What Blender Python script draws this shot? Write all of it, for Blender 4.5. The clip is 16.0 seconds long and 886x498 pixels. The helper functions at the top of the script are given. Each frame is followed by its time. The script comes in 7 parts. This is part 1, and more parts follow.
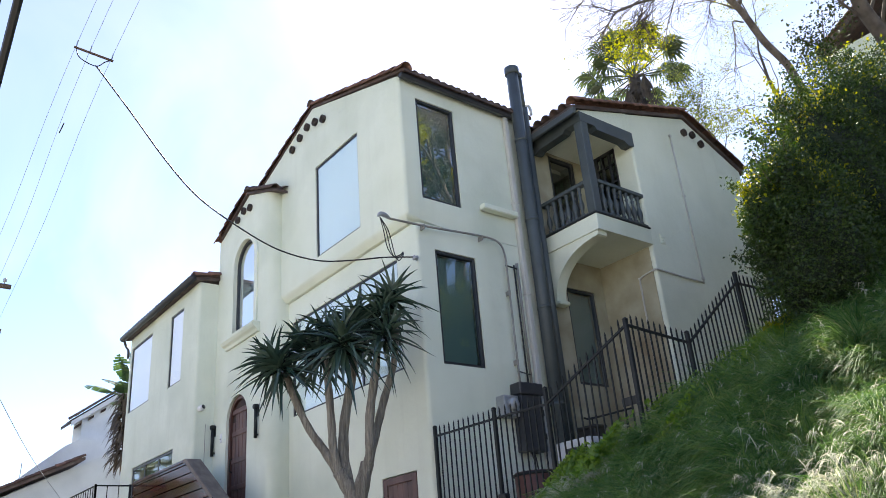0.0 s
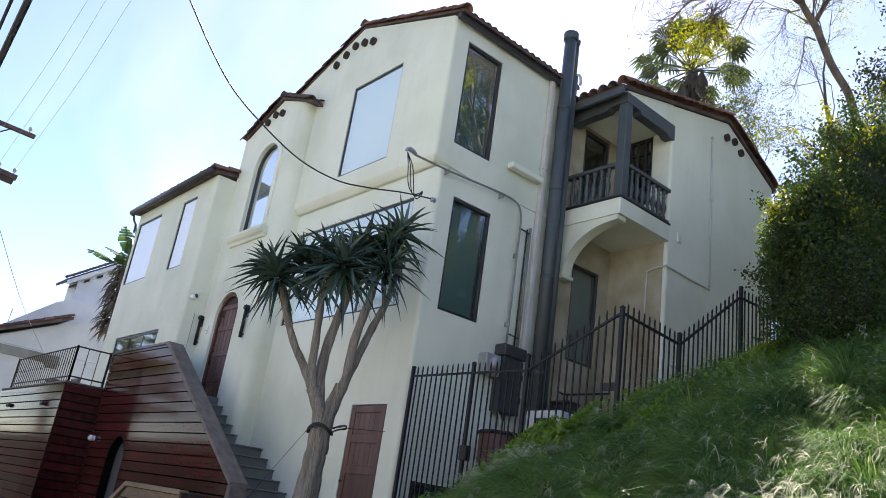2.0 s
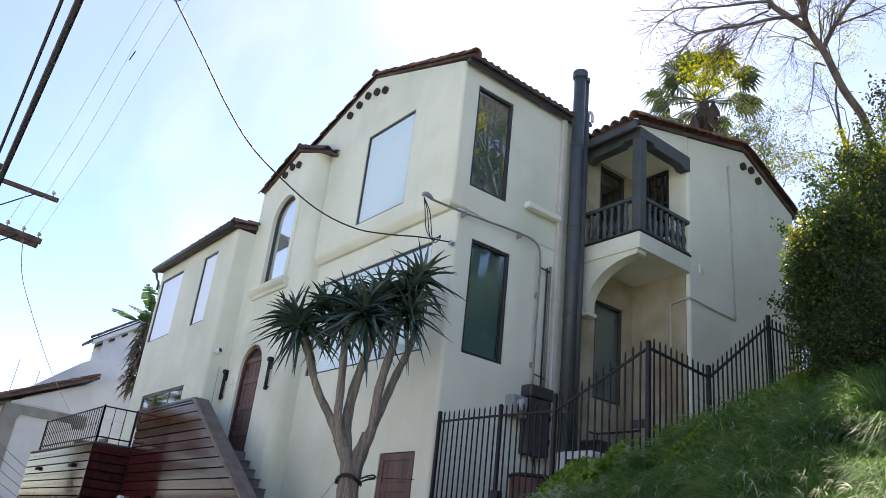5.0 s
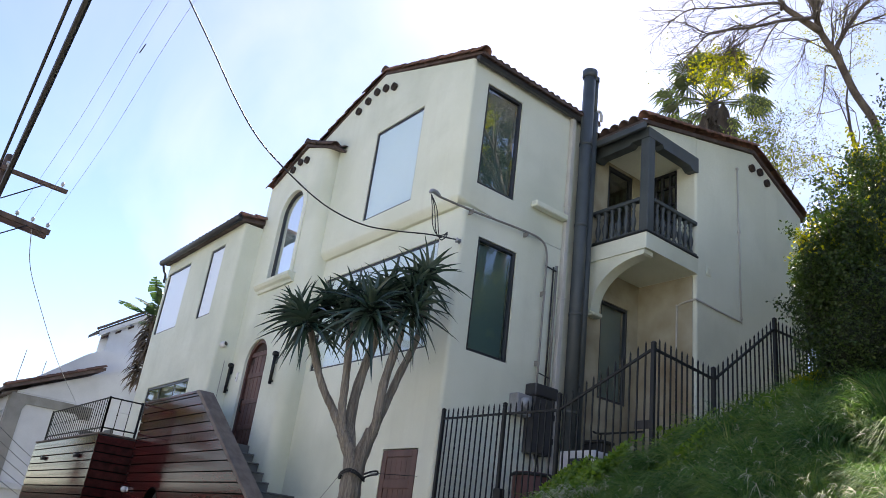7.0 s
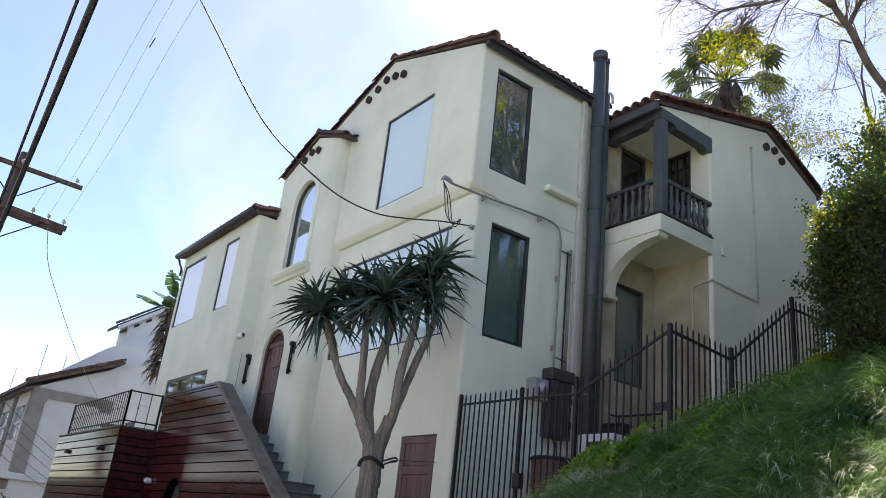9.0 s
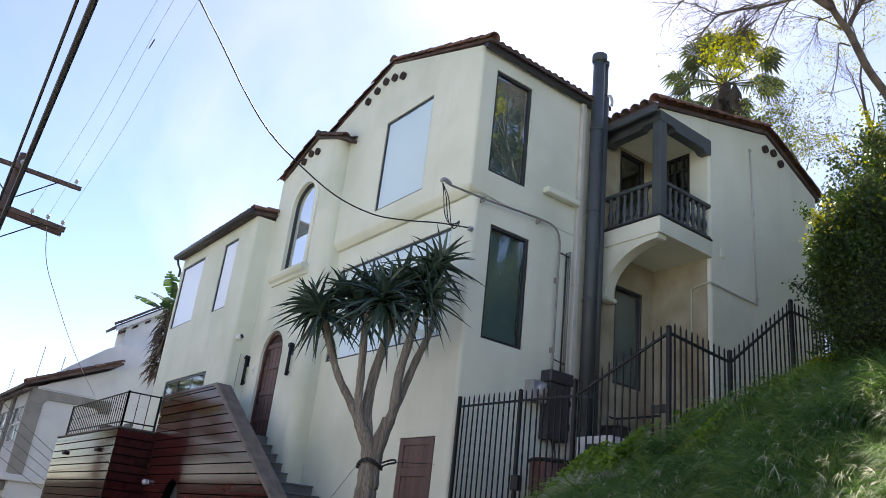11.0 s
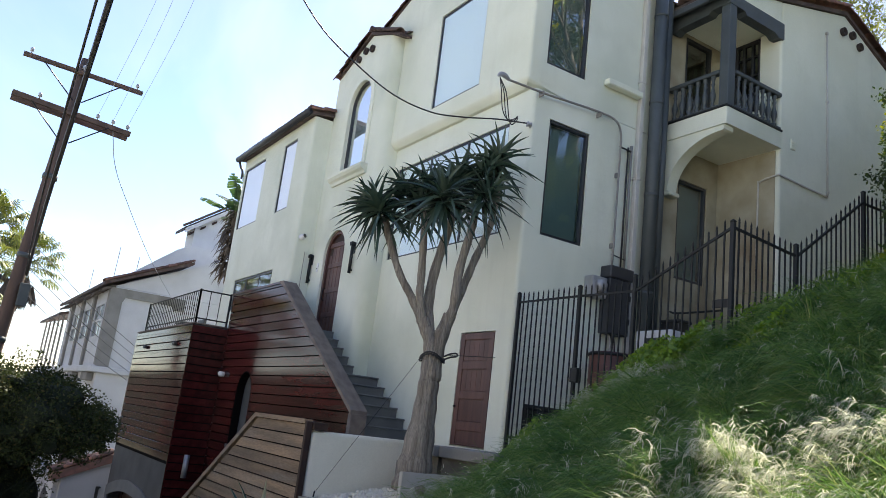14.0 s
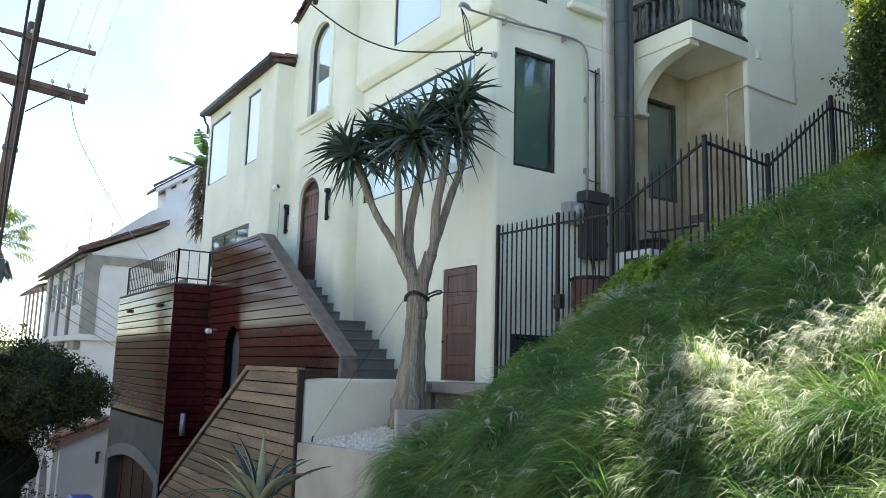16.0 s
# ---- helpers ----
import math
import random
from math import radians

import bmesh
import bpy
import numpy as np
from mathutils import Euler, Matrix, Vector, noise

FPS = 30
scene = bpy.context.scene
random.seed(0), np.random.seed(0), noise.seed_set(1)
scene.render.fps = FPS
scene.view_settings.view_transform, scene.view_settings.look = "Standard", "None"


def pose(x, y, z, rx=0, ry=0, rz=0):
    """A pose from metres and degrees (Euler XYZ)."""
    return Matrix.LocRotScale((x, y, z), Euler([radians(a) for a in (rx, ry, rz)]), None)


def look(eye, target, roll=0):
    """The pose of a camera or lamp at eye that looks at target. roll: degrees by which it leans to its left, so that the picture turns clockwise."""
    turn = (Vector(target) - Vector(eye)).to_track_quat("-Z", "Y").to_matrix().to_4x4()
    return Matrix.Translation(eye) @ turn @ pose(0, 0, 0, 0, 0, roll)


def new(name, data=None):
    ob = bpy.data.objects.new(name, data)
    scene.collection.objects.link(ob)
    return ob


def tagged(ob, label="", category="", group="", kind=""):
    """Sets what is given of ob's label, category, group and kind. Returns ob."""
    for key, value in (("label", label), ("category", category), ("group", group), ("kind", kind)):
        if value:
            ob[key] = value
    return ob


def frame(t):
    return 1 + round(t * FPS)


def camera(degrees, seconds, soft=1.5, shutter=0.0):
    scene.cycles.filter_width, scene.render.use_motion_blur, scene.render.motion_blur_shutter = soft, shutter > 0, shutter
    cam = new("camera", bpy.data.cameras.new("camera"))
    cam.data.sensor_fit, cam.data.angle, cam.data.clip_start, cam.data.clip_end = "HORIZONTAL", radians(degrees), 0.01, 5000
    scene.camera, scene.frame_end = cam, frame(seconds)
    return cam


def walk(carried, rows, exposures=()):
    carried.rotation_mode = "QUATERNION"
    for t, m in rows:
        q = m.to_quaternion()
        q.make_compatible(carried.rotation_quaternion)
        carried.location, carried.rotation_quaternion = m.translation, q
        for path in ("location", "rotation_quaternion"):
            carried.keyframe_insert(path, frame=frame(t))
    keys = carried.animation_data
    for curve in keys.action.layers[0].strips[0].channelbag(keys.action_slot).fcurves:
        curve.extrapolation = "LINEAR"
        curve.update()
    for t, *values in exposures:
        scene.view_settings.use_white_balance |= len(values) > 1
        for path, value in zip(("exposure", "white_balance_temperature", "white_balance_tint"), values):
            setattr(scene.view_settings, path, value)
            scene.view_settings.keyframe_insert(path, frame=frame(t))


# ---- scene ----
cam = camera(59.5, 16.0, soft=0.85)
PATH = [
    (0.0, pose(-7.385, -9.640, 0.195, 113.394, 4.514, -37.562)),
    (0.2, pose(-7.385, -9.640, 0.195, 113.254, -0.239, -38.902)),
    (0.5, pose(-7.385, -9.640, 0.195, 113.237, -6.970, -41.100)),
    (1.0, pose(-7.385, -9.640, 0.195, 110.575, -10.301, -41.488)),
    (1.5, pose(-7.385, -9.640, 0.195, 109.395, -10.295, -40.870)),
    (2.0, pose(-7.385, -9.640, 0.195, 109.561, -8.063, -41.468)),
    (2.5, pose(-7.385, -9.640, 0.195, 111.850, -6.903, -41.056)),
    (3.0, pose(-7.385, -9.640, 0.195, 112.715, -7.162, -41.012)),
    (3.5, pose(-7.385, -9.640, 0.195, 112.648, -6.263, -40.259)),
    (4.0, pose(-7.385, -9.640, 0.195, 112.461, -5.761, -39.261)),
    (6.5, pose(-7.385, -9.640, 0.195, 112.550, -6.669, -38.955)),
    (7.0, pose(-7.385, -9.640, 0.195, 112.247, -7.045, -39.006)),
    (7.5, pose(-7.385, -9.640, 0.195, 111.864, -6.574, -38.533)),
    (8.0, pose(-7.385, -9.640, 0.195, 111.600, -5.644, -38.017)),
    (8.5, pose(-7.385, -9.640, 0.195, 111.326, -5.738, -37.616)),
    (9.0, pose(-7.385, -9.640, 0.195, 111.105, -6.137, -37.548)),
    (11.5, pose(-7.385, -9.640, 0.195, 111.353, -6.266, -37.777)),
    (12.0, pose(-7.385, -9.640, 0.195, 111.485, -6.083, -38.280)),
    (12.5, pose(-7.385, -9.640, 0.195, 111.315, -6.374, -38.302)),
    (13.0, pose(-7.385, -9.640, 0.195, 111.185, -8.476, -38.982)),
    (13.2, pose(-7.385, -9.640, 0.195, 109.696, -9.485, -37.963)),
    (13.3, pose(-7.385, -9.640, 0.195, 108.581, -9.223, -36.746)),
    (13.5, pose(-7.385, -9.640, 0.195, 106.251, -8.191, -35.331)),
    (13.7, pose(-7.385, -9.640, 0.195, 104.617, -7.569, -34.458)),
    (14.0, pose(-7.385, -9.640, 0.195, 103.210, -6.669, -33.249)),
    (14.5, pose(-7.385, -9.640, 0.195, 101.290, -3.824, -31.859)),
    (15.0, pose(-7.385, -9.640, 0.195, 99.694, -2.745, -30.969)),
    (15.5, pose(-7.385, -9.640, 0.195, 98.859, -2.161, -30.532)),
    (15.7, pose(-7.385, -9.640, 0.195, 98.726, -1.675, -31.882)),
    (16.0, pose(-7.385, -9.640, 0.195, 98.678, -1.579, -33.932)),
]
walk(cam, PATH, exposures=[(0.0, 1.55, 6680, 6), (1.5, 1.40, 6700, 8), (3.5, 1.41, 6720, 8), (9.0, 1.26, 6850, 9), (13.0, 1.26, 6850, 9), (14.5, 1.55, 6780, 4), (16.0, 1.86, 6730, -2)])

# ---- sky and sun ----
SUN_EL, SUN_AZ = radians(46.45), radians(45.5)      # azimuth from +Y towards +X
world = bpy.data.worlds.new("sky")
scene.world = world
world.use_nodes = True
wn = world.node_tree.nodes
sky = wn.new("ShaderNodeTexSky")
sky.sky_type, sky.sun_disc = "NISHITA", False
sky.sun_elevation, sky.sun_rotation = SUN_EL, SUN_AZ
sky.air_density, sky.dust_density, sky.ozone_density = 1.0, 0.3, 3.0
wn["Background"].inputs["Strength"].default_value = 0.11
# thin high cloud that whitens the blue here and there
cloud = wn.new("ShaderNodeTexNoise")
cloud.inputs["Scale"].default_value, cloud.inputs["Detail"].default_value, cloud.inputs["Distortion"].default_value = 2.4, 7, 0.6
thin = wn.new("ShaderNodeMapRange")
thin.inputs[1].default_value, thin.inputs[2].default_value, thin.inputs[3].default_value, thin.inputs[4].default_value = 0.42, 0.72, 1.08, 0.74
veil = wn.new("ShaderNodeHueSaturation")
veil.inputs["Hue"].default_value = 0.508
haze = wn.new("ShaderNodeMix")
haze.data_type, haze.blend_type = "RGBA", "MULTIPLY"
haze.inputs[0].default_value, haze.inputs[7].default_value = 1.0, (1.065, 0.985, 1.0, 1.0)
world.node_tree.links.new(cloud.outputs["Fac"], thin.inputs[0])
world.node_tree.links.new(thin.outputs[0], veil.inputs["Saturation"])
world.node_tree.links.new(sky.outputs["Color"], veil.inputs["Color"])
world.node_tree.links.new(veil.outputs["Color"], haze.inputs[6])
world.node_tree.links.new(haze.outputs[2], wn["Background"].inputs["Color"])
sun = new("sun", bpy.data.lights.new("sun", "SUN"))
sun.data.energy, sun.data.angle, sun.data.color = 5.0, radians(0.53), (1.0, 0.93, 0.82)
sun_dir = Vector((math.sin(SUN_AZ) * math.cos(SUN_EL), math.cos(SUN_AZ) * math.cos(SUN_EL), math.sin(SUN_EL)))
sun.matrix_world = look((40, 30, 60), Vector((40, 30, 60)) - sun_dir)


# ---- materials ----
def surf(name, c1, c2, rough=0.8, scale=3.0, fine=60.0, bump=0.2, metal=0.0, c3=None, spec=0.5, stretch=(1, 1, 1), var=0.0, coat=0.0, bump_size=0.01, wave=0.0, grain=0.07, streak=None):
    """A worn surface: two colours mixed by coarse noise, fine grain, an optional stain colour, rain streaks and a bump."""
    m = bpy.data.materials.new(name)
    m.use_nodes = True
    n, l = m.node_tree.nodes, m.node_tree.links
    p = n["Principled BSDF"]
    co = n.new("ShaderNodeTexCoord")
    mp = n.new("ShaderNodeMapping")
    mp.inputs["Scale"].default_value = stretch
    l.new(co.outputs["Object"], mp.inputs["Vector"])
    a = n.new("ShaderNodeTexNoise")
    a.inputs["Scale"].default_value, a.inputs["Detail"].default_value = scale, 6
    b = n.new("ShaderNodeTexNoise")
    b.inputs["Scale"].default_value, b.inputs["Detail"].default_value = fine, 4
    l.new(mp.outputs["Vector"], a.inputs["Vector"])
    l.new(mp.outputs["Vector"], b.inputs["Vector"])
    r = n.new("ShaderNodeMapRange")
    r.inputs[1].default_value, r.inputs[2].default_value = 0.35, 0.65
    l.new(a.outputs["Fac"], r.inputs[0])
    mix = n.new("ShaderNodeMix")
    mix.data_type = "RGBA"
    mix.inputs[6].default_value, mix.inputs[7].default_value = (*c1, 1), (*c2, 1)
    l.new(r.outputs[0], mix.inputs[0])
    col = mix.outputs[2]
    if c3:
        s = n.new("ShaderNodeTexNoise")
        s.inputs["Scale"].default_value, s.inputs["Detail"].default_value = scale * 0.45, 8
        l.new(mp.outputs["Vector"], s.inputs["Vector"])
        q = n.new("ShaderNodeMapRange")
        q.inputs[1].default_value, q.inputs[2].default_value = 0.52, 0.72
        l.new(s.outputs["Fac"], q.inputs[0])
        mix2 = n.new("ShaderNodeMix")
        mix2.data_type = "RGBA"
        mix2.inputs[7].default_value = (*c3, 1)
        l.new(q.outputs[0], mix2.inputs[0])
        l.new(col, mix2.inputs[6])
        col = mix2.outputs[2]
    if streak:
        ms = n.new("ShaderNodeMapping")
        ms.inputs["Scale"].default_value = (3.2, 3.2, 0.22)
        l.new(co.outputs["Object"], ms.inputs["Vector"])
        sn = n.new("ShaderNodeTexNoise")
        sn.inputs["Scale"].default_value, sn.inputs["Detail"].default_value = 1.6, 7
        l.new(ms.outputs["Vector"], sn.inputs["Vector"])
        sq = n.new("ShaderNodeMapRange")
        sq.inputs[1].default_value, sq.inputs[2].default_value, sq.inputs[4].default_value = 0.52, 0.80, 0.20
        l.new(sn.outputs["Fac"], sq.inputs[0])
        mix3 = n.new("ShaderNodeMix")
        mix3.data_type = "RGBA"
        mix3.inputs[7].default_value = (*streak, 1)
        l.new(sq.outputs[0], mix3.inputs[0])
        l.new(col, mix3.inputs[6])
        col = mix3.outputs[2]
    # grain and piece-to-piece variation
    hsv = n.new("ShaderNodeHueSaturation")
    l.new(col, hsv.inputs["Color"])
    g = n.new("ShaderNodeMapRange")
    g.inputs[1].default_value, g.inputs[2].default_value, g.inputs[3].default_value, g.inputs[4].default_value = 0.3, 0.7, 1 - grain, 1 + grain
    l.new(b.outputs["Fac"], g.inputs[0])
    val = g.outputs[0]
    if var:
        oi = n.new("ShaderNodeObjectInfo")
        vr = n.new("ShaderNodeMapRange")
        vr.inputs[3].default_value, vr.inputs[4].default_value = 1 - var, 1 + var
        l.new(oi.outputs["Random"], vr.inputs[0])
        mu = n.new("ShaderNodeMath")
        mu.operation = "MULTIPLY"
        l.new(val, mu.inputs[0])
        l.new(vr.outputs[0], mu.inputs[1])
        val = mu.outputs[0]
    l.new(val, hsv.inputs["Value"])
    l.new(hsv.outputs["Color"], p.inputs["Base Color"])
    rr = n.new("ShaderNodeMapRange")
    rr.inputs[3].default_value, rr.inputs[4].default_value = max(0.03, rough - 0.1), min(1, rough + 0.1)
    l.new(a.outputs["Fac"], rr.inputs[0])
    l.new(rr.outputs[0], p.inputs["Roughness"])
    p.inputs["Metallic"].default_value = metal
    p.inputs["Specular IOR Level"].default_value = spec
    p.inputs["Coat Weight"].default_value = coat
    p.inputs["Coat Roughness"].default_value = 0.15
    if bump:
        bp = n.new("ShaderNodeBump")
        bp.inputs["Strength"].default_value, bp.inputs["Distance"].default_value = bump, bump_size
        l.new(b.outputs["Fac"], bp.inputs["Height"])
        if wave:
            w = n.new("ShaderNodeTexNoise")
            w.inputs["Scale"].default_value, w.inputs["Detail"].default_value = wave, 3
            l.new(mp.outputs["Vector"], w.inputs["Vector"])
            b2 = n.new("ShaderNodeBump")
            b2.inputs["Strength"].default_value, b2.inputs["Distance"].default_value = 0.55, 0.03
            l.new(w.outputs["Fac"], b2.inputs["Height"])
            l.new(b2.outputs["Normal"], bp.inputs["Normal"])
        l.new(bp.outputs["Normal"], p.inputs["Normal"])
    return m


def leafy(name, c1, c2, trans=0.45, rough=0.5, c3=None, patch=0.0, warm=0.0, spec=0.5):
    """Leaves and blades: a colour for each island, light coming through."""
    m = bpy.data.materials.new(name)
    m.use_nodes = True
    n, l = m.node_tree.nodes, m.node_tree.links
    p = n["Principled BSDF"]
    g = n.new("ShaderNodeNewGeometry")
    ramp = n.new("ShaderNodeValToRGB")
    ramp.color_ramp.elements[0].color, ramp.color_ramp.elements[1].color = (*c1, 1), (*c2, 1)
    if c3:
        e = ramp.color_ramp.elements.new(0.86)
        e.color = (*c2, 1)
        ramp.color_ramp.elements[-1].color = (*c3, 1)
    l.new(g.outputs["Random Per Island"], ramp.inputs[0])
    col = ramp.outputs[0]
    if patch:
        co = n.new("ShaderNodeTexCoord")
        no = n.new("ShaderNodeTexNoise")
        no.inputs["Scale"].default_value, no.inputs["Detail"].default_value = patch, 4
        l.new(co.outputs["Object"], no.inputs["Vector"])
        mr = n.new("ShaderNodeMapRange")
        mr.inputs[1].default_value, mr.inputs[2].default_value, mr.inputs[3].default_value, mr.inputs[4].default_value = 0.3, 0.7, 0.6, 1.35
        l.new(no.outputs["Fac"], mr.inputs[0])
        mh = n.new("ShaderNodeMapRange")
        mh.inputs[1].default_value, mh.inputs[2].default_value, mh.inputs[3].default_value, mh.inputs[4].default_value = 0.3, 0.7, 0.525, 0.475
        l.new(no.outputs["Fac"], mh.inputs[0])
        hp = n.new("ShaderNodeHueSaturation")
        l.new(col, hp.inputs["Color"])
        l.new(mr.outputs[0], hp.inputs["Value"])
        l.new(mh.outputs[0], hp.inputs["Hue"])
        col = hp.outputs[0]
    l.new(col, p.inputs["Base Color"])
    p.inputs["Roughness"].default_value = rough
    p.inputs["Specular IOR Level"].default_value = spec
    t = n.new("ShaderNodeBsdfTranslucent")
    hs = n.new("ShaderNodeHueSaturation")
    hs.inputs["Saturation"].default_value, hs.inputs["Value"].default_value, hs.inputs["Hue"].default_value = 1.15, 1.6, 0.5 - warm
    l.new(col, hs.inputs["Color"])
    l.new(hs.outputs[0], t.inputs["Color"])
    mx = n.new("ShaderNodeMixShader")
    mx.inputs[0].default_value = trans
    l.new(p.outputs[0], mx.inputs[1])
    l.new(t.outputs[0], mx.inputs[2])
    l.new(mx.outputs[0], n["Material Output"].inputs["Surface"])
    return m


def glazing(name, mirror=0.3, tint=(0.8, 0.9, 0.88), rough=0.015):
    """A coated window pane: part mirror, part clear tinted glass."""
    m = bpy.data.materials.new(name)
    m.use_nodes = True
    n, l = m.node_tree.nodes, m.node_tree.links
    t = n.new("ShaderNodeBsdfTransparent")
    t.inputs[0].default_value = (*tint, 1)
    gl = n.new("ShaderNodeBsdfGlossy")
    gl.inputs["Roughness"].default_value = rough
    gl.inputs["Color"].default_value = (0.95, 0.97, 1, 1)
    no = n.new("ShaderNodeTexNoise")
    no.inputs["Scale"].default_value, no.inputs["Detail"].default_value = 1.2, 1
    bp = n.new("ShaderNodeBump")
    bp.inputs["Strength"].default_value, bp.inputs["Distance"].default_value = 0.15, 0.02
    l.new(no.outputs["Fac"], bp.inputs["Height"])
    l.new(bp.outputs["Normal"], gl.inputs["Normal"])
    fr = n.new("ShaderNodeFresnel")
    fr.inputs["IOR"].default_value = 1.5
    ad = n.new("ShaderNodeMath")
    ad.operation, ad.use_clamp = "ADD", True
    ad.inputs[1].default_value = mirror
    l.new(fr.outputs[0], ad.inputs[0])
    mx = n.new("ShaderNodeMixShader")
    l.new(ad.outputs[0], mx.inputs[0])
    l.new(t.outputs[0], mx.inputs[1])
    l.new(gl.outputs[0], mx.inputs[2])
    l.new(mx.outputs[0], n["Material Output"].inputs["Surface"])
    return m


STUCCO = surf("stucco", (0.748, 0.775, 0.665), (0.678, 0.71, 0.595), 0.9, 0.8, 90, 0.4, c3=(0.55, 0.59, 0.485), bump_size=0.006, wave=3.5, streak=(0.53, 0.53, 0.45))
# brown-stained stucco, its base also darkened for the poorly lit recess
STUCCO_STAINED_DIM = surf("stained_dim_stucco", (0.42, 0.39, 0.29), (0.31, 0.28, 0.19), 0.9, 1.8, 90, 0.35, c3=(0.22, 0.165, 0.10), bump_size=0.006, wave=3.5)
WHITE_PAINT = surf("white_paint", (0.64, 0.65, 0.67), (0.56, 0.57, 0.59), 0.7, 1.2, 80, 0.2)
TILE_RED = surf("clay_tile", (0.205, 0.10, 0.075), (0.125, 0.072, 0.058), 0.75, 5, 70, 0.3, c3=(0.11, 0.07, 0.06), var=0.5)
TILE_DARK = surf("weathered_clay_tile", (0.088, 0.055, 0.047), (0.058, 0.043, 0.04), 0.75, 5, 70, 0.3, c3=(0.14, 0.11, 0.095), var=0.35)
CHARCOAL = surf("charcoal_paint", (0.045, 0.047, 0.052), (0.033, 0.034, 0.04), 0.5, 3, 60, 0.1)
BLACK_IRON = surf("black_iron", (0.010, 0.012, 0.013), (0.016, 0.018, 0.018), 0.55, 6, 90, 0.15, spec=0.3)
FLUE_GREY = surf("grey_flue_paint", (0.070, 0.084, 0.088), (0.052, 0.063, 0.067), 0.5, 2, 50, 0.1)
FRAME_DARK = surf("dark_window_frame", (0.03, 0.032, 0.035), (0.022, 0.023, 0.025), 0.4, 4, 60, 0.05)
DOOR_WOOD = surf("reddish_door_wood", (0.115, 0.052, 0.040), (0.075, 0.034, 0.028), 0.5, 2, 25, 0.15, stretch=(4, 4, 0.4), var=0.12)
SIDING = surf("lacquered_red_siding", (0.064, 0.012, 0.012), (0.036, 0.008, 0.008), 0.06, 2.2, 30, 0.018, spec=0.14, stretch=(3, 0.35, 3), var=0.25, bump_size=0.004, grain=0.2)
GREY_WOOD = surf("weathered_grey_wood", (0.17, 0.14, 0.12), (0.11, 0.09, 0.08), 0.7, 2.5, 30, 0.3, stretch=(3, 0.35, 3), var=0.12)
TEAK = surf("weathered_teak", (0.245, 0.175, 0.115), (0.15, 0.115, 0.082), 0.62, 2.2, 28, 0.35, c3=(0.22, 0.195, 0.165), stretch=(3, 0.3, 3), var=0.28, grain=0.22, spec=0.25)
RETAIN = surf("dulled_white_render", (0.74, 0.73, 0.63), (0.66, 0.65, 0.55), 0.9, 0.9, 70, 0.3, c3=(0.41, 0.40, 0.345), wave=3.0)
ARCH_BAND = surf("pale_arch_render", (0.115, 0.125, 0.135), (0.09, 0.098, 0.105), 0.85, 1.2, 50, 0.3)
# near-black that paints the shade between boards and inside the niche
GAP = surf("shadow_gap", (0.006, 0.005, 0.005), (0.004, 0.004, 0.004), 0.95, 3, 60, 0, spec=0.05)
DARK_POST = surf("dark_brown_post", (0.05, 0.03, 0.025), (0.035, 0.022, 0.018), 0.6, 2, 30, 0.2, spec=0.25)
REFLECTED_DARK = surf("dark_reflected_wall", (0.03, 0.032, 0.026), (0.022, 0.024, 0.02), 0.95, 0.3, 30, 0.2, spec=0.1)
VENT_DARK = surf("dark_clay", (0.045, 0.032, 0.028), (0.03, 0.024, 0.022), 0.8, 5, 60, 0.2)
# garage grey, door and arch band are coloured dark for the shade there
GARAGE_GREY = surf("shaded_grey_render", (0.050, 0.056, 0.062), (0.036, 0.040, 0.045), 0.85, 1.2, 50, 0.3, c3=(0.045, 0.045, 0.05))
GARAGE_DOOR = surf("shaded_garage_timber", (0.032, 0.013, 0.010), (0.018, 0.009, 0.008), 0.6, 2, 25, 0.2, spec=0.15, stretch=(4, 4, 0.4))
# white render of the garden wall with its shade mixed into the colour
SHADY_WHITE = surf("shaded_white_render", (0.46, 0.47, 0.50), (0.39, 0.40, 0.43), 0.9, 0.7, 60, 0.3, c3=(0.33, 0.33, 0.34))
CONDUIT_GREY = surf("grey_conduit", (0.26, 0.25, 0.23), (0.20, 0.19, 0.175), 0.6, 4, 60, 0.15)
BOUNCE_TAN = surf("tan_bounce_render", (0.52, 0.48, 0.41), (0.44, 0.41, 0.35), 0.9, 0.3, 30, 0.2)
# near-black for cores that paint the shade between the leaves
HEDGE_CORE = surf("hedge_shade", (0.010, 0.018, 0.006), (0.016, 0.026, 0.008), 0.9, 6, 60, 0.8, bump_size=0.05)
CONCRETE = surf("concrete", (0.30, 0.29, 0.27), (0.23, 0.225, 0.21), 0.9, 1.5, 50, 0.35, c3=(0.17, 0.16, 0.14))
# stained concrete, also darkened for the shaded recess under the landing slab
STAINED = surf("stained_concrete", (0.17, 0.155, 0.13), (0.115, 0.10, 0.082), 0.9, 3, 50, 0.4, c3=(0.07, 0.062, 0.05), grain=0.2)
PLANTER = surf("pale_planter_concrete", (0.44, 0.43, 0.385), (0.34, 0.335, 0.295), 0.9, 1.5, 50, 0.35, c3=(0.24, 0.225, 0.18))
STEP_GREY = surf("grey_painted_steps", (0.15, 0.155, 0.155), (0.115, 0.12, 0.12), 0.7, 2, 50, 0.2)
PEBBLE = surf("white_pebble", (0.74, 0.715, 0.63), (0.62, 0.595, 0.52), 0.6, 8, 60, 0.2)
STEEL = surf("galvanised_steel", (0.42, 0.43, 0.45), (0.34, 0.35, 0.37), 0.5, 5, 60, 0.1, metal=0.5)
PIPE_WHITE = surf("painted_conduit", (0.55, 0.54, 0.50), (0.47, 0.46, 0.42), 0.7, 3, 60, 0.15)
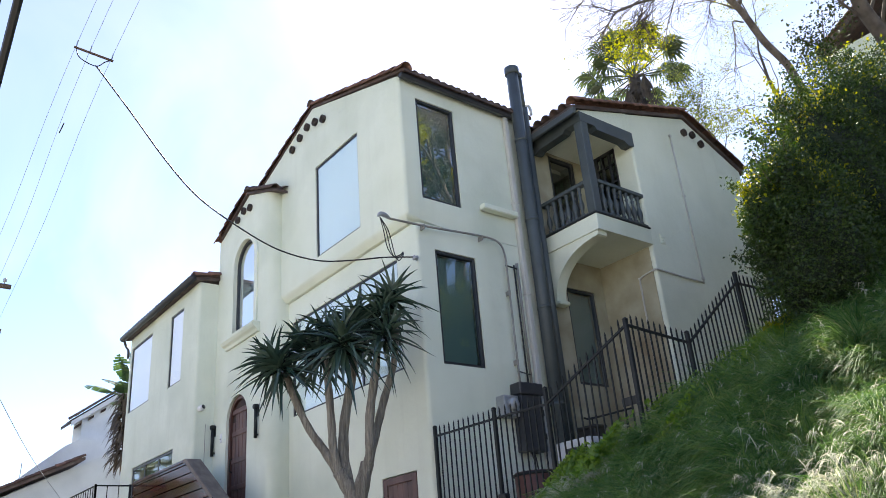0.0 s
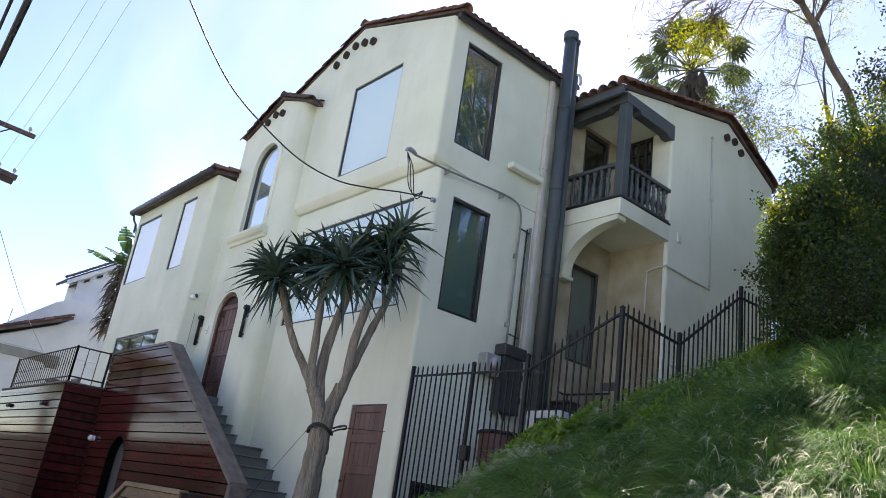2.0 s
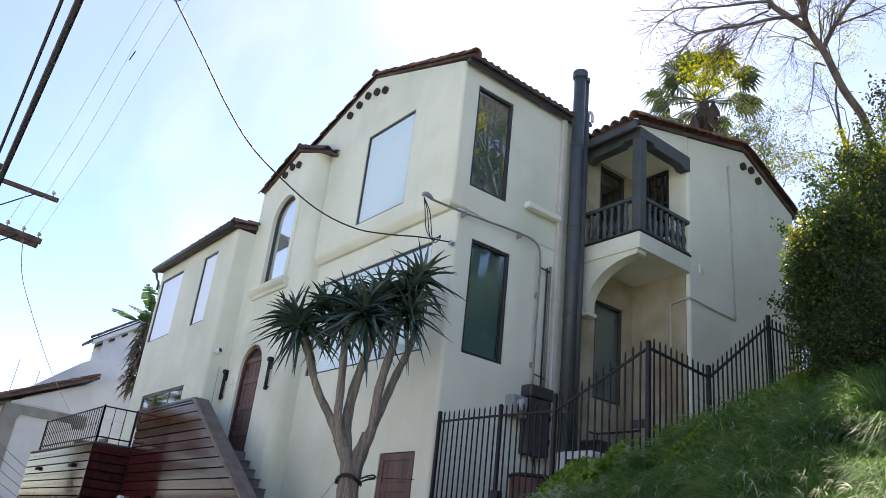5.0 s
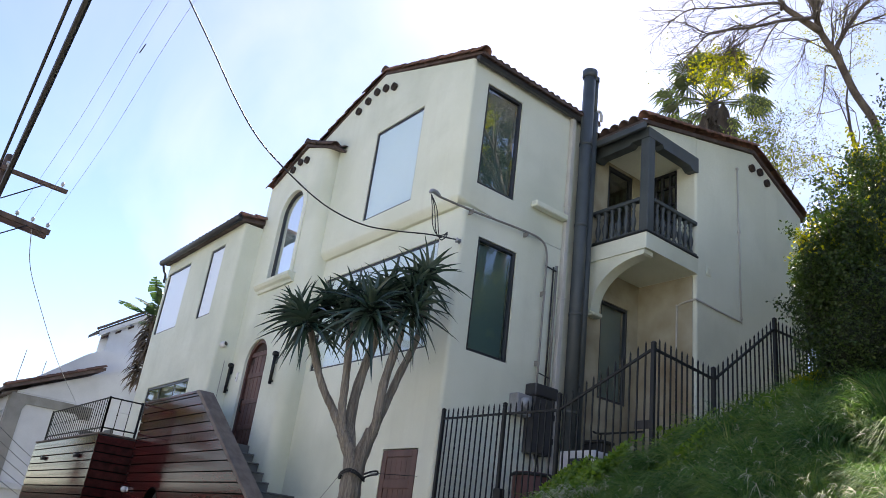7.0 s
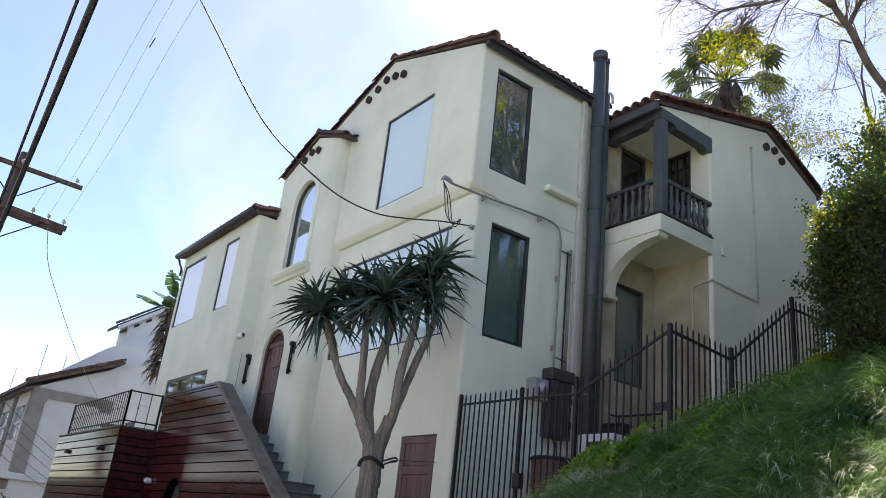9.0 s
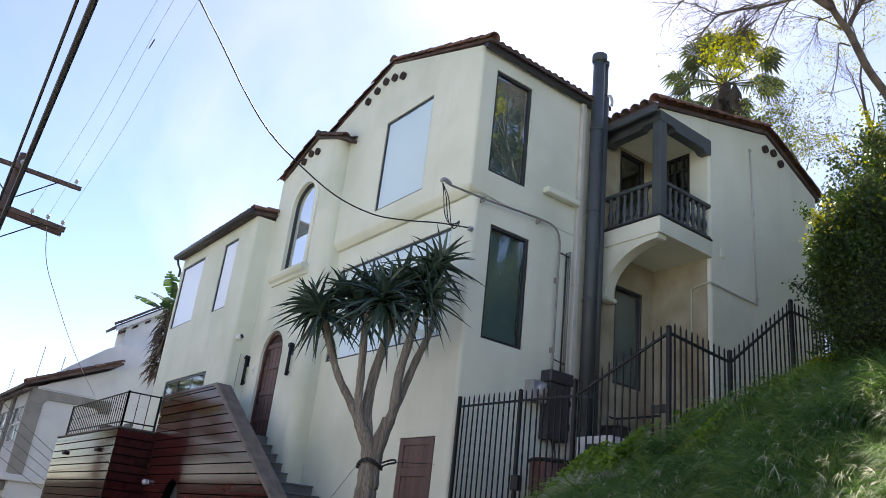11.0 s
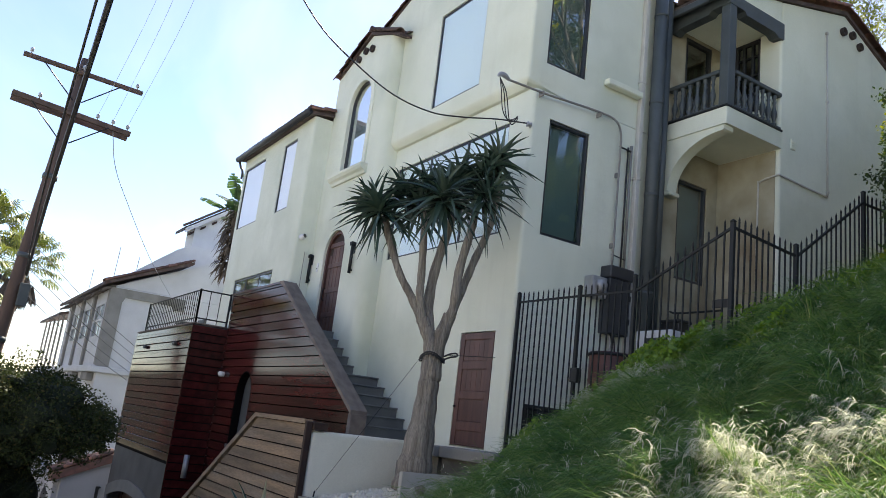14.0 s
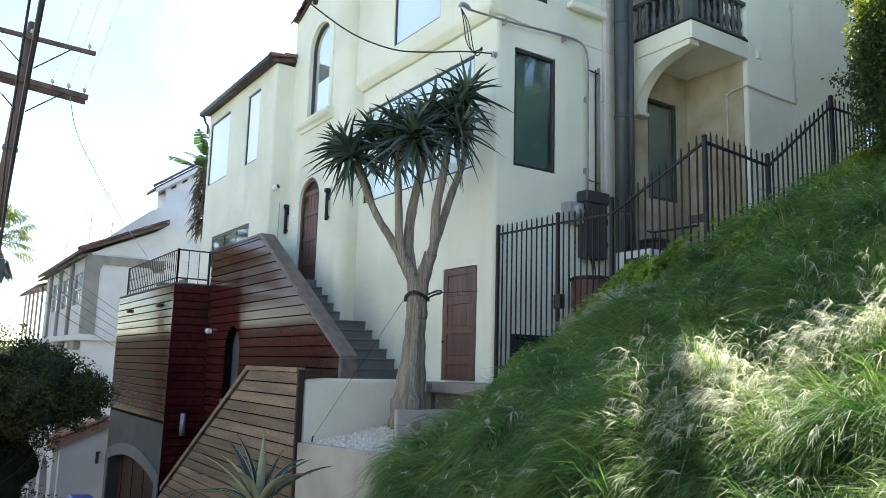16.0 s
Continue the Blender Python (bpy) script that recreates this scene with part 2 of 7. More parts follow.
SOIL = surf("soil", (0.07, 0.06, 0.035), (0.045, 0.05, 0.022), 0.95, 1.5, 30, 0.5)
# unseen street and pavement are kept pale for their bounce light
ASPHALT = surf("street_concrete", (0.45, 0.42, 0.37), (0.38, 0.355, 0.315), 0.9, 0.7, 120, 0.4)
BOUNCE_CUT = surf("dark_road_filler", (0.055, 0.055, 0.055), (0.045, 0.044, 0.043), 0.9, 0.7, 120, 0.4)
BARK_GREY = surf("pale_bark", (0.32, 0.285, 0.235), (0.19, 0.165, 0.135), 0.85, 5, 24, 1.0, stretch=(3.2, 3.2, 0.16), c3=(0.12, 0.10, 0.08), bump_size=0.04, grain=0.34)
BARK_DARK = surf("dark_bark", (0.13, 0.105, 0.085), (0.075, 0.06, 0.05), 0.9, 5, 40, 0.5)
BARK_PALE = surf("pale_grey_bark", (0.21, 0.175, 0.15), (0.11, 0.09, 0.08), 0.85, 4, 30, 0.5, grain=0.2)
POLE_WOOD = surf("creosoted_pole", (0.13, 0.085, 0.065), (0.08, 0.055, 0.045), 0.85, 2, 30, 0.4, stretch=(3, 3, 0.25))
ALOE_LEAF = leafy("aloe_leaf", (0.028, 0.058, 0.040), (0.095, 0.135, 0.098), 0.05, 0.20, None, 0.0, 0.0, 0.7)
AGAVE_LEAF = leafy("agave_leaf", (0.040, 0.070, 0.055), (0.075, 0.115, 0.088), 0.12, 0.6, None, 0.0, 0.0, 0.12)
AGAVE_EDGE = leafy("agave_edge", (0.32, 0.34, 0.23), (0.40, 0.40, 0.28), 0.12, 0.5)
GRASS = leafy("long_grass", (0.036, 0.098, 0.026), (0.15, 0.255, 0.072), 0.34, 0.6, (0.28, 0.30, 0.14), 2.2, 0.014, 0.22)
SEED_HEAD = leafy("seed_heads", (0.36, 0.36, 0.27), (0.56, 0.55, 0.44), 0.5, 0.6)
WEED = leafy("weed_leaf", (0.075, 0.155, 0.024), (0.21, 0.30, 0.05), 0.45, 0.45)
IVY = leafy("hedge_leaf", (0.016, 0.036, 0.007), (0.056, 0.092, 0.015), 0.28, 0.4)
BUSH = leafy("bush_leaf", (0.024, 0.038, 0.013), (0.047, 0.057, 0.019), 0.18, 0.6, (0.08, 0.068, 0.026), 0.0, 0.0, 0.2)
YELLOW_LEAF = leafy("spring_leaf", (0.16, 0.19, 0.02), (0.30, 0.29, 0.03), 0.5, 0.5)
SPRING_GREEN = leafy("pale_spring_leaf", (0.15, 0.18, 0.05), (0.30, 0.30, 0.10), 0.62, 0.5)
BANANA_LEAF = leafy("paddle_leaf", (0.025, 0.055, 0.022), (0.07, 0.11, 0.038), 0.30, 0.32)
# lit copy of the palm leaf: sunlight put into the street palms' colour
PALM_LIT = leafy("sunlit_palm_leaf", (0.06, 0.085, 0.028), (0.19, 0.20, 0.055), 0.4, 0.45)
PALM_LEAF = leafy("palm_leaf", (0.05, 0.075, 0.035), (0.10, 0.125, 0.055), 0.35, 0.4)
DEAD_FROND = leafy("dead_frond", (0.055, 0.042, 0.032), (0.13, 0.10, 0.075), 0.12, 0.7)
PANE_SKY = glazing("coated_pane", 0.10, (0.93, 0.98, 0.97))
PANE_ARCH = glazing("reflecting_pane", 0.55, (0.90, 0.96, 0.95))
PANE_SIDE = glazing("tinted_mirror_pane", 0.34, (0.80, 0.95, 0.91))
PANE_WHITE = glazing("bright_pane", 0.0, (0.97, 0.98, 1.0))
PANE_DARK = glazing("tinted_pane", 0.14, (0.86, 0.95, 0.93))
BLIND_WHITE = surf("white_blind", (0.92, 0.92, 0.92), (0.89, 0.89, 0.89), 0.9, 0.6, 60, 0)
BLIND = surf("roller_blind", (0.84, 0.88, 0.87), (0.78, 0.83, 0.82), 0.9, 0.6, 60, 0.05)
BLIND_GREEN = surf("grey_green_blind", (0.18, 0.25, 0.235), (0.145, 0.205, 0.19), 0.9, 0.6, 60, 0.05)
INTERIOR = surf("dim_interior", (0.25, 0.24, 0.22), (0.2, 0.19, 0.18), 0.9, 1, 30, 0)
LAMP_WHITE = surf("white_plastic", (0.8, 0.8, 0.8), (0.75, 0.75, 0.75), 0.35, 3, 60, 0)
BLACK_PLASTIC = surf("black_plastic", (0.02, 0.02, 0.02), (0.03, 0.03, 0.03), 0.5, 3, 60, 0)
RUSTY = surf("brown_enamel", (0.12, 0.045, 0.035), (0.08, 0.035, 0.03), 0.5, 3, 60, 0.1)
BLUE_PLASTIC = surf("blue_plastic", (0.02, 0.06, 0.30), (0.015, 0.045, 0.24), 0.45, 3, 60, 0.05)
RUBBER = surf("black_cable", (0.015, 0.015, 0.016), (0.02, 0.02, 0.02), 0.6, 3, 60, 0)

# ---- builders ----
ORIGIN = {}


def thing(name, at, label, category, group="", kind=""):
    ob = new(name)
    ob.location = at
    ob.empty_display_size = 0.1
    ORIGIN[ob] = Vector(at)
    return tagged(ob, label, category, group, kind)


def part(name, bm, material, parent=None, label="", smooth=False, **tags):
    """Links a bmesh (in world metres) or a mesh as one object, under parent where given."""
    if isinstance(bm, bmesh.types.BMesh):
        if len(bm.faces):
            bmesh.ops.recalc_face_normals(bm, faces=bm.faces[:])
        me = bpy.data.meshes.new(name)
        bm.to_mesh(me)
        bm.free()
    else:
        me = bm
    if smooth:
        me.polygons.foreach_set("use_smooth", [True] * len(me.polygons))
    if not me.materials:
        for m in material if isinstance(material, (list, tuple)) else [material]:
            me.materials.append(m)
    ob = new(name, me)
    if parent is not None:
        ob.parent = parent
        me.transform(Matrix.Translation(-ORIGIN[parent]))
        ORIGIN[ob] = ORIGIN[parent]
    else:
        ORIGIN[ob] = Vector((0, 0, 0))
    return tagged(ob, label, **tags)


def piece(name, me, parent, m):
    """One more object on a shared mesh, at the world pose m, under parent."""
    ob = new(name, me)
    ob.parent = parent
    ob.matrix_basis = Matrix.Translation(-ORIGIN[parent]) @ m
    ORIGIN[ob] = Vector((0, 0, 0))
    return ob


def box(bm, a, b, bevel=0.0, seg=1):
    x0, y0, z0 = (min(p, q) for p, q in zip(a, b))
    x1, y1, z1 = (max(p, q) for p, q in zip(a, b))
    v = [bm.verts.new(p) for p in ((x0, y0, z0), (x1, y0, z0), (x1, y1, z0), (x0, y1, z0), (x0, y0, z1), (x1, y0, z1), (x1, y1, z1), (x0, y1, z1))]
    f = [bm.faces.new([v[i] for i in q]) for q in ((3, 2, 1, 0), (4, 5, 6, 7), (0, 1, 5, 4), (1, 2, 6, 5), (2, 3, 7, 6), (3, 0, 4, 7))]
    if bevel:
        es = list({e for q in f for e in q.edges})
        bmesh.ops.bevel(bm, geom=es, offset=bevel, segments=seg, affect="EDGES", profile=0.5)
    return bm


def bx(a, b, bevel=0.0, seg=1):
    return box(bmesh.new(), a, b, bevel, seg)


def prism(bm, poly, axis, lo, hi):
    """A polygon of the two other axes (in x, y, z order), pushed from lo to hi along axis."""
    i = "xyz".index(axis)

    def put(p, w):
        q = list(p)
        q.insert(i, w)
        return q
    a = [bm.verts.new(put(p, lo)) for p in poly]
    b = [bm.verts.new(put(p, hi)) for p in poly]
    bm.faces.new(a[::-1])
    bm.faces.new(b)
    k = len(poly)
    for j in range(k):
        bm.faces.new((a[j], a[(j + 1) % k], b[(j + 1) % k], b[j]))
    return bm


def tube(bm, pts, radii, seg=8, caps=True):
    """A round rod through points; radii is one number or one for each point."""
    pts = [Vector(p) for p in pts]
    if not isinstance(radii, (list, tuple)):
        radii = [radii] * len(pts)
    rings, side = [], None
    for i, p in enumerate(pts):
        d = (pts[min(i + 1, len(pts) - 1)] - pts[max(i - 1, 0)]).normalized()
        if side is None:
            side = d.orthogonal().normalized()
        side = (side - d * side.dot(d)).normalized()
        up = d.cross(side)
        rings.append([bm.verts.new(p + (side * math.cos(6.28318 * k / seg) + up * math.sin(6.28318 * k / seg)) * radii[i]) for k in range(seg)])
    for r, s in zip(rings, rings[1:]):
        for k in range(seg):
            bm.faces.new((r[k], r[(k + 1) % seg], s[(k + 1) % seg], s[k]))
    if caps:
        bm.faces.new(rings[0][::-1])
        bm.faces.new(rings[-1])
    return bm


def lathe(bm, prof, at, seg=10):
    """A turned body: profile of (radius, height)."""
    rings = [[bm.verts.new((at[0] + r * math.cos(6.28318 * k / seg), at[1] + r * math.sin(6.28318 * k / seg), at[2] + h)) for k in range(seg)] for r, h in prof]
    for r, s in zip(rings, rings[1:]):
        for k in range(seg):
            bm.faces.new((r[k], r[(k + 1) % seg], s[(k + 1) % seg], s[k]))
    bm.faces.new(rings[0][::-1])
    bm.faces.new(rings[-1])
    return bm


def curve(points, n=8):
    """Points of a smooth line through the given ones."""
    p = [Vector(q) for q in points]
    p = [p[0] * 2 - p[1]] + p + [p[-1] * 2 - p[-2]]
    out = []
    for i in range(1, len(p) - 2):
        for k in range(n):
            t = k / n
            out.append(0.5 * (2 * p[i] + (p[i + 1] - p[i - 1]) * t + (2 * p[i - 1] - 5 * p[i] + 4 * p[i + 1] - p[i + 2]) * t * t + (3 * p[i] - p[i - 1] - 3 * p[i + 1] + p[i + 2]) * t ** 3))
    return out + [p[-2]]


def cut(bm, *cutters):
    """bm minus the cutters, as a new mesh."""
    def ob_of(b):
        bmesh.ops.recalc_face_normals(b, faces=b.faces[:])
        me = bpy.data.meshes.new("cut")
        b.to_mesh(me)
        b.free()
        return new("cut", me)
    base, tools = ob_of(bm), [ob_of(c) for c in cutters]
    for t in tools:
        mod = base.modifiers.new("cut", "BOOLEAN")
        mod.operation, mod.object, mod.solver = "DIFFERENCE", t, "EXACT"
    bpy.context.view_layer.update()
    me = bpy.data.meshes.new_from_object(base.evaluated_get(bpy.context.evaluated_depsgraph_get()))
    for o in [base, *tools]:
        bpy.data.objects.remove(o)
    return me


def sheet(poly, axis, w):
    """A flat pane of a polygon, facing the low side of axis."""
    i = "xyz".index(axis)
    bm = bmesh.new()
    vs = []
    for q in poly:
        q = list(q)
        q.insert(i, w)
        vs.append(bm.verts.new(q))
    f = bm.faces.new(vs)
    f.normal_update()
    if f.normal[i] > 0:
        f.normal_flip()
    me = bpy.data.meshes.new("pane")
    bm.to_mesh(me)
    bm.free()
    return me


def mesh_of(verts, faces):
    me = bpy.data.meshes.new("mesh")
    me.from_pydata(verts, [], faces)
    me.update()
    return me


def grid_mesh(verts, per, quads):
    """Many alike small pieces: verts (n * per, 3) and the quads of the first piece."""
    verts = np.asarray(verts, dtype=np.float32).reshape(-1, 3)
    n, q = len(verts) // per, np.asarray(quads)
    idx = (q[None] + (np.arange(n) * per)[:, None, None]).reshape(-1)
    me = bpy.data.meshes.new("many")
    me.vertices.add(len(verts))
    me.vertices.foreach_set("co", verts.ravel())
    me.loops.add(len(idx))
    me.loops.foreach_set("vertex_index", idx.astype(np.int32))
    k = q.shape[1]
    me.polygons.add(len(idx) // k)
    me.polygons.foreach_set("loop_start", np.arange(0, len(idx), k, dtype=np.int32))
    me.update(calc_edges=True)
    me.validate()
    return me


def unit(v):
    return v / np.maximum(np.linalg.norm(v, axis=-1, keepdims=True), 1e-9)


def blades(roots, lengths, heads, widths, droop, seg=3):
    """Grass blades: each a bent tapered strip from its root, setting out along heads and drooping."""
    n = len(roots)
    side = unit(np.cross(heads, np.array([0, 0, 1.0])) + np.random.normal(0, 0.25, (n, 3)))
    rows, p, d = [], roots.copy(), unit(heads)
    for i in range(seg + 1):
        w = (widths * (1 - (i / seg) ** 1.5) + 0.0007)[:, None]
        rows += [p - side * w, p + side * w]
        p = p + d * (lengths / seg)[:, None]
        d = unit(d + np.array([0, 0, -1.0]) * (droop / seg)[:, None])
    v = np.stack(rows, 1)
    return grid_mesh(v, 2 * (seg + 1), [(2 * i, 2 * i + 1, 2 * i + 3, 2 * i + 2) for i in range(seg)])


def leaves(centres, size, spread=0.4, out=None, ratio=0.55):
    """Many small pointed leaves, each folded along its middle."""
    n = len(centres)
    d = np.random.normal(0, 1, (n, 3))
    if out is not None:
        d = d * 0.8 + out
    d = unit(d)
    s = unit(np.cross(d, np.random.normal(0, 1, (n, 3))))
    u = np.cross(d, s)
    L = (size * (1 + spread * np.random.uniform(-1, 1, n)))[:, None]
    a, b = centres - d * L * 0.5, centres + d * L * 0.5
    m = centres + u * L * 0.08
    v = np.stack([a, m - s * L * ratio * 0.5 - u * L * 0.12, b, m + s * L * ratio * 0.5 - u * L * 0.12], 1)
    return grid_mesh(v, 4, [(0, 1, 2), (0, 2, 3)])


# ---- ground ----
def hill(x, y):
    yc = np.maximum(y, -6.9)
    xc = np.clip(x, -9, 14)
    return -0.08 + 0.62 * xc - 0.55 * yc + 0.02 * np.minimum(xc, 4) ** 2 - 0.01 * xc * yc - 0.04 * yc ** 2


def street(y):
    return -1.5 - 0.11 * np.clip(np.asarray(y) + 9.66, -60, 45)


def ground_z(x, y):
    a, b = hill(x, y), street(y)
    k = 0.25
    yard = (x > 0.05) & (y > -3.93)
    a = np.where(yard, np.minimum(a, -0.05 + 0.42 * np.clip(x, 0, 9)), a)
    a = a - 0.26 * np.clip(x - 0.1, 0, 6)
    t = np.clip((y + 3.8) / 2.4, 0, 1)
    a = a - t * t * (3 - 2 * t) * (0.40 + 0.16 * np.clip((-x - 1.4) / 1.2, 0, 1)) * np.clip((0.35 - x) / 0.9, 0.35, 1)
    # low mound added so the grass on it catches the sun
    a = a + 0.30 * np.exp(-((x + 3.5) / 0.75) ** 2 - ((y + 6.3) / 0.75) ** 2)
    return np.where(y > 9, b, np.maximum(a, b) + k * np.exp(-np.abs(a - b) / k) * 0.35)


xs = np.unique(np.concatenate([np.linspace(-900, -30, 12), np.linspace(-30, -9, 12), np.linspace(-9, 4, 66), np.linspace(4, 30, 27), np.linspace(30, 900, 12)]))
ys = np.unique(np.concatenate([np.linspace(-900, -30, 12), np.linspace(-30, -11, 20), np.linspace(-11, 3, 71), np.linspace(3, 60, 40), np.linspace(60, 900, 12)]))
gx, gy = np.meshgrid(xs, ys)
gz = ground_z(gx, gy)
nx = len(xs)
gf = [(j * nx + i, j * nx + i + 1, (j + 1) * nx + i + 1, (j + 1) * nx + i) for j in range(len(ys) - 1) for i in range(nx - 1)]
part("ground", mesh_of(np.stack([gx, gy, gz], -1).reshape(-1, 3).tolist(), gf), SOIL, None, "sloping hillside soil under long grass", True, category="ground", kind="structure")
# street strip along the foot of the bank
sy = np.linspace(-40, 44, 60)
rv = [(x, float(y), float(street(y)) + 0.012 + dz) for y in sy for x, dz in ((-19.0, 0.0), (-7.9, 0.0))]
part("road", mesh_of(rv, [(2 * i, 2 * i + 1, 2 * i + 3, 2 * i + 2) for i in range(len(sy) - 1)]), ASPHALT, None, "steep pale concrete street", category="road", kind="structure")
# unseen dark strip, added to cut street bounce at the garage
dn = [y for y in sy if y > 3]
rv = [(x, float(y), float(street(y)) + 0.045) for y in dn for x in (-19.0, -4.0)]
part("road_lower", mesh_of(rv, [(2 * i, 2 * i + 1, 2 * i + 3, 2 * i + 2) for i in range(len(dn) - 1)]), BOUNCE_CUT, None, "unseen dark street strip that cuts bounce light at the garage", category="road", kind="structure")

# unseen pale sidewalk and far-side wall, added to bounce sunlight onto the house front
rv = [(x, float(y), float(street(y)) + 0.03) for y in sy for x in (-7.85, -6.1)]
part("pavement", mesh_of(rv, [(2 * i, 2 * i + 1, 2 * i + 3, 2 * i + 2) for i in range(len(sy) - 1)]), ASPHALT, None, "unseen pale pavement that bounces sunlight onto the house", category="pavement", kind="structure")
part("wall_west", bx((-23, -40, -9), (-22.5, 44, 7)), BOUNCE_TAN, None, "unseen pale wall that bounces sunlight onto the house", category="wall", kind="structure")
# unseen dark wall, added to darken the reflection in the glossy boards
part("wall_northwest", bx((-23, 44.1, -12), (-22.5, 160, 3.7)), REFLECTED_DARK, None, "unseen dark wall added for the red boards to reflect", category="wall", kind="structure")

# ---- the house ----
house = thing("house", (0, 0, -0.3), "two-storey off-white stucco house with clay tile roofs", "house")


def rounded(poly, axis, lo, hi, r=0.07):
    """A stucco block with softened upright corners."""
    bm = prism(bmesh.new(), poly, axis, lo, hi)
    es = [e for e in bm.edges if abs((e.verts[0].co - e.verts[1].co).normalized().z) > 0.98]
    bmesh.ops.bevel(bm, geom=es, offset=r, segments=5, affect="EDGES", profile=0.5)
    return bm


def arch(y0, y1, z0, z1, n=14):
    """A round-headed outline: straight sides up to the springing, then a half circle."""
    c, r = (y0 + y1) / 2, (y1 - y0) / 2
    return [(y0, z0), (y1, z0)] + [(c + r * math.cos(math.pi * k / n), z1 - r + r * math.sin(math.pi * k / n)) for k in range(n + 1)]


def smooth_by_angle(ob, limit=35):
    me = ob.data
    me.polygons.foreach_set("use_smooth", [True] * len(me.polygons))
    bm = bmesh.new()
    bm.from_mesh(me)
    for e in bm.edges:
        e.smooth = len(e.link_faces) == 2 and e.calc_face_angle() < radians(limit)
    bm.to_mesh(me)
    bm.free()


# front upper storey, overhanging 0.18 m, with its gable
upper = rounded([(0, 6.0), (6.62, 6.0), (6.62, 8.97), (3.23, 10.10), (0, 8.97)], "x", -0.18, 2.95)
es = [e for e in upper.edges if all(abs(v.co.x + 0.18) < 0.08 and abs(v.co.z - 6.0) < 0.01 for v in e.verts)]
bmesh.ops.bevel(upper, geom=es, offset=0.165, segments=7, affect="EDGES", profile=0.5)
for v in upper.verts:
    if v.co.x < 0.0 and v.co.z < 6.166:
        turn = math.asin(min(1, max(0, (6.165 - v.co.z) / 0.165)))
        u = turn / (math.pi / 2)
        past = max(0.0, v.co.x + 0.18 - 0.165 * (1 - math.cos(turn)))
        v.co.x = -0.18 + past + 0.115 * u ** 1.5
        v.co.z = 6.15 - 0.15 * u
w_upper = part("wall", cut(upper, prism(bmesh.new(), [(0.25, 6.2), (6.4, 6.2), (6.4, 8.85), (3.23, 9.85), (0.25, 8.85)], "x", 0.07, 2.7),
               bx((-0.5, 1.47, 6.46), (0.3, 3.14, 8.55)), bx((0.2, -0.4, 6.51), (1.1, 0.4, 8.62))), STUCCO, house, "smooth off-white stucco upper wall")
smooth_by_angle(w_upper)
# front lower storey
lower = rounded([(0, 0), (2.95, 0), (2.95, 6.62), (0, 6.62)], "z", -2.6, 5.99)
w_lower = part("wall", cut(lower, bx((0.25, 0.25, 0.1), (2.7, 6.4, 5.8)), bx((-0.4, 0.62, 3.52), (0.4, 4.52, 5.52)), bx((0.38, -0.4, 3.50), (1.30, 0.4, 5.54)),
               bx((-0.4, 0.42, -0.02), (0.1, 1.40, 1.86))), STUCCO, house, "smooth off-white stucco lower wall")
smooth_by_angle(w_lower)
# entrance bay with its own small gable
bay = prism(bmesh.new(), [(4.70, -1.0), (7.57, -1.0), (7.57, 8.48), (5.9, 9.10), (4.70, 8.66)], "x", -0.42, 0.0)
es = [e for e in bay.edges if all(abs(v.co.y - 4.70) < 0.001 and v.co.x < -0.4 for v in e.verts)]
bmesh.ops.bevel(bay, geom=es, offset=0.24, segments=8, affect="EDGES", profile=0.5)
w_bay = part("wall", cut(bay, prism(bmesh.new(), arch(5.50, 6.62, 5.72, 7.98), "x", -0.8, -0.20), prism(bmesh.new(), arch(5.78, 6.86, 1.86, 4.36), "x", -0.8, -0.2)), STUCCO, house, "gabled stucco entrance bay")
smooth_by_angle(w_bay)
# lower wing beyond it
wing = rounded([(-0.90, 7.57), (5.0, 7.57), (5.0, 12.75), (-0.90, 12.75)], "z", -4.6, 7.38)
w_wing = part("wall", cut(wing, bx((-0.65, 7.8, 2.6), (4.8, 12.5, 7.2)), bx((-1.3, 10.86, 5.20), (-0.5, 12.56, 7.06)), bx((-1.3, 8.56, 5.18), (-0.5, 9.44, 7.05)),
              bx((-1.3, 8.80, 2.75), (-0.5, 11.75, 3.61))), STUCCO, house, "lower stucco wing with flat eaves")
smooth_by_angle(w_wing)
# rear part: recessed bay behind the flue, and the gabled rear wing
rear = rounded([(2.95, -0.5), (5.0, -0.5), (5.0, 9.0), (2.95, 8.48)], "y", 0.0, 6.6, 0.02)
part("wall", cut(rear, bx((3.2, 0.3, 3.0), (4.6, 6.0, 5.9)), bx((3.2, 0.3, 6.15), (4.6, 6.0, 8.3)), bx((3.62, -0.4, 3.43), (4.45, 0.4, 5.38)), bx((3.66, -0.4, 6.33), (4.46, 0.4, 8.40))), STUCCO_STAINED_DIM, house, "recessed stucco wall with brown stains")
rw = rounded([(4.76, -0.5), (8.95, -0.5), (8.95, 8.74), (6.9, 9.60), (4.76, 9.02)], "y", -1.36, 6.0, 0.06)
w_rw = part("wall", cut(rw, bx((5.0, -1.1, 6.2), (8.7, 5.5, 8.5)), bx((4.4, -0.90, 6.9), (5.2, -0.30, 8.45))), STUCCO, house, "tall stucco rear wing with gable")
smooth_by_angle(w_rw)
part("wall_panel", bx((4.742, -1.28, 2.6), (4.757, -0.005, 5.965)), STUCCO_STAINED_DIM, house, "stucco stained brown below the balcony")
part("ceiling", bx((0.15, 0.15, 5.93), (2.8, 6.45, 5.99)), INTERIOR, house)


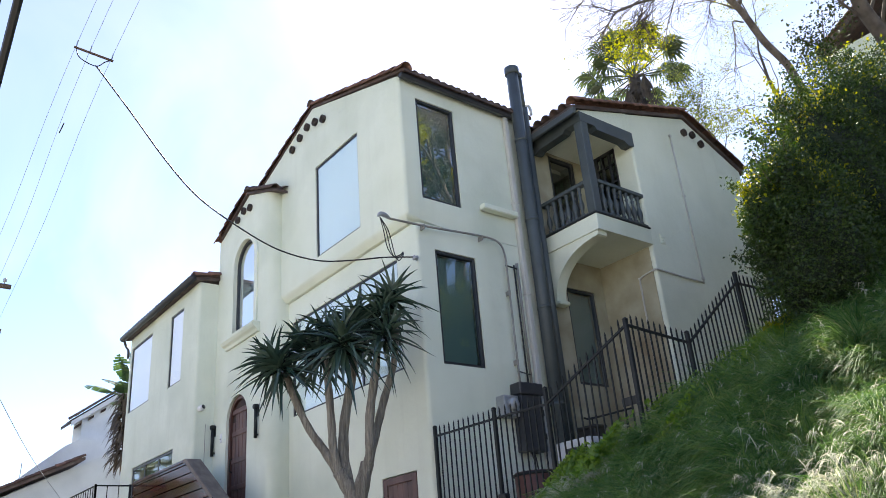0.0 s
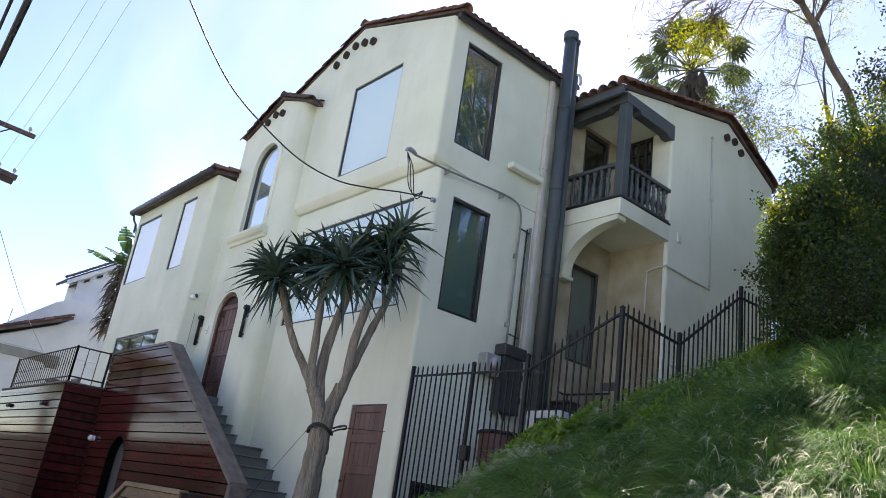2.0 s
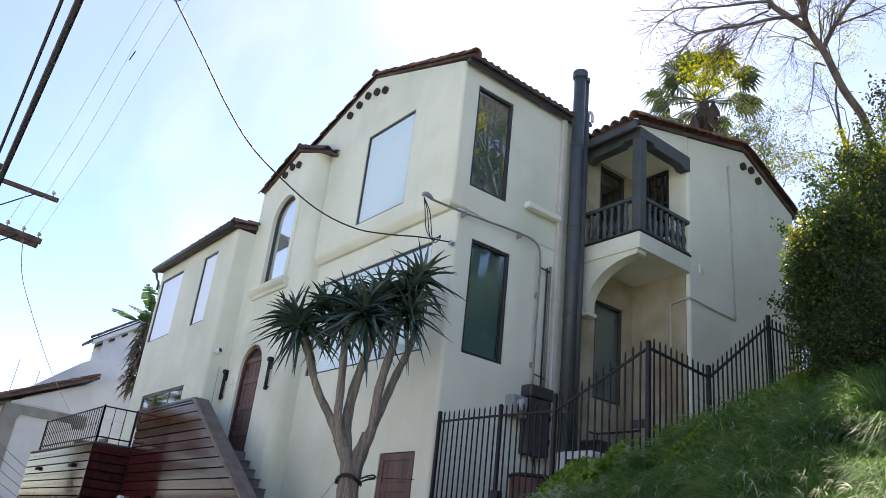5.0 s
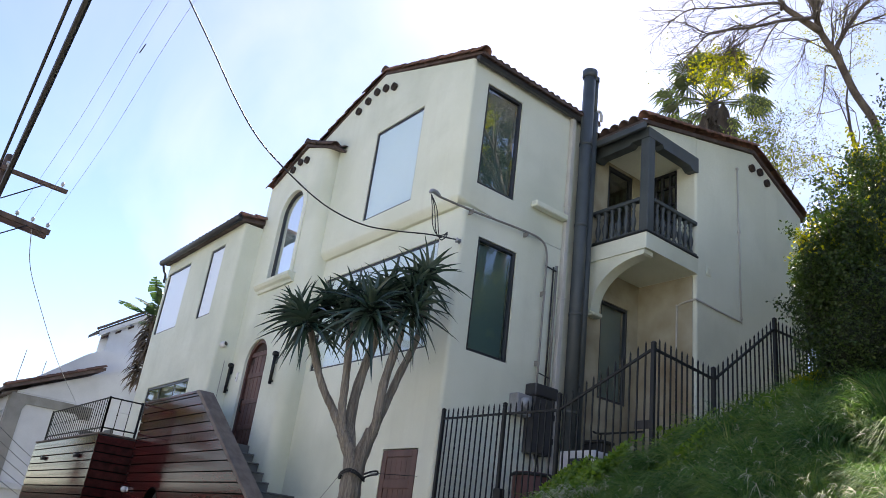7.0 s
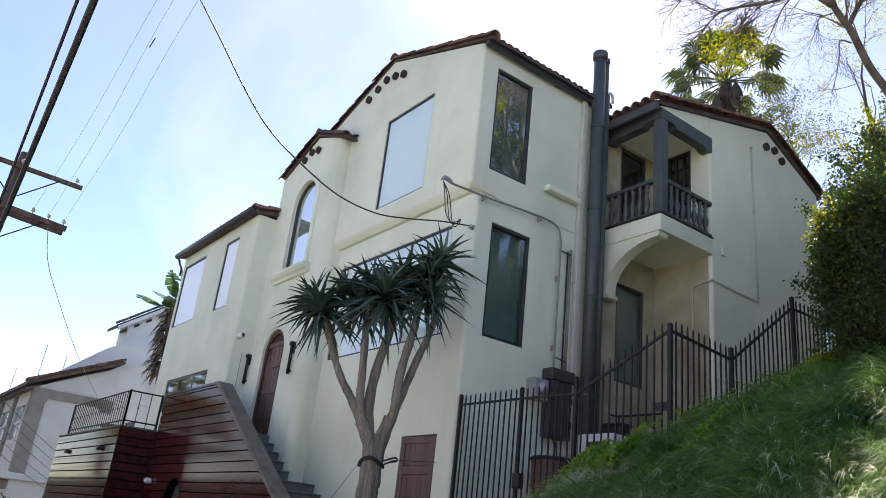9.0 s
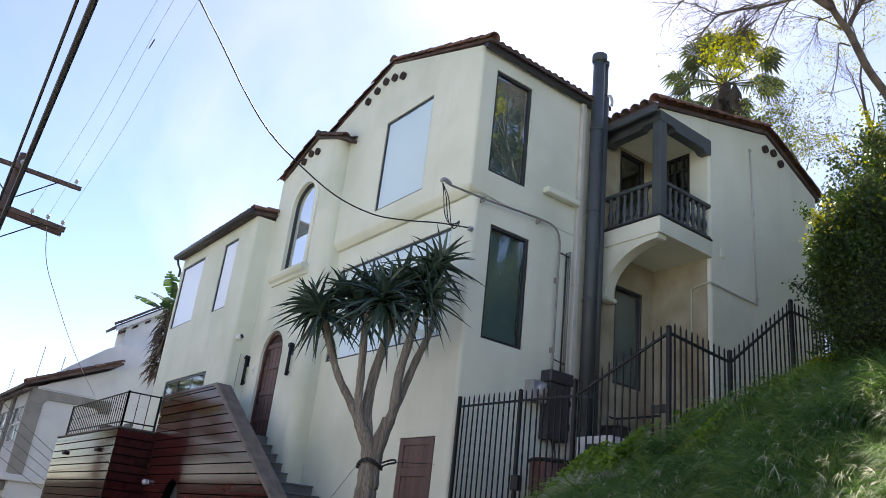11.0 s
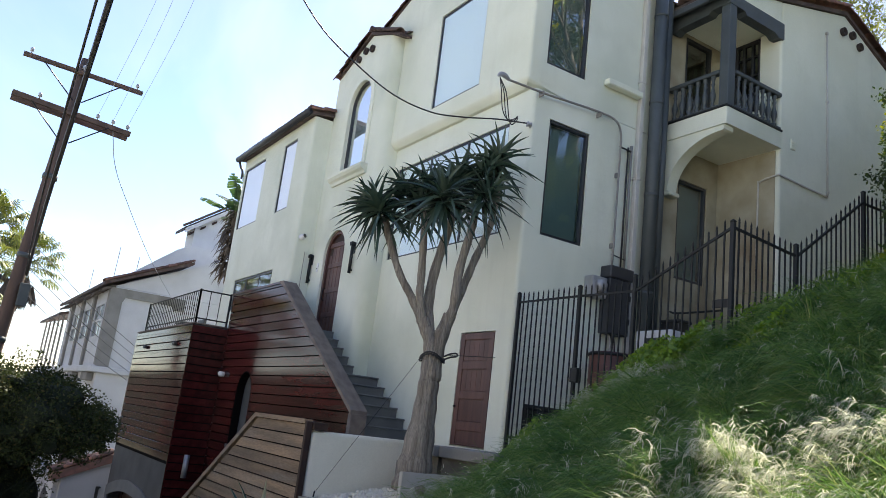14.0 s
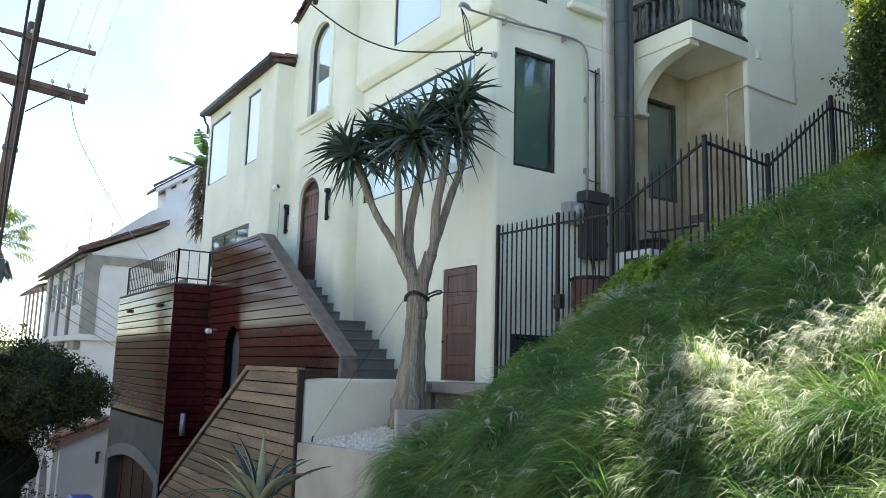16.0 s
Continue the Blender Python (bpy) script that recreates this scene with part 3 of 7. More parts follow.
# ---- clay tile roofs ----
def barrel(length, r0, r1, seg=8):
    """One half-round clay tile along +y, a little tapered, open underneath."""
    bm = bmesh.new()
    rows = []
    for y, r in ((0, r0), (length, r1)):
        rows.append([bm.verts.new((q * math.cos(math.pi * k / seg), y, q * math.sin(math.pi * k / seg))) for q in (r, r - 0.016) for k in range(seg + 1)])
    a, b = rows
    n = seg + 1
    for k in range(seg):
        bm.faces.new((a[k], a[k + 1], b[k + 1], b[k]))
        bm.faces.new((a[n + k + 1], a[n + k], b[n + k], b[n + k + 1]))
        bm.faces.new((a[k + 1], a[k], a[n + k], a[n + k + 1]))
    for k in (0, seg):
        bm.faces.new((a[k], b[k], b[n + k], a[n + k]))
    bmesh.ops.recalc_face_normals(bm, faces=bm.faces[:])
    me = bpy.data.meshes.new("roof_tile")
    bm.to_mesh(me)
    bm.free()
    for p in me.polygons:
        p.use_smooth = True
    return me


TILE_A, TILE_B, TILE_C = barrel(0.43, 0.125, 0.088), barrel(0.43, 0.118, 0.09), barrel(0.43, 0.085, 0.068)
TILE_A.materials.append(TILE_RED)
TILE_B.materials.append(TILE_DARK)
TILE_C.materials.append(TILE_DARK)
trnd = random.Random(4)


def tile_row(roof, a, b, me, step=0.36, tilt=2.2):
    """Tiles laid end to end from a up to b, each lapping the one below."""
    a, b = Vector(a), Vector(b)
    d = (b - a).normalized()
    q = d.to_track_quat("Y", "Z")
    for i in range(max(1, int((b - a).length / step))):
        p = a + d * (i * step) + Vector((0, 0, trnd.uniform(-0.008, 0.012)))
        piece("roof_tile", me, roof, Matrix.Translation(p) @ q.to_matrix().to_4x4() @ pose(0, 0, 0, tilt + trnd.uniform(-1, 1), trnd.uniform(-2, 2), trnd.uniform(-1.5, 1.5)))


# main gable: slab, rake tiles on the front edge, tile ends along the side eave
def gable_slab(c, half, z_eave, z_ridge, lo, hi, t=0.10):
    return prism(bmesh.new(), [(c - half, z_eave), (c, z_ridge), (c + half, z_eave), (c + half, z_eave + t), (c, z_ridge + t), (c - half, z_eave + t)], "x", lo, hi)


roof_main = part("roof", gable_slab(3.23, 3.46, 8.96, 10.11, -0.19, 3.05, 0.06), TILE_DARK, house, "low-pitched clay tile gable roof")
for s in (-1, 1):
    tile_row(roof_main, (-0.16, 3.23 + s * 3.5, 8.99), (-0.16, 3.23, 10.15), TILE_A)
    for i in range(1, 19):
        x = -0.10 + i * 0.172
        tile_row(roof_main, (x, 3.23 + s * 3.45, 8.955), (x, 3.23 + s * 2.4, 9.31), TILE_C)
for i in range(8):
    piece("ridge_tile", TILE_B, roof_main, pose(-0.26 + 0.4 * i, 3.23, 10.19, 0, 0, -90))
part("fascia", bx((-0.2, -0.15, 8.88), (3.0, -0.05, 8.98), 0.015), CHARCOAL, house, "dark painted eave board")
roof_bay = part("roof", gable_slab(5.9, 1.5, 8.53, 9.12, -0.48, 0.6, 0.06), TILE_DARK, house, "small clay tile gable over the entrance bay")
tile_row(roof_bay, (-0.46, 4.45, 8.60), (-0.46, 5.9, 9.19), TILE_B, 0.3)
tile_row(roof_bay, (-0.46, 7.62, 8.48), (-0.46, 5.9, 9.19), TILE_A, 0.33)
for x in (-0.2, 0.05):
    tile_row(roof_bay, (x, 4.42, 8.60), (x, 5.9, 9.19), TILE_B, 0.36)
    tile_row(roof_bay, (x, 7.62, 8.48), (x, 5.9, 9.19), TILE_B, 0.36)
piece("ridge_tile", TILE_B, roof_bay, pose(-0.52, 5.9, 9.21, 0, 0, -90))

roof_wing = part("roof", prism(bmesh.new(), [(-1.02, 7.38), (5.1, 8.3), (5.1, 8.4), (-1.02, 7.46)], "y", 7.50, 12.85), TILE_DARK, house, "clay tile lean-to roof")
for i in range(23):
    y = 7.62 + i * 0.23
    tile_row(roof_wing, (-1.08, y, 7.46), (0.1, y, 7.62), TILE_B, 0.38)
tile_row(roof_wing, (-1.08, 7.52, 7.48), (0.9, 7.52, 7.76), TILE_A, 0.38)
g = bmesh.new()
tube(g, [(-1.10, 7.5, 7.43), (-1.10, 12.9, 7.43)], 0.085, 10)
part("gutter", g, CHARCOAL, house, "dark painted eave gutter", True)
g = bmesh.new()
tube(g, curve([(-1.06, 12.85, 7.38), (-1.0, 12.86, 7.22), (-0.94, 12.80, 7.08), (-0.94, 12.78, 6.85)], 6), 0.035, 8)
part("downspout", g, CHARCOAL, house, "short dark rainwater spout", True)

roof_rear = part("roof", prism(bmesh.new(), [(3.0, 8.55), (6.9, 9.62), (9.05, 8.72), (9.05, 8.80), (6.9, 9.70), (3.0, 8.63)], "y", -1.41, 6.6), TILE_DARK, house, "clay tile roof over balcony and rear wing")
tile_row(roof_rear, (2.98, -1.40, 8.67), (6.9, -1.40, 9.75), TILE_A, 0.29, 6.5)
tile_row(roof_rear, (9.1, -1.40, 8.80), (6.9, -1.40, 9.74), TILE_A, 0.29, 5.0)
for i in range(1, 16):
    y = -1.42 + i * 0.235
    tile_row(roof_rear, (2.94, y, 8.61), (6.9, y, 9.70), TILE_B)
part("gable_fill", prism(bmesh.new(), [(3.2, 8.555), (4.755, 8.555), (4.755, 9.03), (3.2, 8.60)], "y", -1.362, -1.2), STUCCO, house, "stucco above the balcony beam")
part("fascia", bx((2.97, -1.44, 8.42), (3.05, 1.0, 8.56), 0.015), FLUE_GREY, house, "dark painted eave board")
# round clay vents under the gables
for (x, pts) in ((-0.18, ((2.73, 9.55), (3.07, 9.66), (3.43, 9.72), (3.76, 9.62), (4.12, 9.50))), (-0.42, ((5.80, 8.72), (6.14, 8.78), (6.48, 8.68)))):
    for y, z in pts:
        v = bmesh.new()
        lathe(v, [(0.085, 0), (0.09, 0.10), (0.065, 0.10), (0.06, 0.02)], (0, 0, 0), 12)
        bmesh.ops.transform(v, matrix=pose(x + 0.03, y, z, 0, -90, 0), verts=v.verts[:])
        part("gable_vent", v, VENT_DARK, house, "round clay vent pipe", True)
for x, z in ((6.81, 9.20), (7.14, 9.24), (7.42, 9.08)):
    v = bmesh.new()
    lathe(v, [(0.085, 0), (0.09, 0.10), (0.065, 0.10), (0.06, 0.02)], (0, 0, 0), 12)
    bmesh.ops.transform(v, matrix=pose(x, -1.33, z, 90, 0, 0), verts=v.verts[:])
    part("gable_vent", v, VENT_DARK, house, "round clay vent pipe", True)


# ---- windows and doors ----
def window(face, u0, u1, z0, z1, label, pane=PANE_DARK, blind=BLIND_GREEN, mullions=(), frame_w=0.0, inset=0.0, bars=()):
    """A framed window. face: ('x', plane) or ('y', plane), the wall's outer plane; u along the other axis. bars: heights of cross bars."""
    ax, w = face
    front = 0.009 if ax == "x" and w < 4 else 0.032
    frame_w, inset = frame_w or (0.042 if front < 0.02 else 0.055), inset or (0.03 if front < 0.02 else 0.055)
    w = w + inset

    def at(u, d, z):
        return (w + d, u, z) if ax == "x" else (u, w + d, z)
    win = thing("window", at((u0 + u1) / 2, 0, z0), label, "")
    win.parent = house
    win.location = Vector(at((u0 + u1) / 2, 0, z0)) - ORIGIN[house]
    f = bmesh.new()
    box(f, at(u0, -front, z0), at(u0 + frame_w, 0.05, z1), 0.006)
    box(f, at(u1 - frame_w, -front, z0), at(u1, 0.05, z1), 0.006)
    box(f, at(u0 + frame_w, -front + 0.002, z0), at(u1 - frame_w, 0.048, z0 + frame_w), 0.006)
    box(f, at(u0 + frame_w, -front + 0.002, z1 - frame_w), at(u1 - frame_w, 0.048, z1), 0.006)
    part("frame", f, FRAME_DARK, win, "slim dark metal frame")
    edges = [u0 + frame_w, *mullions, u1 - frame_w]
    for m in mullions:
        part("mullion", bx(at(m - 0.025, -front + 0.004, z0 + frame_w), at(m + 0.025, 0.046, z1 - frame_w), 0.005), FRAME_DARK, win)
    for a, b in zip(edges, edges[1:]):
        part("pane", sheet([(a, z0 + frame_w), (b, z0 + frame_w), (b, z1 - frame_w), (a, z1 - frame_w)], ax, w + 0.004), pane, win).visible_shadow = False
    for z in bars:
        part("glazing_bar", bx(at(u0 + frame_w, -front + 0.006, z - 0.015), at(u1 - frame_w, 0.03, z + 0.015)), FRAME_DARK, win)
    if blind:
        deep = 0.10 if ax == "y" else 0.02
        part("blind", bx(at(u0 + 0.045, deep, z0 + 0.045), at(u1 - 0.045, deep + 0.01, z1 - 0.045)), blind, win)
    return win


window(("x", -0.18), 1.47, 3.14, 6.46, 8.55, "large fixed window reflecting pale sky", PANE_SKY, BLIND)
window(("y", 0.0), 0.20, 1.10, 6.51, 8.62, "tall side window reflecting trees", PANE_SIDE)
window(("x", 0.0), 0.62, 4.52, 3.52, 5.52, "wide front window with pale blinds", PANE_SKY, BLIND, (1.9, 3.2))
window(("y", 0.0), 0.38, 1.30, 3.50, 5.54, "tall side window with grey-green blind", PANE_DARK)
window(("x", -0.90), 10.86, 12.56, 5.20, 7.06, "pale window with closed white blind", PANE_WHITE, BLIND_WHITE)
window(("x", -0.90), 8.56, 9.44, 5.18, 7.05, "narrow pale window with closed white blind", PANE_WHITE, BLIND_WHITE)
window(("x", -0.90), 8.80, 11.75, 2.75, 3.61, "low wide window above the deck", PANE_DARK, None, (9.8, 10.8), 0.07)
window(("y", 0.0), 3.62, 4.45, 3.43, 5.38, "tall dark window below the balcony", PANE_DARK)
window(("y", 0.0), 3.66, 4.46, 6.33, 8.40, "dark glazed balcony door", PANE_DARK, None, (), 0.09)
window(("x", 4.76), -0.90, -0.30, 6.9, 8.45, "small window with dark wooden lattice", PANE_DARK, None, (-0.7, -0.5), 0.07, 0.05, (7.3, 7.7, 8.1))

# arched window of the entrance bay
win = thing("window", (-0.3, 6.06, 5.72), "tall arched window with stucco surround", "")
win.parent = house
win.location = Vector((-0.3, 6.06, 5.72)) - ORIGIN[house]
part("frame", cut(prism(bmesh.new(), arch(5.50, 6.62, 5.72, 7.98), "x", -0.36, -0.28), prism(bmesh.new(), arch(5.56, 6.56, 5.78, 7.92), "x", -0.5, -0.1)), FRAME_DARK, win, "dark arched metal frame")
part("pane", sheet(arch(5.56, 6.56, 5.78, 7.92), "x", -0.33), PANE_ARCH, win).visible_shadow = False
part("blind", prism(bmesh.new(), arch(5.52, 6.60, 5.74, 7.95), "x", -0.25, -0.24), BLIND, win)
part("surround", cut(prism(bmesh.new(), arch(5.36, 6.76, 5.72, 8.12), "x", -0.455, -0.41), prism(bmesh.new(), arch(5.50, 6.62, 5.6, 7.98), "x", -0.6, -0.1)), STUCCO, win, "raised stucco band")
sill = bmesh.new()
prism(sill, [(-0.60, 5.72), (-0.41, 5.72), (-0.41, 5.50), (-0.47, 5.50), (-0.50, 5.56), (-0.56, 5.60), (-0.60, 5.66)], "y", 5.22, 6.95)
part("sill", sill, STUCCO, win, "moulded stucco sill")

# arched entrance door
door = thing("door", (-0.3, 6.32, 1.9), "closed arched plank entrance door of reddish wood", "")
door.parent = house
door.location = Vector((-0.3, 6.32, 1.9)) - ORIGIN[house]
part("door_frame", cut(prism(bmesh.new(), arch(5.78, 6.86, 1.86, 4.36), "x", -0.36, -0.25), prism(bmesh.new(), arch(5.86, 6.78, 1.6, 4.28), "x", -0.5, -0.1)), DOOR_WOOD, door, "arched wooden frame")
part("leaf", prism(bmesh.new(), arch(5.86, 6.78, 1.88, 4.28), "x", -0.30, -0.24), DARK_POST, door, "dark door core behind the planks")
for z in (1.90, 2.36, 2.92, 3.50, 3.98):
    part("rail", bx((-0.335, 5.90, z), (-0.295, 6.74, z + 0.11), 0.01), DOOR_WOOD, door)
for k in range(5):
    y = 5.88 + k * 0.18
    part("plank", bx((-0.314, y, 1.92), (-0.297, y + 0.160, 3.82 if k in (0, 4) else 4.08), 0.007), DOOR_WOOD, door)
g = bmesh.new()
tube(g, curve([(-0.325, 6.70, 2.75), (-0.38, 6.70, 2.8), (-0.38, 6.70, 3.0), (-0.325, 6.70, 3.05)], 4), 0.012, 6)
part("handle", g, BLACK_IRON, door, "black iron pull handle", True)

# utility door at ground level
door = thing("door", (0, 0.91, 0), "closed low brown panelled utility door", "")
door.parent = house
door.location = Vector((0, 0.91, 0)) - ORIGIN[house]
part("leaf", bx((0.02, 0.44, 0.0), (0.07, 1.38, 1.84), 0.005), DOOR_WOOD, door)
for z0, z1 in ((0.0, 0.03), (0.24, 0.38), (0.75, 0.87), (1.24, 1.37), (1.73, 1.84)):
    part("rail", bx((0.0, 0.56, z0), (0.02, 1.26, z1), 0.005), DOOR_WOOD, door)
for y0, y1 in ((0.44, 0.56), (1.26, 1.38)):
    part("stile", bx((-0.002, y0, 0.0), (0.02, y1, 1.84), 0.005), DOOR_WOOD, door)
for z0, z1, n in ((0.03, 0.24, 1), (0.38, 0.75, 1), (0.87, 1.24, 5), (1.37, 1.73, 5)):
    for k in range(n):
        w = 0.695 / n
        part("panel_board", bx((0.010, 0.5625 + k * w, z0 + 0.012), (0.019, 0.5595 + (k + 1) * w, z1 - 0.012), 0.004), DOOR_WOOD, door)
k = bmesh.new()
lathe(k, [(0.009, 0), (0.009, 0.025), (0.02, 0.032), (0.02, 0.048), (0.008, 0.055)], (0, 0, 0), 10)
bmesh.ops.transform(k, matrix=pose(0, 1.32, 0.62, 0, -90, 0), verts=k.verts[:])
part("knob", k, BLACK_IRON, door, "dark door knob", True)

# ---- balcony ----
balc = thing("balcony", (3.9, -0.7, 6.0), "corner balcony with turned balusters and curved bracket", "")
balc.parent = house
balc.location = Vector((3.9, -0.7, 6.0)) - ORIGIN[house]
part("slab", rounded([(3.16, -1.40), (4.77, -1.40), (4.77, 0.01), (3.16, 0.01)], "z", 5.98, 6.30, 0.03), STUCCO, balc, "white stucco balcony slab")
part("edge_board", bx((3.14, -1.42, 6.30), (4.76, 0.0, 6.345), 0.01), BLACK_IRON, balc)
n = 16
part("bracket", prism(bmesh.new(), [(0.0, 5.98), (0.0, 4.98), (-0.10, 4.98)] + [(-1.30 + 1.18 * math.cos(math.pi / 2 * k / n), 5.02 + 0.86 * math.sin(math.pi / 2 * k / n)) for k in range(n + 1)] + [(-1.34, 5.90), (-1.34, 5.98)], "x", 3.19, 3.44), STUCCO, balc, "quarter-arch stucco bracket")
part("corbel", bx((3.17, -0.20, 4.90), (3.46, 0.0, 4.98), 0.02), STUCCO, balc)
part("post", bx((3.20, -1.38, 6.34), (3.40, -1.18, 8.46), 0.015), FLUE_GREY, balc, "square grey-painted timber post")
part("beam", prism(bmesh.new(), [(3.18, 8.55), (4.80, 8.55), (4.80, 8.22), (4.62, 8.20), (4.5, 8.27), (3.66, 8.27), (3.60, 8.34), (3.18, 8.34)], "y", -1.39, -1.19), FLUE_GREY, balc, "grey timber beam with shaped end")
part("beam", prism(bmesh.new(), [(-1.37, 8.54), (0.0, 8.54), (0.0, 8.26), (-0.10, 8.22), (-0.2, 8.28), (-0.9, 8.30), (-0.96, 8.36), (-1.37, 8.36)], "x", 3.20, 3.40), FLUE_GREY, balc, "grey timber beam with shaped end")
part("soffit", bx((3.42, -1.17, 8.44), (4.74, -0.01, 8.50)), STUCCO, balc)
BALUSTER = [(0.045, 0), (0.045, 0.05), (0.025, 0.07), (0.03, 0.10), (0.055, 0.20), (0.058, 0.25), (0.03, 0.36), (0.024, 0.42), (0.04, 0.46), (0.024, 0.49), (0.034, 0.54), (0.045, 0.57), (0.045, 0.62)]
for a, b, count in (((3.26, -1.10), (3.26, -0.06), 6), ((3.46, -1.33), (4.70, -1.33), 7)):
    for i in range(count):
        t = (i + 0.5) / count
        v = lathe(bmesh.new(), BALUSTER, (a[0] + (b[0] - a[0]) * t, a[1] + (b[1] - a[1]) * t, 6.40), 10)
        part("baluster", v, FLUE_GREY, balc, "", True)
for z0, z1, w in ((6.36, 6.41, 0.05), (7.01, 7.09, 0.065)):
    part("handrail", bx((3.26 - w, -1.18, z0), (3.26 + w, 0.0, z1), 0.012), FLUE_GREY, balc)
    part("handrail", bx((3.40, -1.33 - w, z0), (4.76, -1.33 + w, z1), 0.012), FLUE_GREY, balc)

# ---- pipes and fittings on the side wall ----
flue = thing("flue_pipe", (2.72, -0.2, 1.6), "tall grey-painted double flue pipe against the wall", "pipe")
g = bmesh.new()
tube(g, [(2.68, -0.22, 1.4), (2.68, -0.22, 9.95)], 0.125, 14)
part("pipe", g, FLUE_GREY, flue, "", True)
for z in (2.9, 4.7, 6.5, 8.3):
    g = bmesh.new()
    tube(g, [(2.68, -0.22, z), (2.68, -0.22, z + 0.06)], 0.134, 14)
    part("collar", g, FLUE_GREY, flue, "", True)
g = bmesh.new()
lathe(g, [(0.13, 0), (0.155, 0.02), (0.155, 0.17), (0.10, 0.19), (0.10, 0.10)], (2.68, -0.22, 9.93), 14)
part("cap", g, FLUE_GREY, flue, "grey flue cap", True)
g = bmesh.new()
tube(g, [(2.92, -0.2, 1.5), (2.92, -0.2, 9.2)], 0.075, 12)
tube(g, [(2.92, -0.2, 9.2), (2.92, -0.2, 9.98)], 0.04, 12)
part("pipe", g, FLUE_GREY, flue, "", True)
g = bmesh.new()
lathe(g, [(0.045, 0), (0.058, 0.01), (0.058, 0.10), (0.02, 0.12)], (2.92, -0.2, 9.98), 12)
part("cap", g, FLUE_GREY, flue, "", True)
g = bmesh.new()
tube(g, curve([(2.92, -0.2, 9.2), (3.0, -0.24, 9.28), (3.05, -0.26, 9.18), (3.05, -0.26, 9.05)], 4), 0.03, 8)
part("vent_hook", g, WHITE_PAINT, flue, "white bent vent pipe", True)

dp = thing("downpipe", (2.5, -0.06, 1.5), "off-white rectangular downpipe on stucco wall", "pipe")
part("pipe", bx((2.40, -0.10, 1.4), (2.50, -0.005, 8.9), 0.012), PIPE_WHITE, dp)
for z in (3.0, 5.0, 6.9):
    part("strap", bx((2.385, -0.108, z), (2.515, -0.003, z + 0.03), 0.004), PIPE_WHITE, dp)
part("hopper", bx((1.53, -0.16, 6.56), (2.40, -0.004, 6.68), 0.02), STUCCO, dp, "stucco-coloured scupper box")

mast = thing("service_mast", (0.6, -0.08, 5.9), "bent steel service conduit with weatherhead and cable tails", "conduit")
g = bmesh.new()
tube(g, curve([(-0.66, -0.10, 5.86), (0.2, -0.10, 5.89), (1.4, -0.10, 5.97), (1.82, -0.10, 5.93), (1.95, -0.10, 5.7), (1.96, -0.10, 5.2), (1.95, -0.10, 3.26)], 8), 0.019, 10)
part("conduit", g, CONDUIT_GREY, mast, "", True)
g = bmesh.new()
tube(g, curve([(-0.62, -0.10, 5.86), (-0.70, -0.10, 5.90), (-0.80, -0.11, 5.90), (-0.86, -0.12, 5.84)], 4), [0.022, 0.03, 0.036, 0.039, 0.041, 0.042, 0.042, 0.041, 0.039, 0.036, 0.032, 0.026, 0.016], 10)
part("weatherhead", g, STEEL, mast, "grey metal weatherhead", True)
for z0, x in ((5.82, 0.10), (5.88, 1.42), (4.9, 1.96), (3.6, 1.95)):
    part("clamp", bx((x - 0.012, -0.126, z0 + 0.01), (x + 0.012, -0.003, z0 + 0.10), 0.005), CONDUIT_GREY, mast)
g = bmesh.new()
tube(g, [(2.19, -0.06, 3.3), (2.19, -0.06, 5.55)], 0.016, 8)
tube(g, [(1.96, -0.08, 5.50), (2.24, -0.08, 5.48)], 0.016, 8)
tube(g, [(1.95, -0.08, 3.50), (2.26, -0.08, 3.46)], 0.012, 8)
part("conduit", g, BLACK_PLASTIC, mast, "thin dark conduit", True)
g = bmesh.new()
tube(g, [(2.27, -0.06, 3.3), (2.27, -0.06, 5.6)], 0.026, 8)
part("conduit", g, CONDUIT_GREY, mast, "", True)
for a in range(3):
    g = bmesh.new()
    s = 0.05 * a
    tube(g, curve([(-0.82, -0.12, 5.83), (-0.78 + s, -0.14, 5.6), (-0.72 + s * 1.4, -0.14, 5.3 - s), (-0.60 + s, -0.13, 5.17 - s * 0.6), (-0.46 + 0.03 * a, -0.12, 5.22), (-0.38, -0.10, 5.30)], 6), 0.009, 6)
    part("cable_tail", g, RUBBER, mast, "black looping cable tail", True)
g = bmesh.new()
lathe(g, [(0.02, 0), (0.05, 0.02), (0.03, 0.05), (0.05, 0.08), (0.02, 0.1)], (0, 0, 0), 10)
bmesh.ops.transform(g, matrix=pose(-0.02, -0.02, 5.28, 0, -90, 0), verts=g.verts[:])
part("insulator", g, STEEL, mast, "", True)

meter = thing("electric_meter", (1.65, -0.1, 2.7), "grey electric meter box on stucco wall", "meter")
part("case", bx((1.42, -0.22, 2.66), (1.76, -0.004, 3.02), 0.02, 2), STEEL, meter)
g = bmesh.new()
lathe(g, [(0.11, 0), (0.11, 0.05), (0.09, 0.09), (0.04, 0.10)], (0, 0, 0), 14)
bmesh.ops.transform(g, matrix=pose(1.59, -0.22, 2.86, 90, 0, 0), verts=g.verts[:])
part("dial", g, STEEL, meter, "round glass meter", True)
panel = thing("meter_cabinet", (2.05, -0.1, 1.9), "tall dark grey meter cabinet on stucco wall", "cabinet")
part("case", bx((1.80, -0.24, 2.10), (2.30, -0.004, 3.05), 0.015), CHARCOAL, panel)
part("lid", bx((1.77, -0.27, 3.05), (2.33, -0.004, 3.26), 0.02), CHARCOAL, panel)
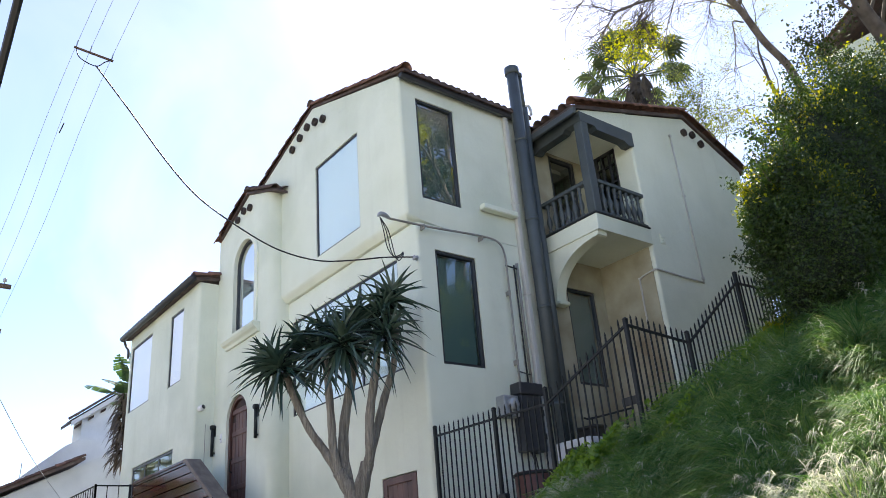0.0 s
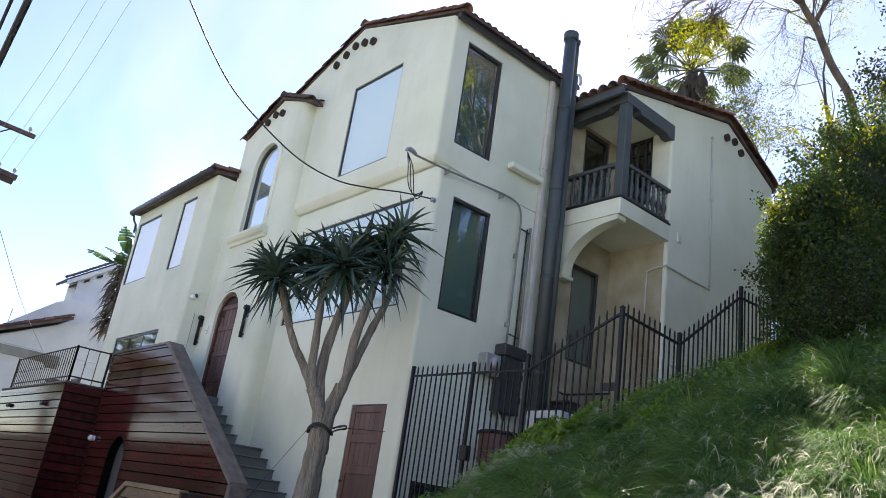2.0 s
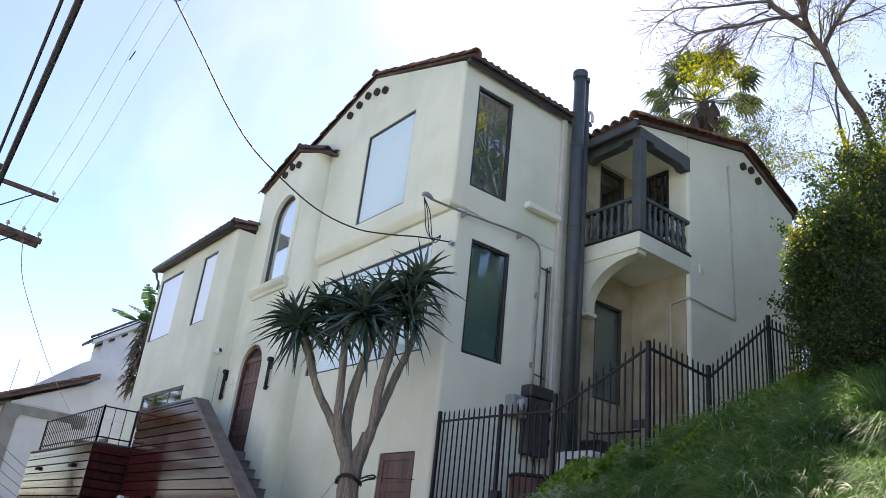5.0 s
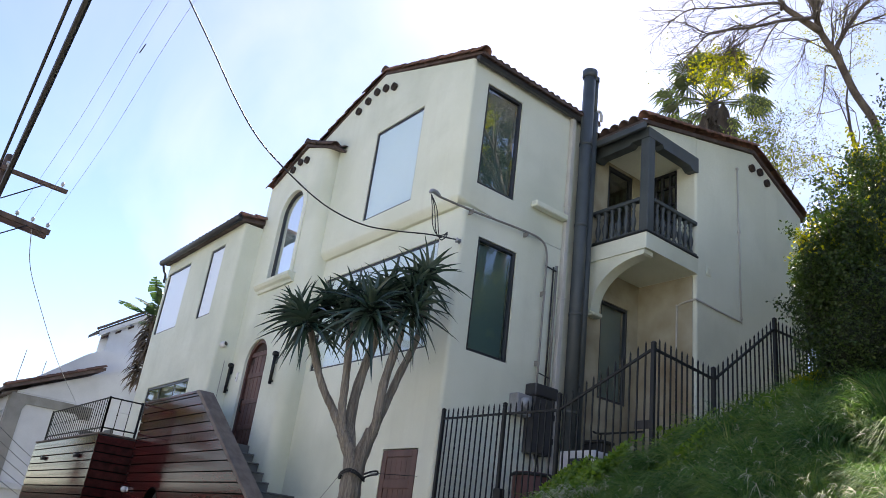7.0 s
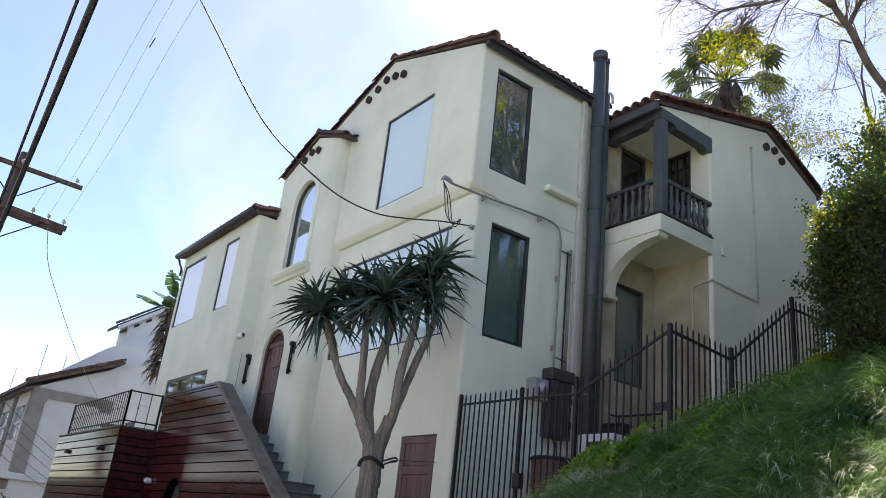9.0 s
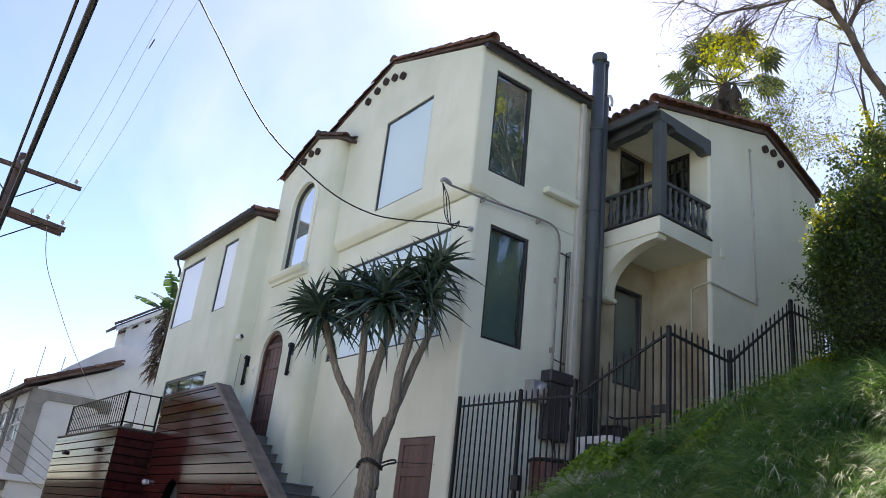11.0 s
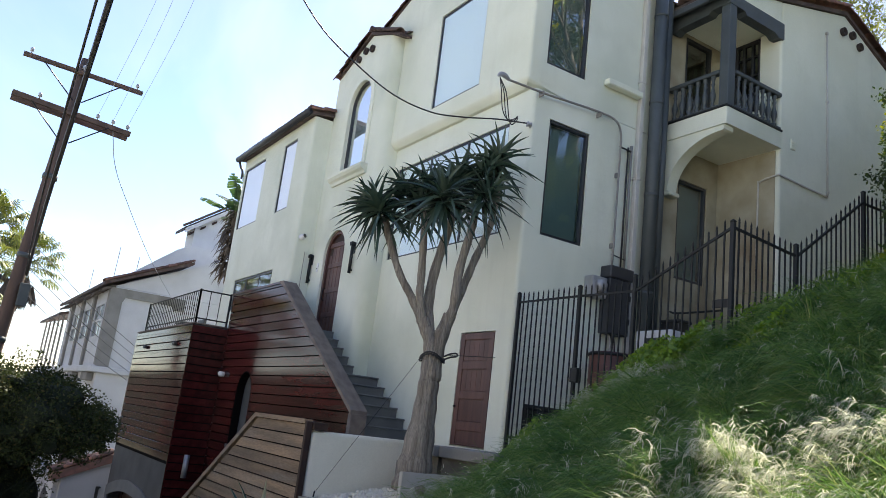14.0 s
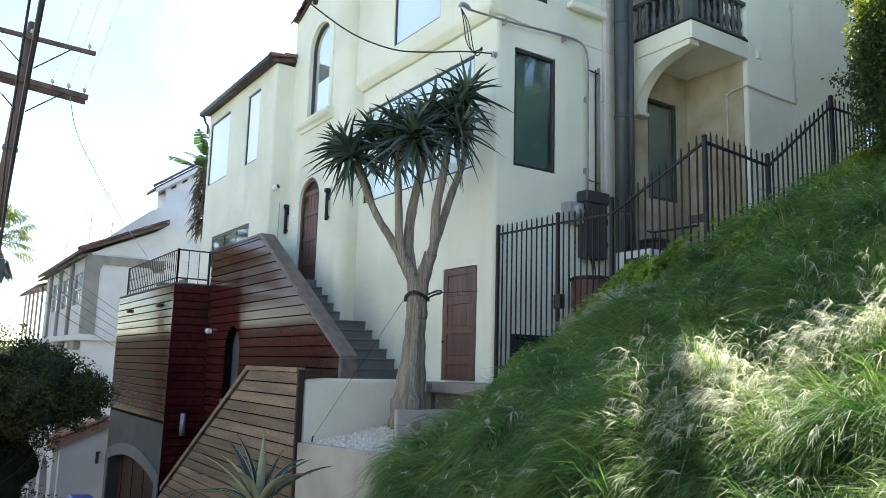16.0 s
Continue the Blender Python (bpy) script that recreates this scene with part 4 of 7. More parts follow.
for z in (2.3, 2.7):
    part("hinge", bx((2.25, -0.26, z), (2.29, -0.235, z + 0.1), 0.004), BLACK_IRON, panel)
for i in range(3):
    g = bmesh.new()
    tube(g, curve([(1.95 + 0.06 * i, -0.12, 2.10), (1.98 + 0.05 * i, -0.15, 1.9), (1.90 + 0.1 * i, -0.13, 1.7), (1.95 + 0.05 * i, -0.1, 1.4)], 5), 0.014, 6)
    part("cable", g, RUBBER if i else PIPE_WHITE, panel, "", True)

wc = thing("wall_conduit", (6.2, -1.4, 5.4), "thin painted conduit running across rear wing wall", "conduit")
g = bmesh.new()
tube(g, [(6.22, -1.385, 8.9), (6.26, -1.385, 5.42)], 0.018, 6)
part("pipe", g, PIPE_WHITE, wc, "", True)
g = bmesh.new()
tube(g, curve([(6.27, -1.385, 5.44), (5.5, -1.385, 5.44), (4.80, -1.385, 5.46), (4.72, -1.34, 5.46), (4.72, -0.98, 5.40), (4.72, -0.95, 5.2), (4.72, -0.95, 3.2)], 6), 0.018, 6)
part("pipe", g, PIPE_WHITE, wc, "", True)
for x, z in ((6.22, 8.9), (6.24, 7.4), (6.26, 5.5)):
    part("clamp", bx((x - 0.03, -1.41, z), (x + 0.03, -1.363, z + 0.05), 0.004), PIPE_WHITE, wc)
cap = thing("vent_cover", (5.14, -1.38, 6.1), "small louvred vent cover on stucco wall", "vent")
part("frame", bx((5.07, -1.39, 6.08), (5.21, -1.358, 6.28), 0.005), STUCCO, cap)
for i in range(3):
    part("slat", bx((5.085, -1.40, 6.105 + 0.055 * i), (5.195, -1.38, 6.13 + 0.055 * i), 0.003), STUCCO, cap)


# ---- wall lamps and cameras ----
def sconce(y):
    s = thing("wall_lamp", (-0.5, y, 3.2), "slim black iron wall lamp beside the door", "lamp", "lamps beside the door")
    part("back_plate", bx((-0.436, y - 0.045, 3.66), (-0.417, y + 0.045, 3.90), 0.006), BLACK_IRON, s)
    part("hood", bx((-0.535, y - 0.055, 3.82), (-0.434, y + 0.055, 3.91), 0.014), BLACK_IRON, s)
    g = bmesh.new()
    tube(g, [(-0.48, y, 3.22), (-0.48, y, 3.83)], 0.036, 12)
    part("shade", g, BLACK_IRON, s, "slim black cylinder", True)
    part("stay", bx((-0.47, y - 0.02, 3.27), (-0.418, y + 0.02, 3.31), 0.005), BLACK_IRON, s)


tc = thing("wall_cable", (-0.62, 7.56, 2.6), "thin grey cable clipped to stucco wall", "cable")
part("cable", tube(bmesh.new(), [(-0.62, 7.562, 2.55), (-0.62, 7.562, 3.95)], 0.006, 5), CONDUIT_GREY, tc)
sconce(7.47)
sconce(5.23)
bell = thing("door_bell", (-0.43, 7.1, 3.5), "small white intercom beside the door", "bell")
part("case", bx((-0.445, 7.06, 3.46), (-0.418, 7.14, 3.66), 0.008), LAMP_WHITE, bell)
part("button", bx((-0.452, 7.085, 3.52), (-0.444, 7.115, 3.55), 0.003), BLACK_PLASTIC, bell)


def security_camera(m, label):
    s = thing("security_camera", m.translation, label, "camera")
    g = bmesh.new()
    lathe(g, [(0.06, 0), (0.065, 0.02), (0.05, 0.04), (0.02, 0.05)], (0, 0, 0), 14)
    bmesh.ops.transform(g, matrix=m, verts=g.verts[:])
    part("base", g, LAMP_WHITE, s, "", True)
    g = bmesh.new()
    bmesh.ops.create_uvsphere(g, u_segments=14, v_segments=10, radius=0.07)
    bmesh.ops.transform(g, matrix=m @ Matrix.Translation((0, 0, 0.09)), verts=g.verts[:])
    part("ball", g, LAMP_WHITE, s, "white ball housing", True)
    g = bmesh.new()
    lathe(g, [(0.048, 0), (0.052, 0.012), (0.03, 0.022)], (0, 0, 0), 14)
    bmesh.ops.transform(g, matrix=m @ pose(0.03, 0.02, 0.145, -18, 25, 0), verts=g.verts[:])
    part("lens", g, BLACK_PLASTIC, s, "black lens", True)


security_camera(pose(-0.77, 7.565, 4.29, 90, 0, 0), "white ball security camera on stucco wing wall")

# ---- entrance stairs, landing and walls in front ----
stairs = thing("entrance_stairs", (-0.6, 4.0, -0.2), "straight flight of grey-painted entrance steps", "stairs")
RISE, RUN = 0.184, 0.302
for k in range(10):
    y, z = 2.64 + RUN * k, 0.139 + RISE * k
    x1 = -0.003 if y + RUN < 4.7 else -0.425
    part("step", bx((-1.16, y + 0.02, z - 0.6), (x1, y + RUN + 0.02, z - 0.035), 0.004), STEP_GREY, stairs)
    part("tread", bx((-1.158, y - 0.02, z - 0.033), (x1 - 0.002, y + RUN - 0.005, z), 0.008), STEP_GREY, stairs)
part("landing", bx((-1.158, 5.66, 1.2), (-0.425, 9.9, 1.978), 0.006), STEP_GREY, stairs)

SLOPE = [(2.37, 0.33), (6.49, 2.94)]


def slope_y(z):
    (y0, z0), (y1, z1) = SLOPE
    return y0 + (y1 - y0) * min(1, max(0, (z - z0) / (z1 - z0)))


para = thing("stair_parapet", (-1.28, 6, -2.5), "stair parapet clad in glossy dark red boards", "parapet")
arch_hole = lambda: prism(bmesh.new(), arch(7.40, 8.42, -0.70, 1.0), "x", -1.6, -1.2)
part("core", cut(prism(bmesh.new(), [(2.40, -3.0), (2.40, 0.29), (6.50, 2.90), (9.88, 2.88), (9.88, -3.4)], "x", -1.375, -1.165), arch_hole()), STUCCO, para, "off-white stucco inner face")
part("cap", prism(bmesh.new(), [(2.30, 0.285), (2.30, 0.355), (6.47, 2.985), (6.62, 2.985), (6.62, 2.925), (6.52, 2.915)], "x", -1.44, -1.12), GREY_WOOD, para, "weathered grey wooden sloping cap")
part("cap", bx((-1.44, 6.62, 2.925), (-1.12, 9.88, 2.985), 0.006), SIDING, para)
part("newel", bx((-1.43, 2.28, -0.4), (-1.13, 2.40, 0.30), 0.008), GREY_WOOD, para, "weathered grey-brown end board")
PITCH = 0.196
for i in range(32):
    z0 = -3.2 + PITCH * i
    z1 = min(z0 + PITCH - 0.024, 2.92)
    if z1 - z0 < 0.03:
        continue
    ya, yb = slope_y(z0) + 0.03, slope_y(z1) + 0.03
    bm = prism(bmesh.new(), [(ya, z0), (9.87, z0), (9.87, z1), (yb, z1)], "x", -1.418, -1.385)
    part("board", cut(bm, arch_hole()) if z1 > -0.7 and z0 < 1.0 else bm, SIDING, para)
part("backing", cut(prism(bmesh.new(), [(2.41, -3.2), (2.41, 0.28), (6.50, 2.88), (9.86, 2.87), (9.86, -3.2)], "x", -1.382, -1.3765), arch_hole()), GAP, para)
# lining is black because the niche's far side lies in shade
part("niche_lining", cut(prism(bmesh.new(), arch(7.404, 8.416, -0.696, 0.996), "x", -1.412, -1.204), prism(bmesh.new(), arch(7.43, 8.39, -0.67, 0.97), "x", -1.6, -1.2)), GAP, para, "niche lining coloured black for the shade inside")
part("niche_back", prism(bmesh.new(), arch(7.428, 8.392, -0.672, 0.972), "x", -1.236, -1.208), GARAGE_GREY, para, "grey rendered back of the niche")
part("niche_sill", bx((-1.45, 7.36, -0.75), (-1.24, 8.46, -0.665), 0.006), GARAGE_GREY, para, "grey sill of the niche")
security_camera(pose(-1.405, 9.55, 0.92, 0, -90, 0), "white ball security camera on dark red boards")

def low_arch(y0, y1, top):
    """A wide opening with a flat segmental head."""
    return [(y0, -5.6), (y1, -5.6)] + [(y1 + (y0 - y1) * k / 14, top - (y1 + (y0 - y1) * k / 14 - 13.1) ** 2 / 22) for k in range(15)]


deck = thing("garage_block", (-1.4, 13, -4), "deck-topped garage block clad in dark red boards", "garage")
core = bx((-2.26, 9.93, -5.2), (1.6, 16.25, 2.05))
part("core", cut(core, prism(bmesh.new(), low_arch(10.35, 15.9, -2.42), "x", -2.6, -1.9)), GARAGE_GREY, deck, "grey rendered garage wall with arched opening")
part("garage_door", bx((-1.98, 10.1, -5.2), (-1.92, 15.8, -1.8)), GARAGE_DOOR, deck, "brown wooden garage door")
for y in (11.4, 12.7, 14.0, 15.3):
    part("door_panel_stile", bx((-2.0, y - 0.06, -5.1), (-1.975, y + 0.06, -2.2), 0.005), GARAGE_DOOR, deck)
part("arch_band", cut(prism(bmesh.new(), low_arch(10.0, 16.2, -2.12), "x", -2.30, -2.255), prism(bmesh.new(), low_arch(10.37, 15.88, -2.44), "x", -2.6, -1.9)), ARCH_BAND, deck, "pale rendered arch band")
part("deck_top", bx((-2.29, 9.90, 2.06), (1.6, 16.28, 2.10), 0.005), GREY_WOOD, deck)
for i in range(17):
    z0 = 2.055 - PITCH * (i + 1)
    part("board", bx((-2.285, 9.93, z0), (-2.262, 16.25, z0 + PITCH - 0.024), 0.004), SIDING, deck)
for i in range(32):
    z0 = 2.055 - PITCH * (i + 1)
    part("board", bx((-2.262, 9.905, z0), (-1.405, 9.928, z0 + PITCH - 0.024), 0.004), SIDING, deck)
part("backing", bx((-2.268, 9.94, -1.35), (-2.261, 16.2, 2.03)), GAP, deck)
part("backing", bx((-2.25, 9.919, -4.3), (-1.41, 9.926, 2.03)), GAP, deck)
part("corner_board", bx((-2.292, 9.898, -4.3), (-2.262, 9.93, 2.05), 0.004), SIDING, deck)
for i, y in enumerate((11.2, 14.6)):
    l = thing("deck_light", (-2.3, y, 1.55), "small dark wedge light on red boards", "lamp", "lights on the garage block")
    part("body", bx((-2.37, y - 0.12, 1.55), (-2.287, y + 0.12, 1.63), 0.02), BLACK_PLASTIC, l)
    part("louvre", bx((-2.375, y - 0.10, 1.535), (-2.30, y + 0.10, 1.55), 0.004), BLACK_PLASTIC, l)
mb = thing("metal_tube_lamp", (-2.0, 9.88, -1.6), "cylindrical metal wall lamp on red boards", "lamp")
g = bmesh.new()
tube(g, [(-1.86, 9.83, -1.62), (-1.86, 9.83, -1.08)], 0.065, 12)
part("tube", g, STEEL, mb, "", True)
part("bracket", bx((-1.90, 9.86, -1.40), (-1.82, 9.90, -1.30), 0.005), STEEL, mb)

rail = thing("deck_railing", (-2.2, 12, 2.1), "black wrought-iron railing on deck edge", "railing")
for a, b in (((-2.22, 15.5), (-2.22, 10.0)), ((-2.22, 10.0), (-1.44, 10.0))):
    A, Bv = Vector((*a, 0)), Vector((*b, 0))
    n = int((Bv - A).length / 0.2)
    for z in (2.22, 2.93):
        g = bmesh.new()
        tube(g, [A + Vector((0, 0, z)), Bv + Vector((0, 0, z))], 0.018, 6)
        part("rail", g, BLACK_IRON, rail)
    for i in range(n + 1):
        p = A.lerp(Bv, i / n)
        r = 0.022 if i in (0, n) else 0.008
        g = bmesh.new()
        box(g, (p.x - r, p.y - r, 2.11), (p.x + r, p.y + r, 2.96 if i in (0, n) else 2.93))
        if i % 2:
            lathe(g, [(0.008, 0), (0.02, 0.02), (0.02, 0.035), (0.008, 0.055)], (p.x, p.y, 2.52), 6)
        part("post" if i in (0, n) else "picket", g, BLACK_IRON, rail)
dt = thing("patio_chair", (-1.2, 14.2, 2.1), "dark low patio chair on the deck", "chair")
part("seat", bx((-1.6, 13.9, 2.38), (-0.9, 14.6, 2.46), 0.02), CHARCOAL, dt)
part("backrest", bx((-0.95, 13.9, 2.46), (-0.88, 14.6, 2.62), 0.02), CHARCOAL, dt)
for x in (-1.55, -0.95):
    for y in (13.95, 14.55):
        part("leg", bx((x - 0.02, y - 0.02, 2.105), (x + 0.02, y + 0.02, 2.38)), CHARCOAL, dt)

gate = thing("timber_screen", (-2.4, 5, -3), "sloping weathered teak board screen beside lower steps", "screen")
SC = [(3.97, 0.08), (9.06, -2.70)]
part("cap", prism(bmesh.new(), [(1.74, 0.06), (1.74, 0.13), (3.98, 0.13), (9.1, -2.66), (9.1, -2.76), (3.93, 0.06)], "x", -2.47, -2.33), TEAK, gate, "weathered cap rail")
for i in range(22):
    z1 = 0.05 - 0.19 * i
    z0 = z1 - 0.168
    y1, y0 = (SC[0][0] + (SC[1][0] - SC[0][0]) * max(0, (SC[0][1] - z - 0.05) / (SC[0][1] - SC[1][1])) for z in (z1, z0))
    part("board", prism(bmesh.new(), [(1.76, z0), (max(1.9, y0 - 0.06), z0), (max(1.9, y1 - 0.06), z1), (1.76, z1)], "x", -2.43, -2.40), TEAK, gate)
part("backing", prism(bmesh.new(), [(1.76, 0.04), (3.9, 0.04), (8.95, -2.78), (8.95, -4.3), (1.76, -4.3)], "x", -2.395, -2.375), GAP, gate)
part("end_post", bx((-2.46, 1.665, -3.0), (-2.36, 1.735, 0.10), 0.006), DARK_POST, gate, "dark brown edge post")

ret = thing("retaining_wall", (-1.4, 1.8, -1.4), "low white rendered retaining wall", "wall")
bm = prism(bmesh.new(), [(1.68, -1.6), (1.90, -1.6), (1.90, -0.03), (1.68, -0.03)], "x", -2.34, -0.30)
bmesh.ops.bevel(bm, geom=[e for e in bm.edges if all(v.co.z > -0.1 for v in e.verts)] + [e for e in bm.edges if all(v.co.x < -2.3 and v.co.y < 1.7 for v in e.verts)], offset=0.06, segments=4, affect="EDGES", profile=0.5)
part("wall", bm, RETAIN, ret)
part("timber_end", bx((-2.36, 1.62, -0.02), (-2.12, 1.92, 0.10), 0.01), DARK_POST, ret, "dark timber end block")
land = thing("paved_landing", (-1, 2, -0.5), "concrete landing in front of utility door and steps", "landing")
part("slab", bx((-2.32, 1.905, -0.6), (-0.003, 2.66, -0.045), 0.01), CONCRETE, land)
part("slab", bx((-0.86, 0.50, -0.19), (-0.003, 1.0, -0.035), 0.01), CONCRETE, land)
part("footing", bx((-0.74, 0.54, -1.2), (-0.003, 0.98, -0.19)), STAINED, land, "stained concrete footing, darkened for the recess")
part("slab", bx((-0.80, 1.0, -1.2), (-0.003, 1.675, -0.35)), CONCRETE, land)
part("slab", bx((-0.78, -0.9, -0.19), (-0.003, 0.49, -0.03), 0.012), CONCRETE, land)
part("footing", bx((-0.70, -0.9, -1.2), (-0.003, 0.49, -0.192)), STAINED, land, "stained concrete footing, darkened for the recess")

bed = thing("concrete_planter", (-2, 0.3, -1.6), "stained concrete planter walls around a pebble bed", "planter")
part("front_wall", prism(bmesh.new(), [(-1.6, -3.0), (1.66, -3.0), (1.66, -1.0), (-1.6, -0.87)], "x", -2.42, -2.30), PLANTER, bed)
part("tree_box", bx((-1.66, 0.0, -2.0), (-0.005, 0.08, -0.42), 0.012), PLANTER, bed)
part("tree_box_side", prism(bmesh.new(), [(-1.655, 0.085), (-1.575, 0.085), (-1.22, 0.66), (-1.30, 0.66)], "z", -2.0, -0.44), PLANTER, bed)
part("fill", prism(bmesh.new(), [(-2.30, -1.06), (-0.8, -0.80), (-0.8, -2.0), (-2.30, -2.0)], "y", -1.5, 1.67), SOIL, bed)
part("soil", prism(bmesh.new(), [(-1.57, 0.085), (-0.02, 0.085), (-0.02, 0.5), (-1.32, 0.5)], "z", -1.8, -0.47), SOIL, bed)
prnd = random.Random(7)
pv, pf = [], []
base = bmesh.new()
bmesh.ops.create_icosphere(base, subdivisions=1, radius=1.0)
ico_v, ico_f = [v.co.copy() for v in base.verts], [[v.index for v in f.verts] for f in base.faces]
base.free()
for _ in range(1500):
    x, y = prnd.uniform(-2.28, -1.0), prnd.uniform(-1.2, 1.64)
    r = prnd.uniform(0.022, 0.045)
    m = pose(x, y, -1.06 + (x + 2.30) * 0.173 + r * prnd.uniform(0.2, 1.0), prnd.uniform(0, 360), prnd.uniform(0, 360), 0) @ Matrix.Diagonal((r * 1.3, r, r * 0.75, 1))
    o = len(pv)
    pv += [tuple(m @ (v * prnd.uniform(0.85, 1.12))) for v in ico_v]
    pf += [[o + i for i in f] for f in ico_f]
part("pebbles", mesh_of(pv, pf), PEBBLE, None, "bed of loose white pebbles", category="pebbles", kind="stuff")

# ---- iron fence ----
fence = thing("fence", (0, -2, 0), "black iron picket fence stepping up the slope", "fence")
LINE = [((0.0, -0.12), 2.28, 2.28), ((0.0, -1.50), 2.27, 2.27), ((0.0, -2.54), 2.25, 2.25), ((0.0, -4.02), 2.89, 2.89), ((1.23, -4.02), 2.81, 2.80), ((2.76, -4.02), 3.92, 3.90), ((4.3, -4.02), 3.95, 3.95)]
for i, (p, za, zb) in enumerate(LINE):
    gz0 = float(ground_z(np.array(p[0]), np.array(p[1]))) - 0.1
    r = 0.026
    top = za + (0.20 if i == 2 else 0.06 if i == 3 else 0.13)
    g = box(bmesh.new(), (p[0] - r, p[1] - r, gz0), (p[0] + r, p[1] + r, top), 0.006)
    lathe(g, [(0.034, 0), (0.038, 0.012), (0.024, 0.026), (0.01, 0.034)], (p[0], p[1], top), 8)
    part("post", g, BLACK_IRON, fence)
for (pa, _, za), (pb, zb, _) in zip(LINE, LINE[1:]):
    A, Bv = Vector((*pa, za)), Vector((*pb, zb))
    g = bmesh.new()
    tube(g, [A, Bv], 0.02, 4)
    part("rail", g, BLACK_IRON, fence)
    if pa == (0.0, -0.12):
        g = bmesh.new()
        tube(g, [(0, -0.12, 0.22), (0, -1.5, 0.24)], 0.02, 4)
        part("rail", g, BLACK_IRON, fence)
    n = max(2, round((Vector(pb) - Vector(pa)).length / 0.113))
    for k in range(1, n):
        q = A.lerp(Bv, k / n)
        g0 = float(ground_z(np.array(q.x), np.array(q.y))) + (0.0 if pa[0] or pa[1] < -1 else 0.12)
        r = 0.0085
        g = box(bmesh.new(), (q.x - r, q.y - r, g0), (q.x + r, q.y + r, q.z + 0.10))
        lathe(g, [(0.012, 0), (0.016, 0.015), (0.001, 0.06)], (q.x, q.y, q.z + 0.10), 4)
        part("picket", g, BLACK_IRON, fence)
part("lock_box", bx((-0.05, -1.60, 1.05), (0.05, -1.46, 1.25), 0.01), BLACK_IRON, fence, "black gate lock box")
part("latch_plate", bx((0.03, -3.98, 1.95), (0.045, -3.74, 2.05), 0.004), BLACK_PLASTIC, fence)

ac = thing("air_conditioner", (2.4, -0.9, 1.5), "white outdoor air-conditioning unit beside the wall", "air conditioner")
part("case", bx((2.2, -1.25, 1.55), (2.55, -0.50, 2.18), 0.02), WHITE_PAINT, ac)
part("grille", bx((2.17, -1.15, 1.65), (2.198, -0.72, 2.05), 0.01), CHARCOAL, ac, "dark fan grille")
for y in (-1.15, -0.6):
    part("foot", bx((2.22, y - 0.04, 1.40), (2.5, y + 0.04, 1.55)), CONCRETE, ac)
part("pad", bx((2.1, -1.35, 1.0), (2.65, -0.4, 1.42), 0.01), CONCRETE, ac)
bin_ = thing("barrel", (1.5, -0.75, 0.9), "brown round drum standing by the wall", "drum")
g = bmesh.new()
lathe(g, [(0.33, 0), (0.345, 0.03), (0.335, 0.25), (0.35, 0.28), (0.335, 0.31), (0.34, 0.70), (0.33, 0.73), (0.05, 0.76)], (1.45, -0.72, 0.95), 20)
part("body", g, RUSTY, bin_, "", True)
g = bmesh.new()
lathe(g, [(0.36, 0), (0.36, 0.04), (0.30, 0.06)], (1.45, -0.72, 1.62), 20)
part("rim", g, BLACK_IRON, bin_, "", True)
vent = thing("wall_vent", (0.75, -0.02, 0.3), "black louvred grille low on stucco wall", "vent")
part("frame", bx((0.35, -0.04, 0.30), (1.15, -0.004, 0.75), 0.01), BLACK_PLASTIC, vent)
for i in range(5):
    part("slat", bx((0.40, -0.055, 0.34 + 0.08 * i), (1.10, -0.035, 0.375 + 0.08 * i), 0.004), BLACK_IRON, vent)
hr = thing("handrail", (3.6, -0.3, 2.4), "low dark handrail along the rear wall", "handrail")
g = bmesh.new()
tube(g, curve([(3.4, -0.15, 2.75), (3.45, -0.25, 2.72), (4.1, -0.25, 2.86), (4.7, -0.25, 3.0)], 5), 0.02, 6)
part("rail", g, BLACK_IRON, hr, "", True)
for x, z in ((3.5, 2.73), (4.5, 2.95)):
    g = bmesh.new()
    tube(g, [(x, -0.25, z), (x, -0.25, z - 1.0)], 0.015, 6)
    part("post", g, BLACK_IRON, hr)
sb = thing("irrigation_box", (2.9, -0.6, 2.0), "small dark utility box by the wall", "box")
part("case", bx((2.95, -0.75, 1.75), (3.25, -0.35, 2.45), 0.015), BLACK_PLASTIC, sb)
part("lid", bx((2.93, -0.77, 2.45), (3.27, -0.33, 2.50), 0.01), BLACK_PLASTIC, sb)


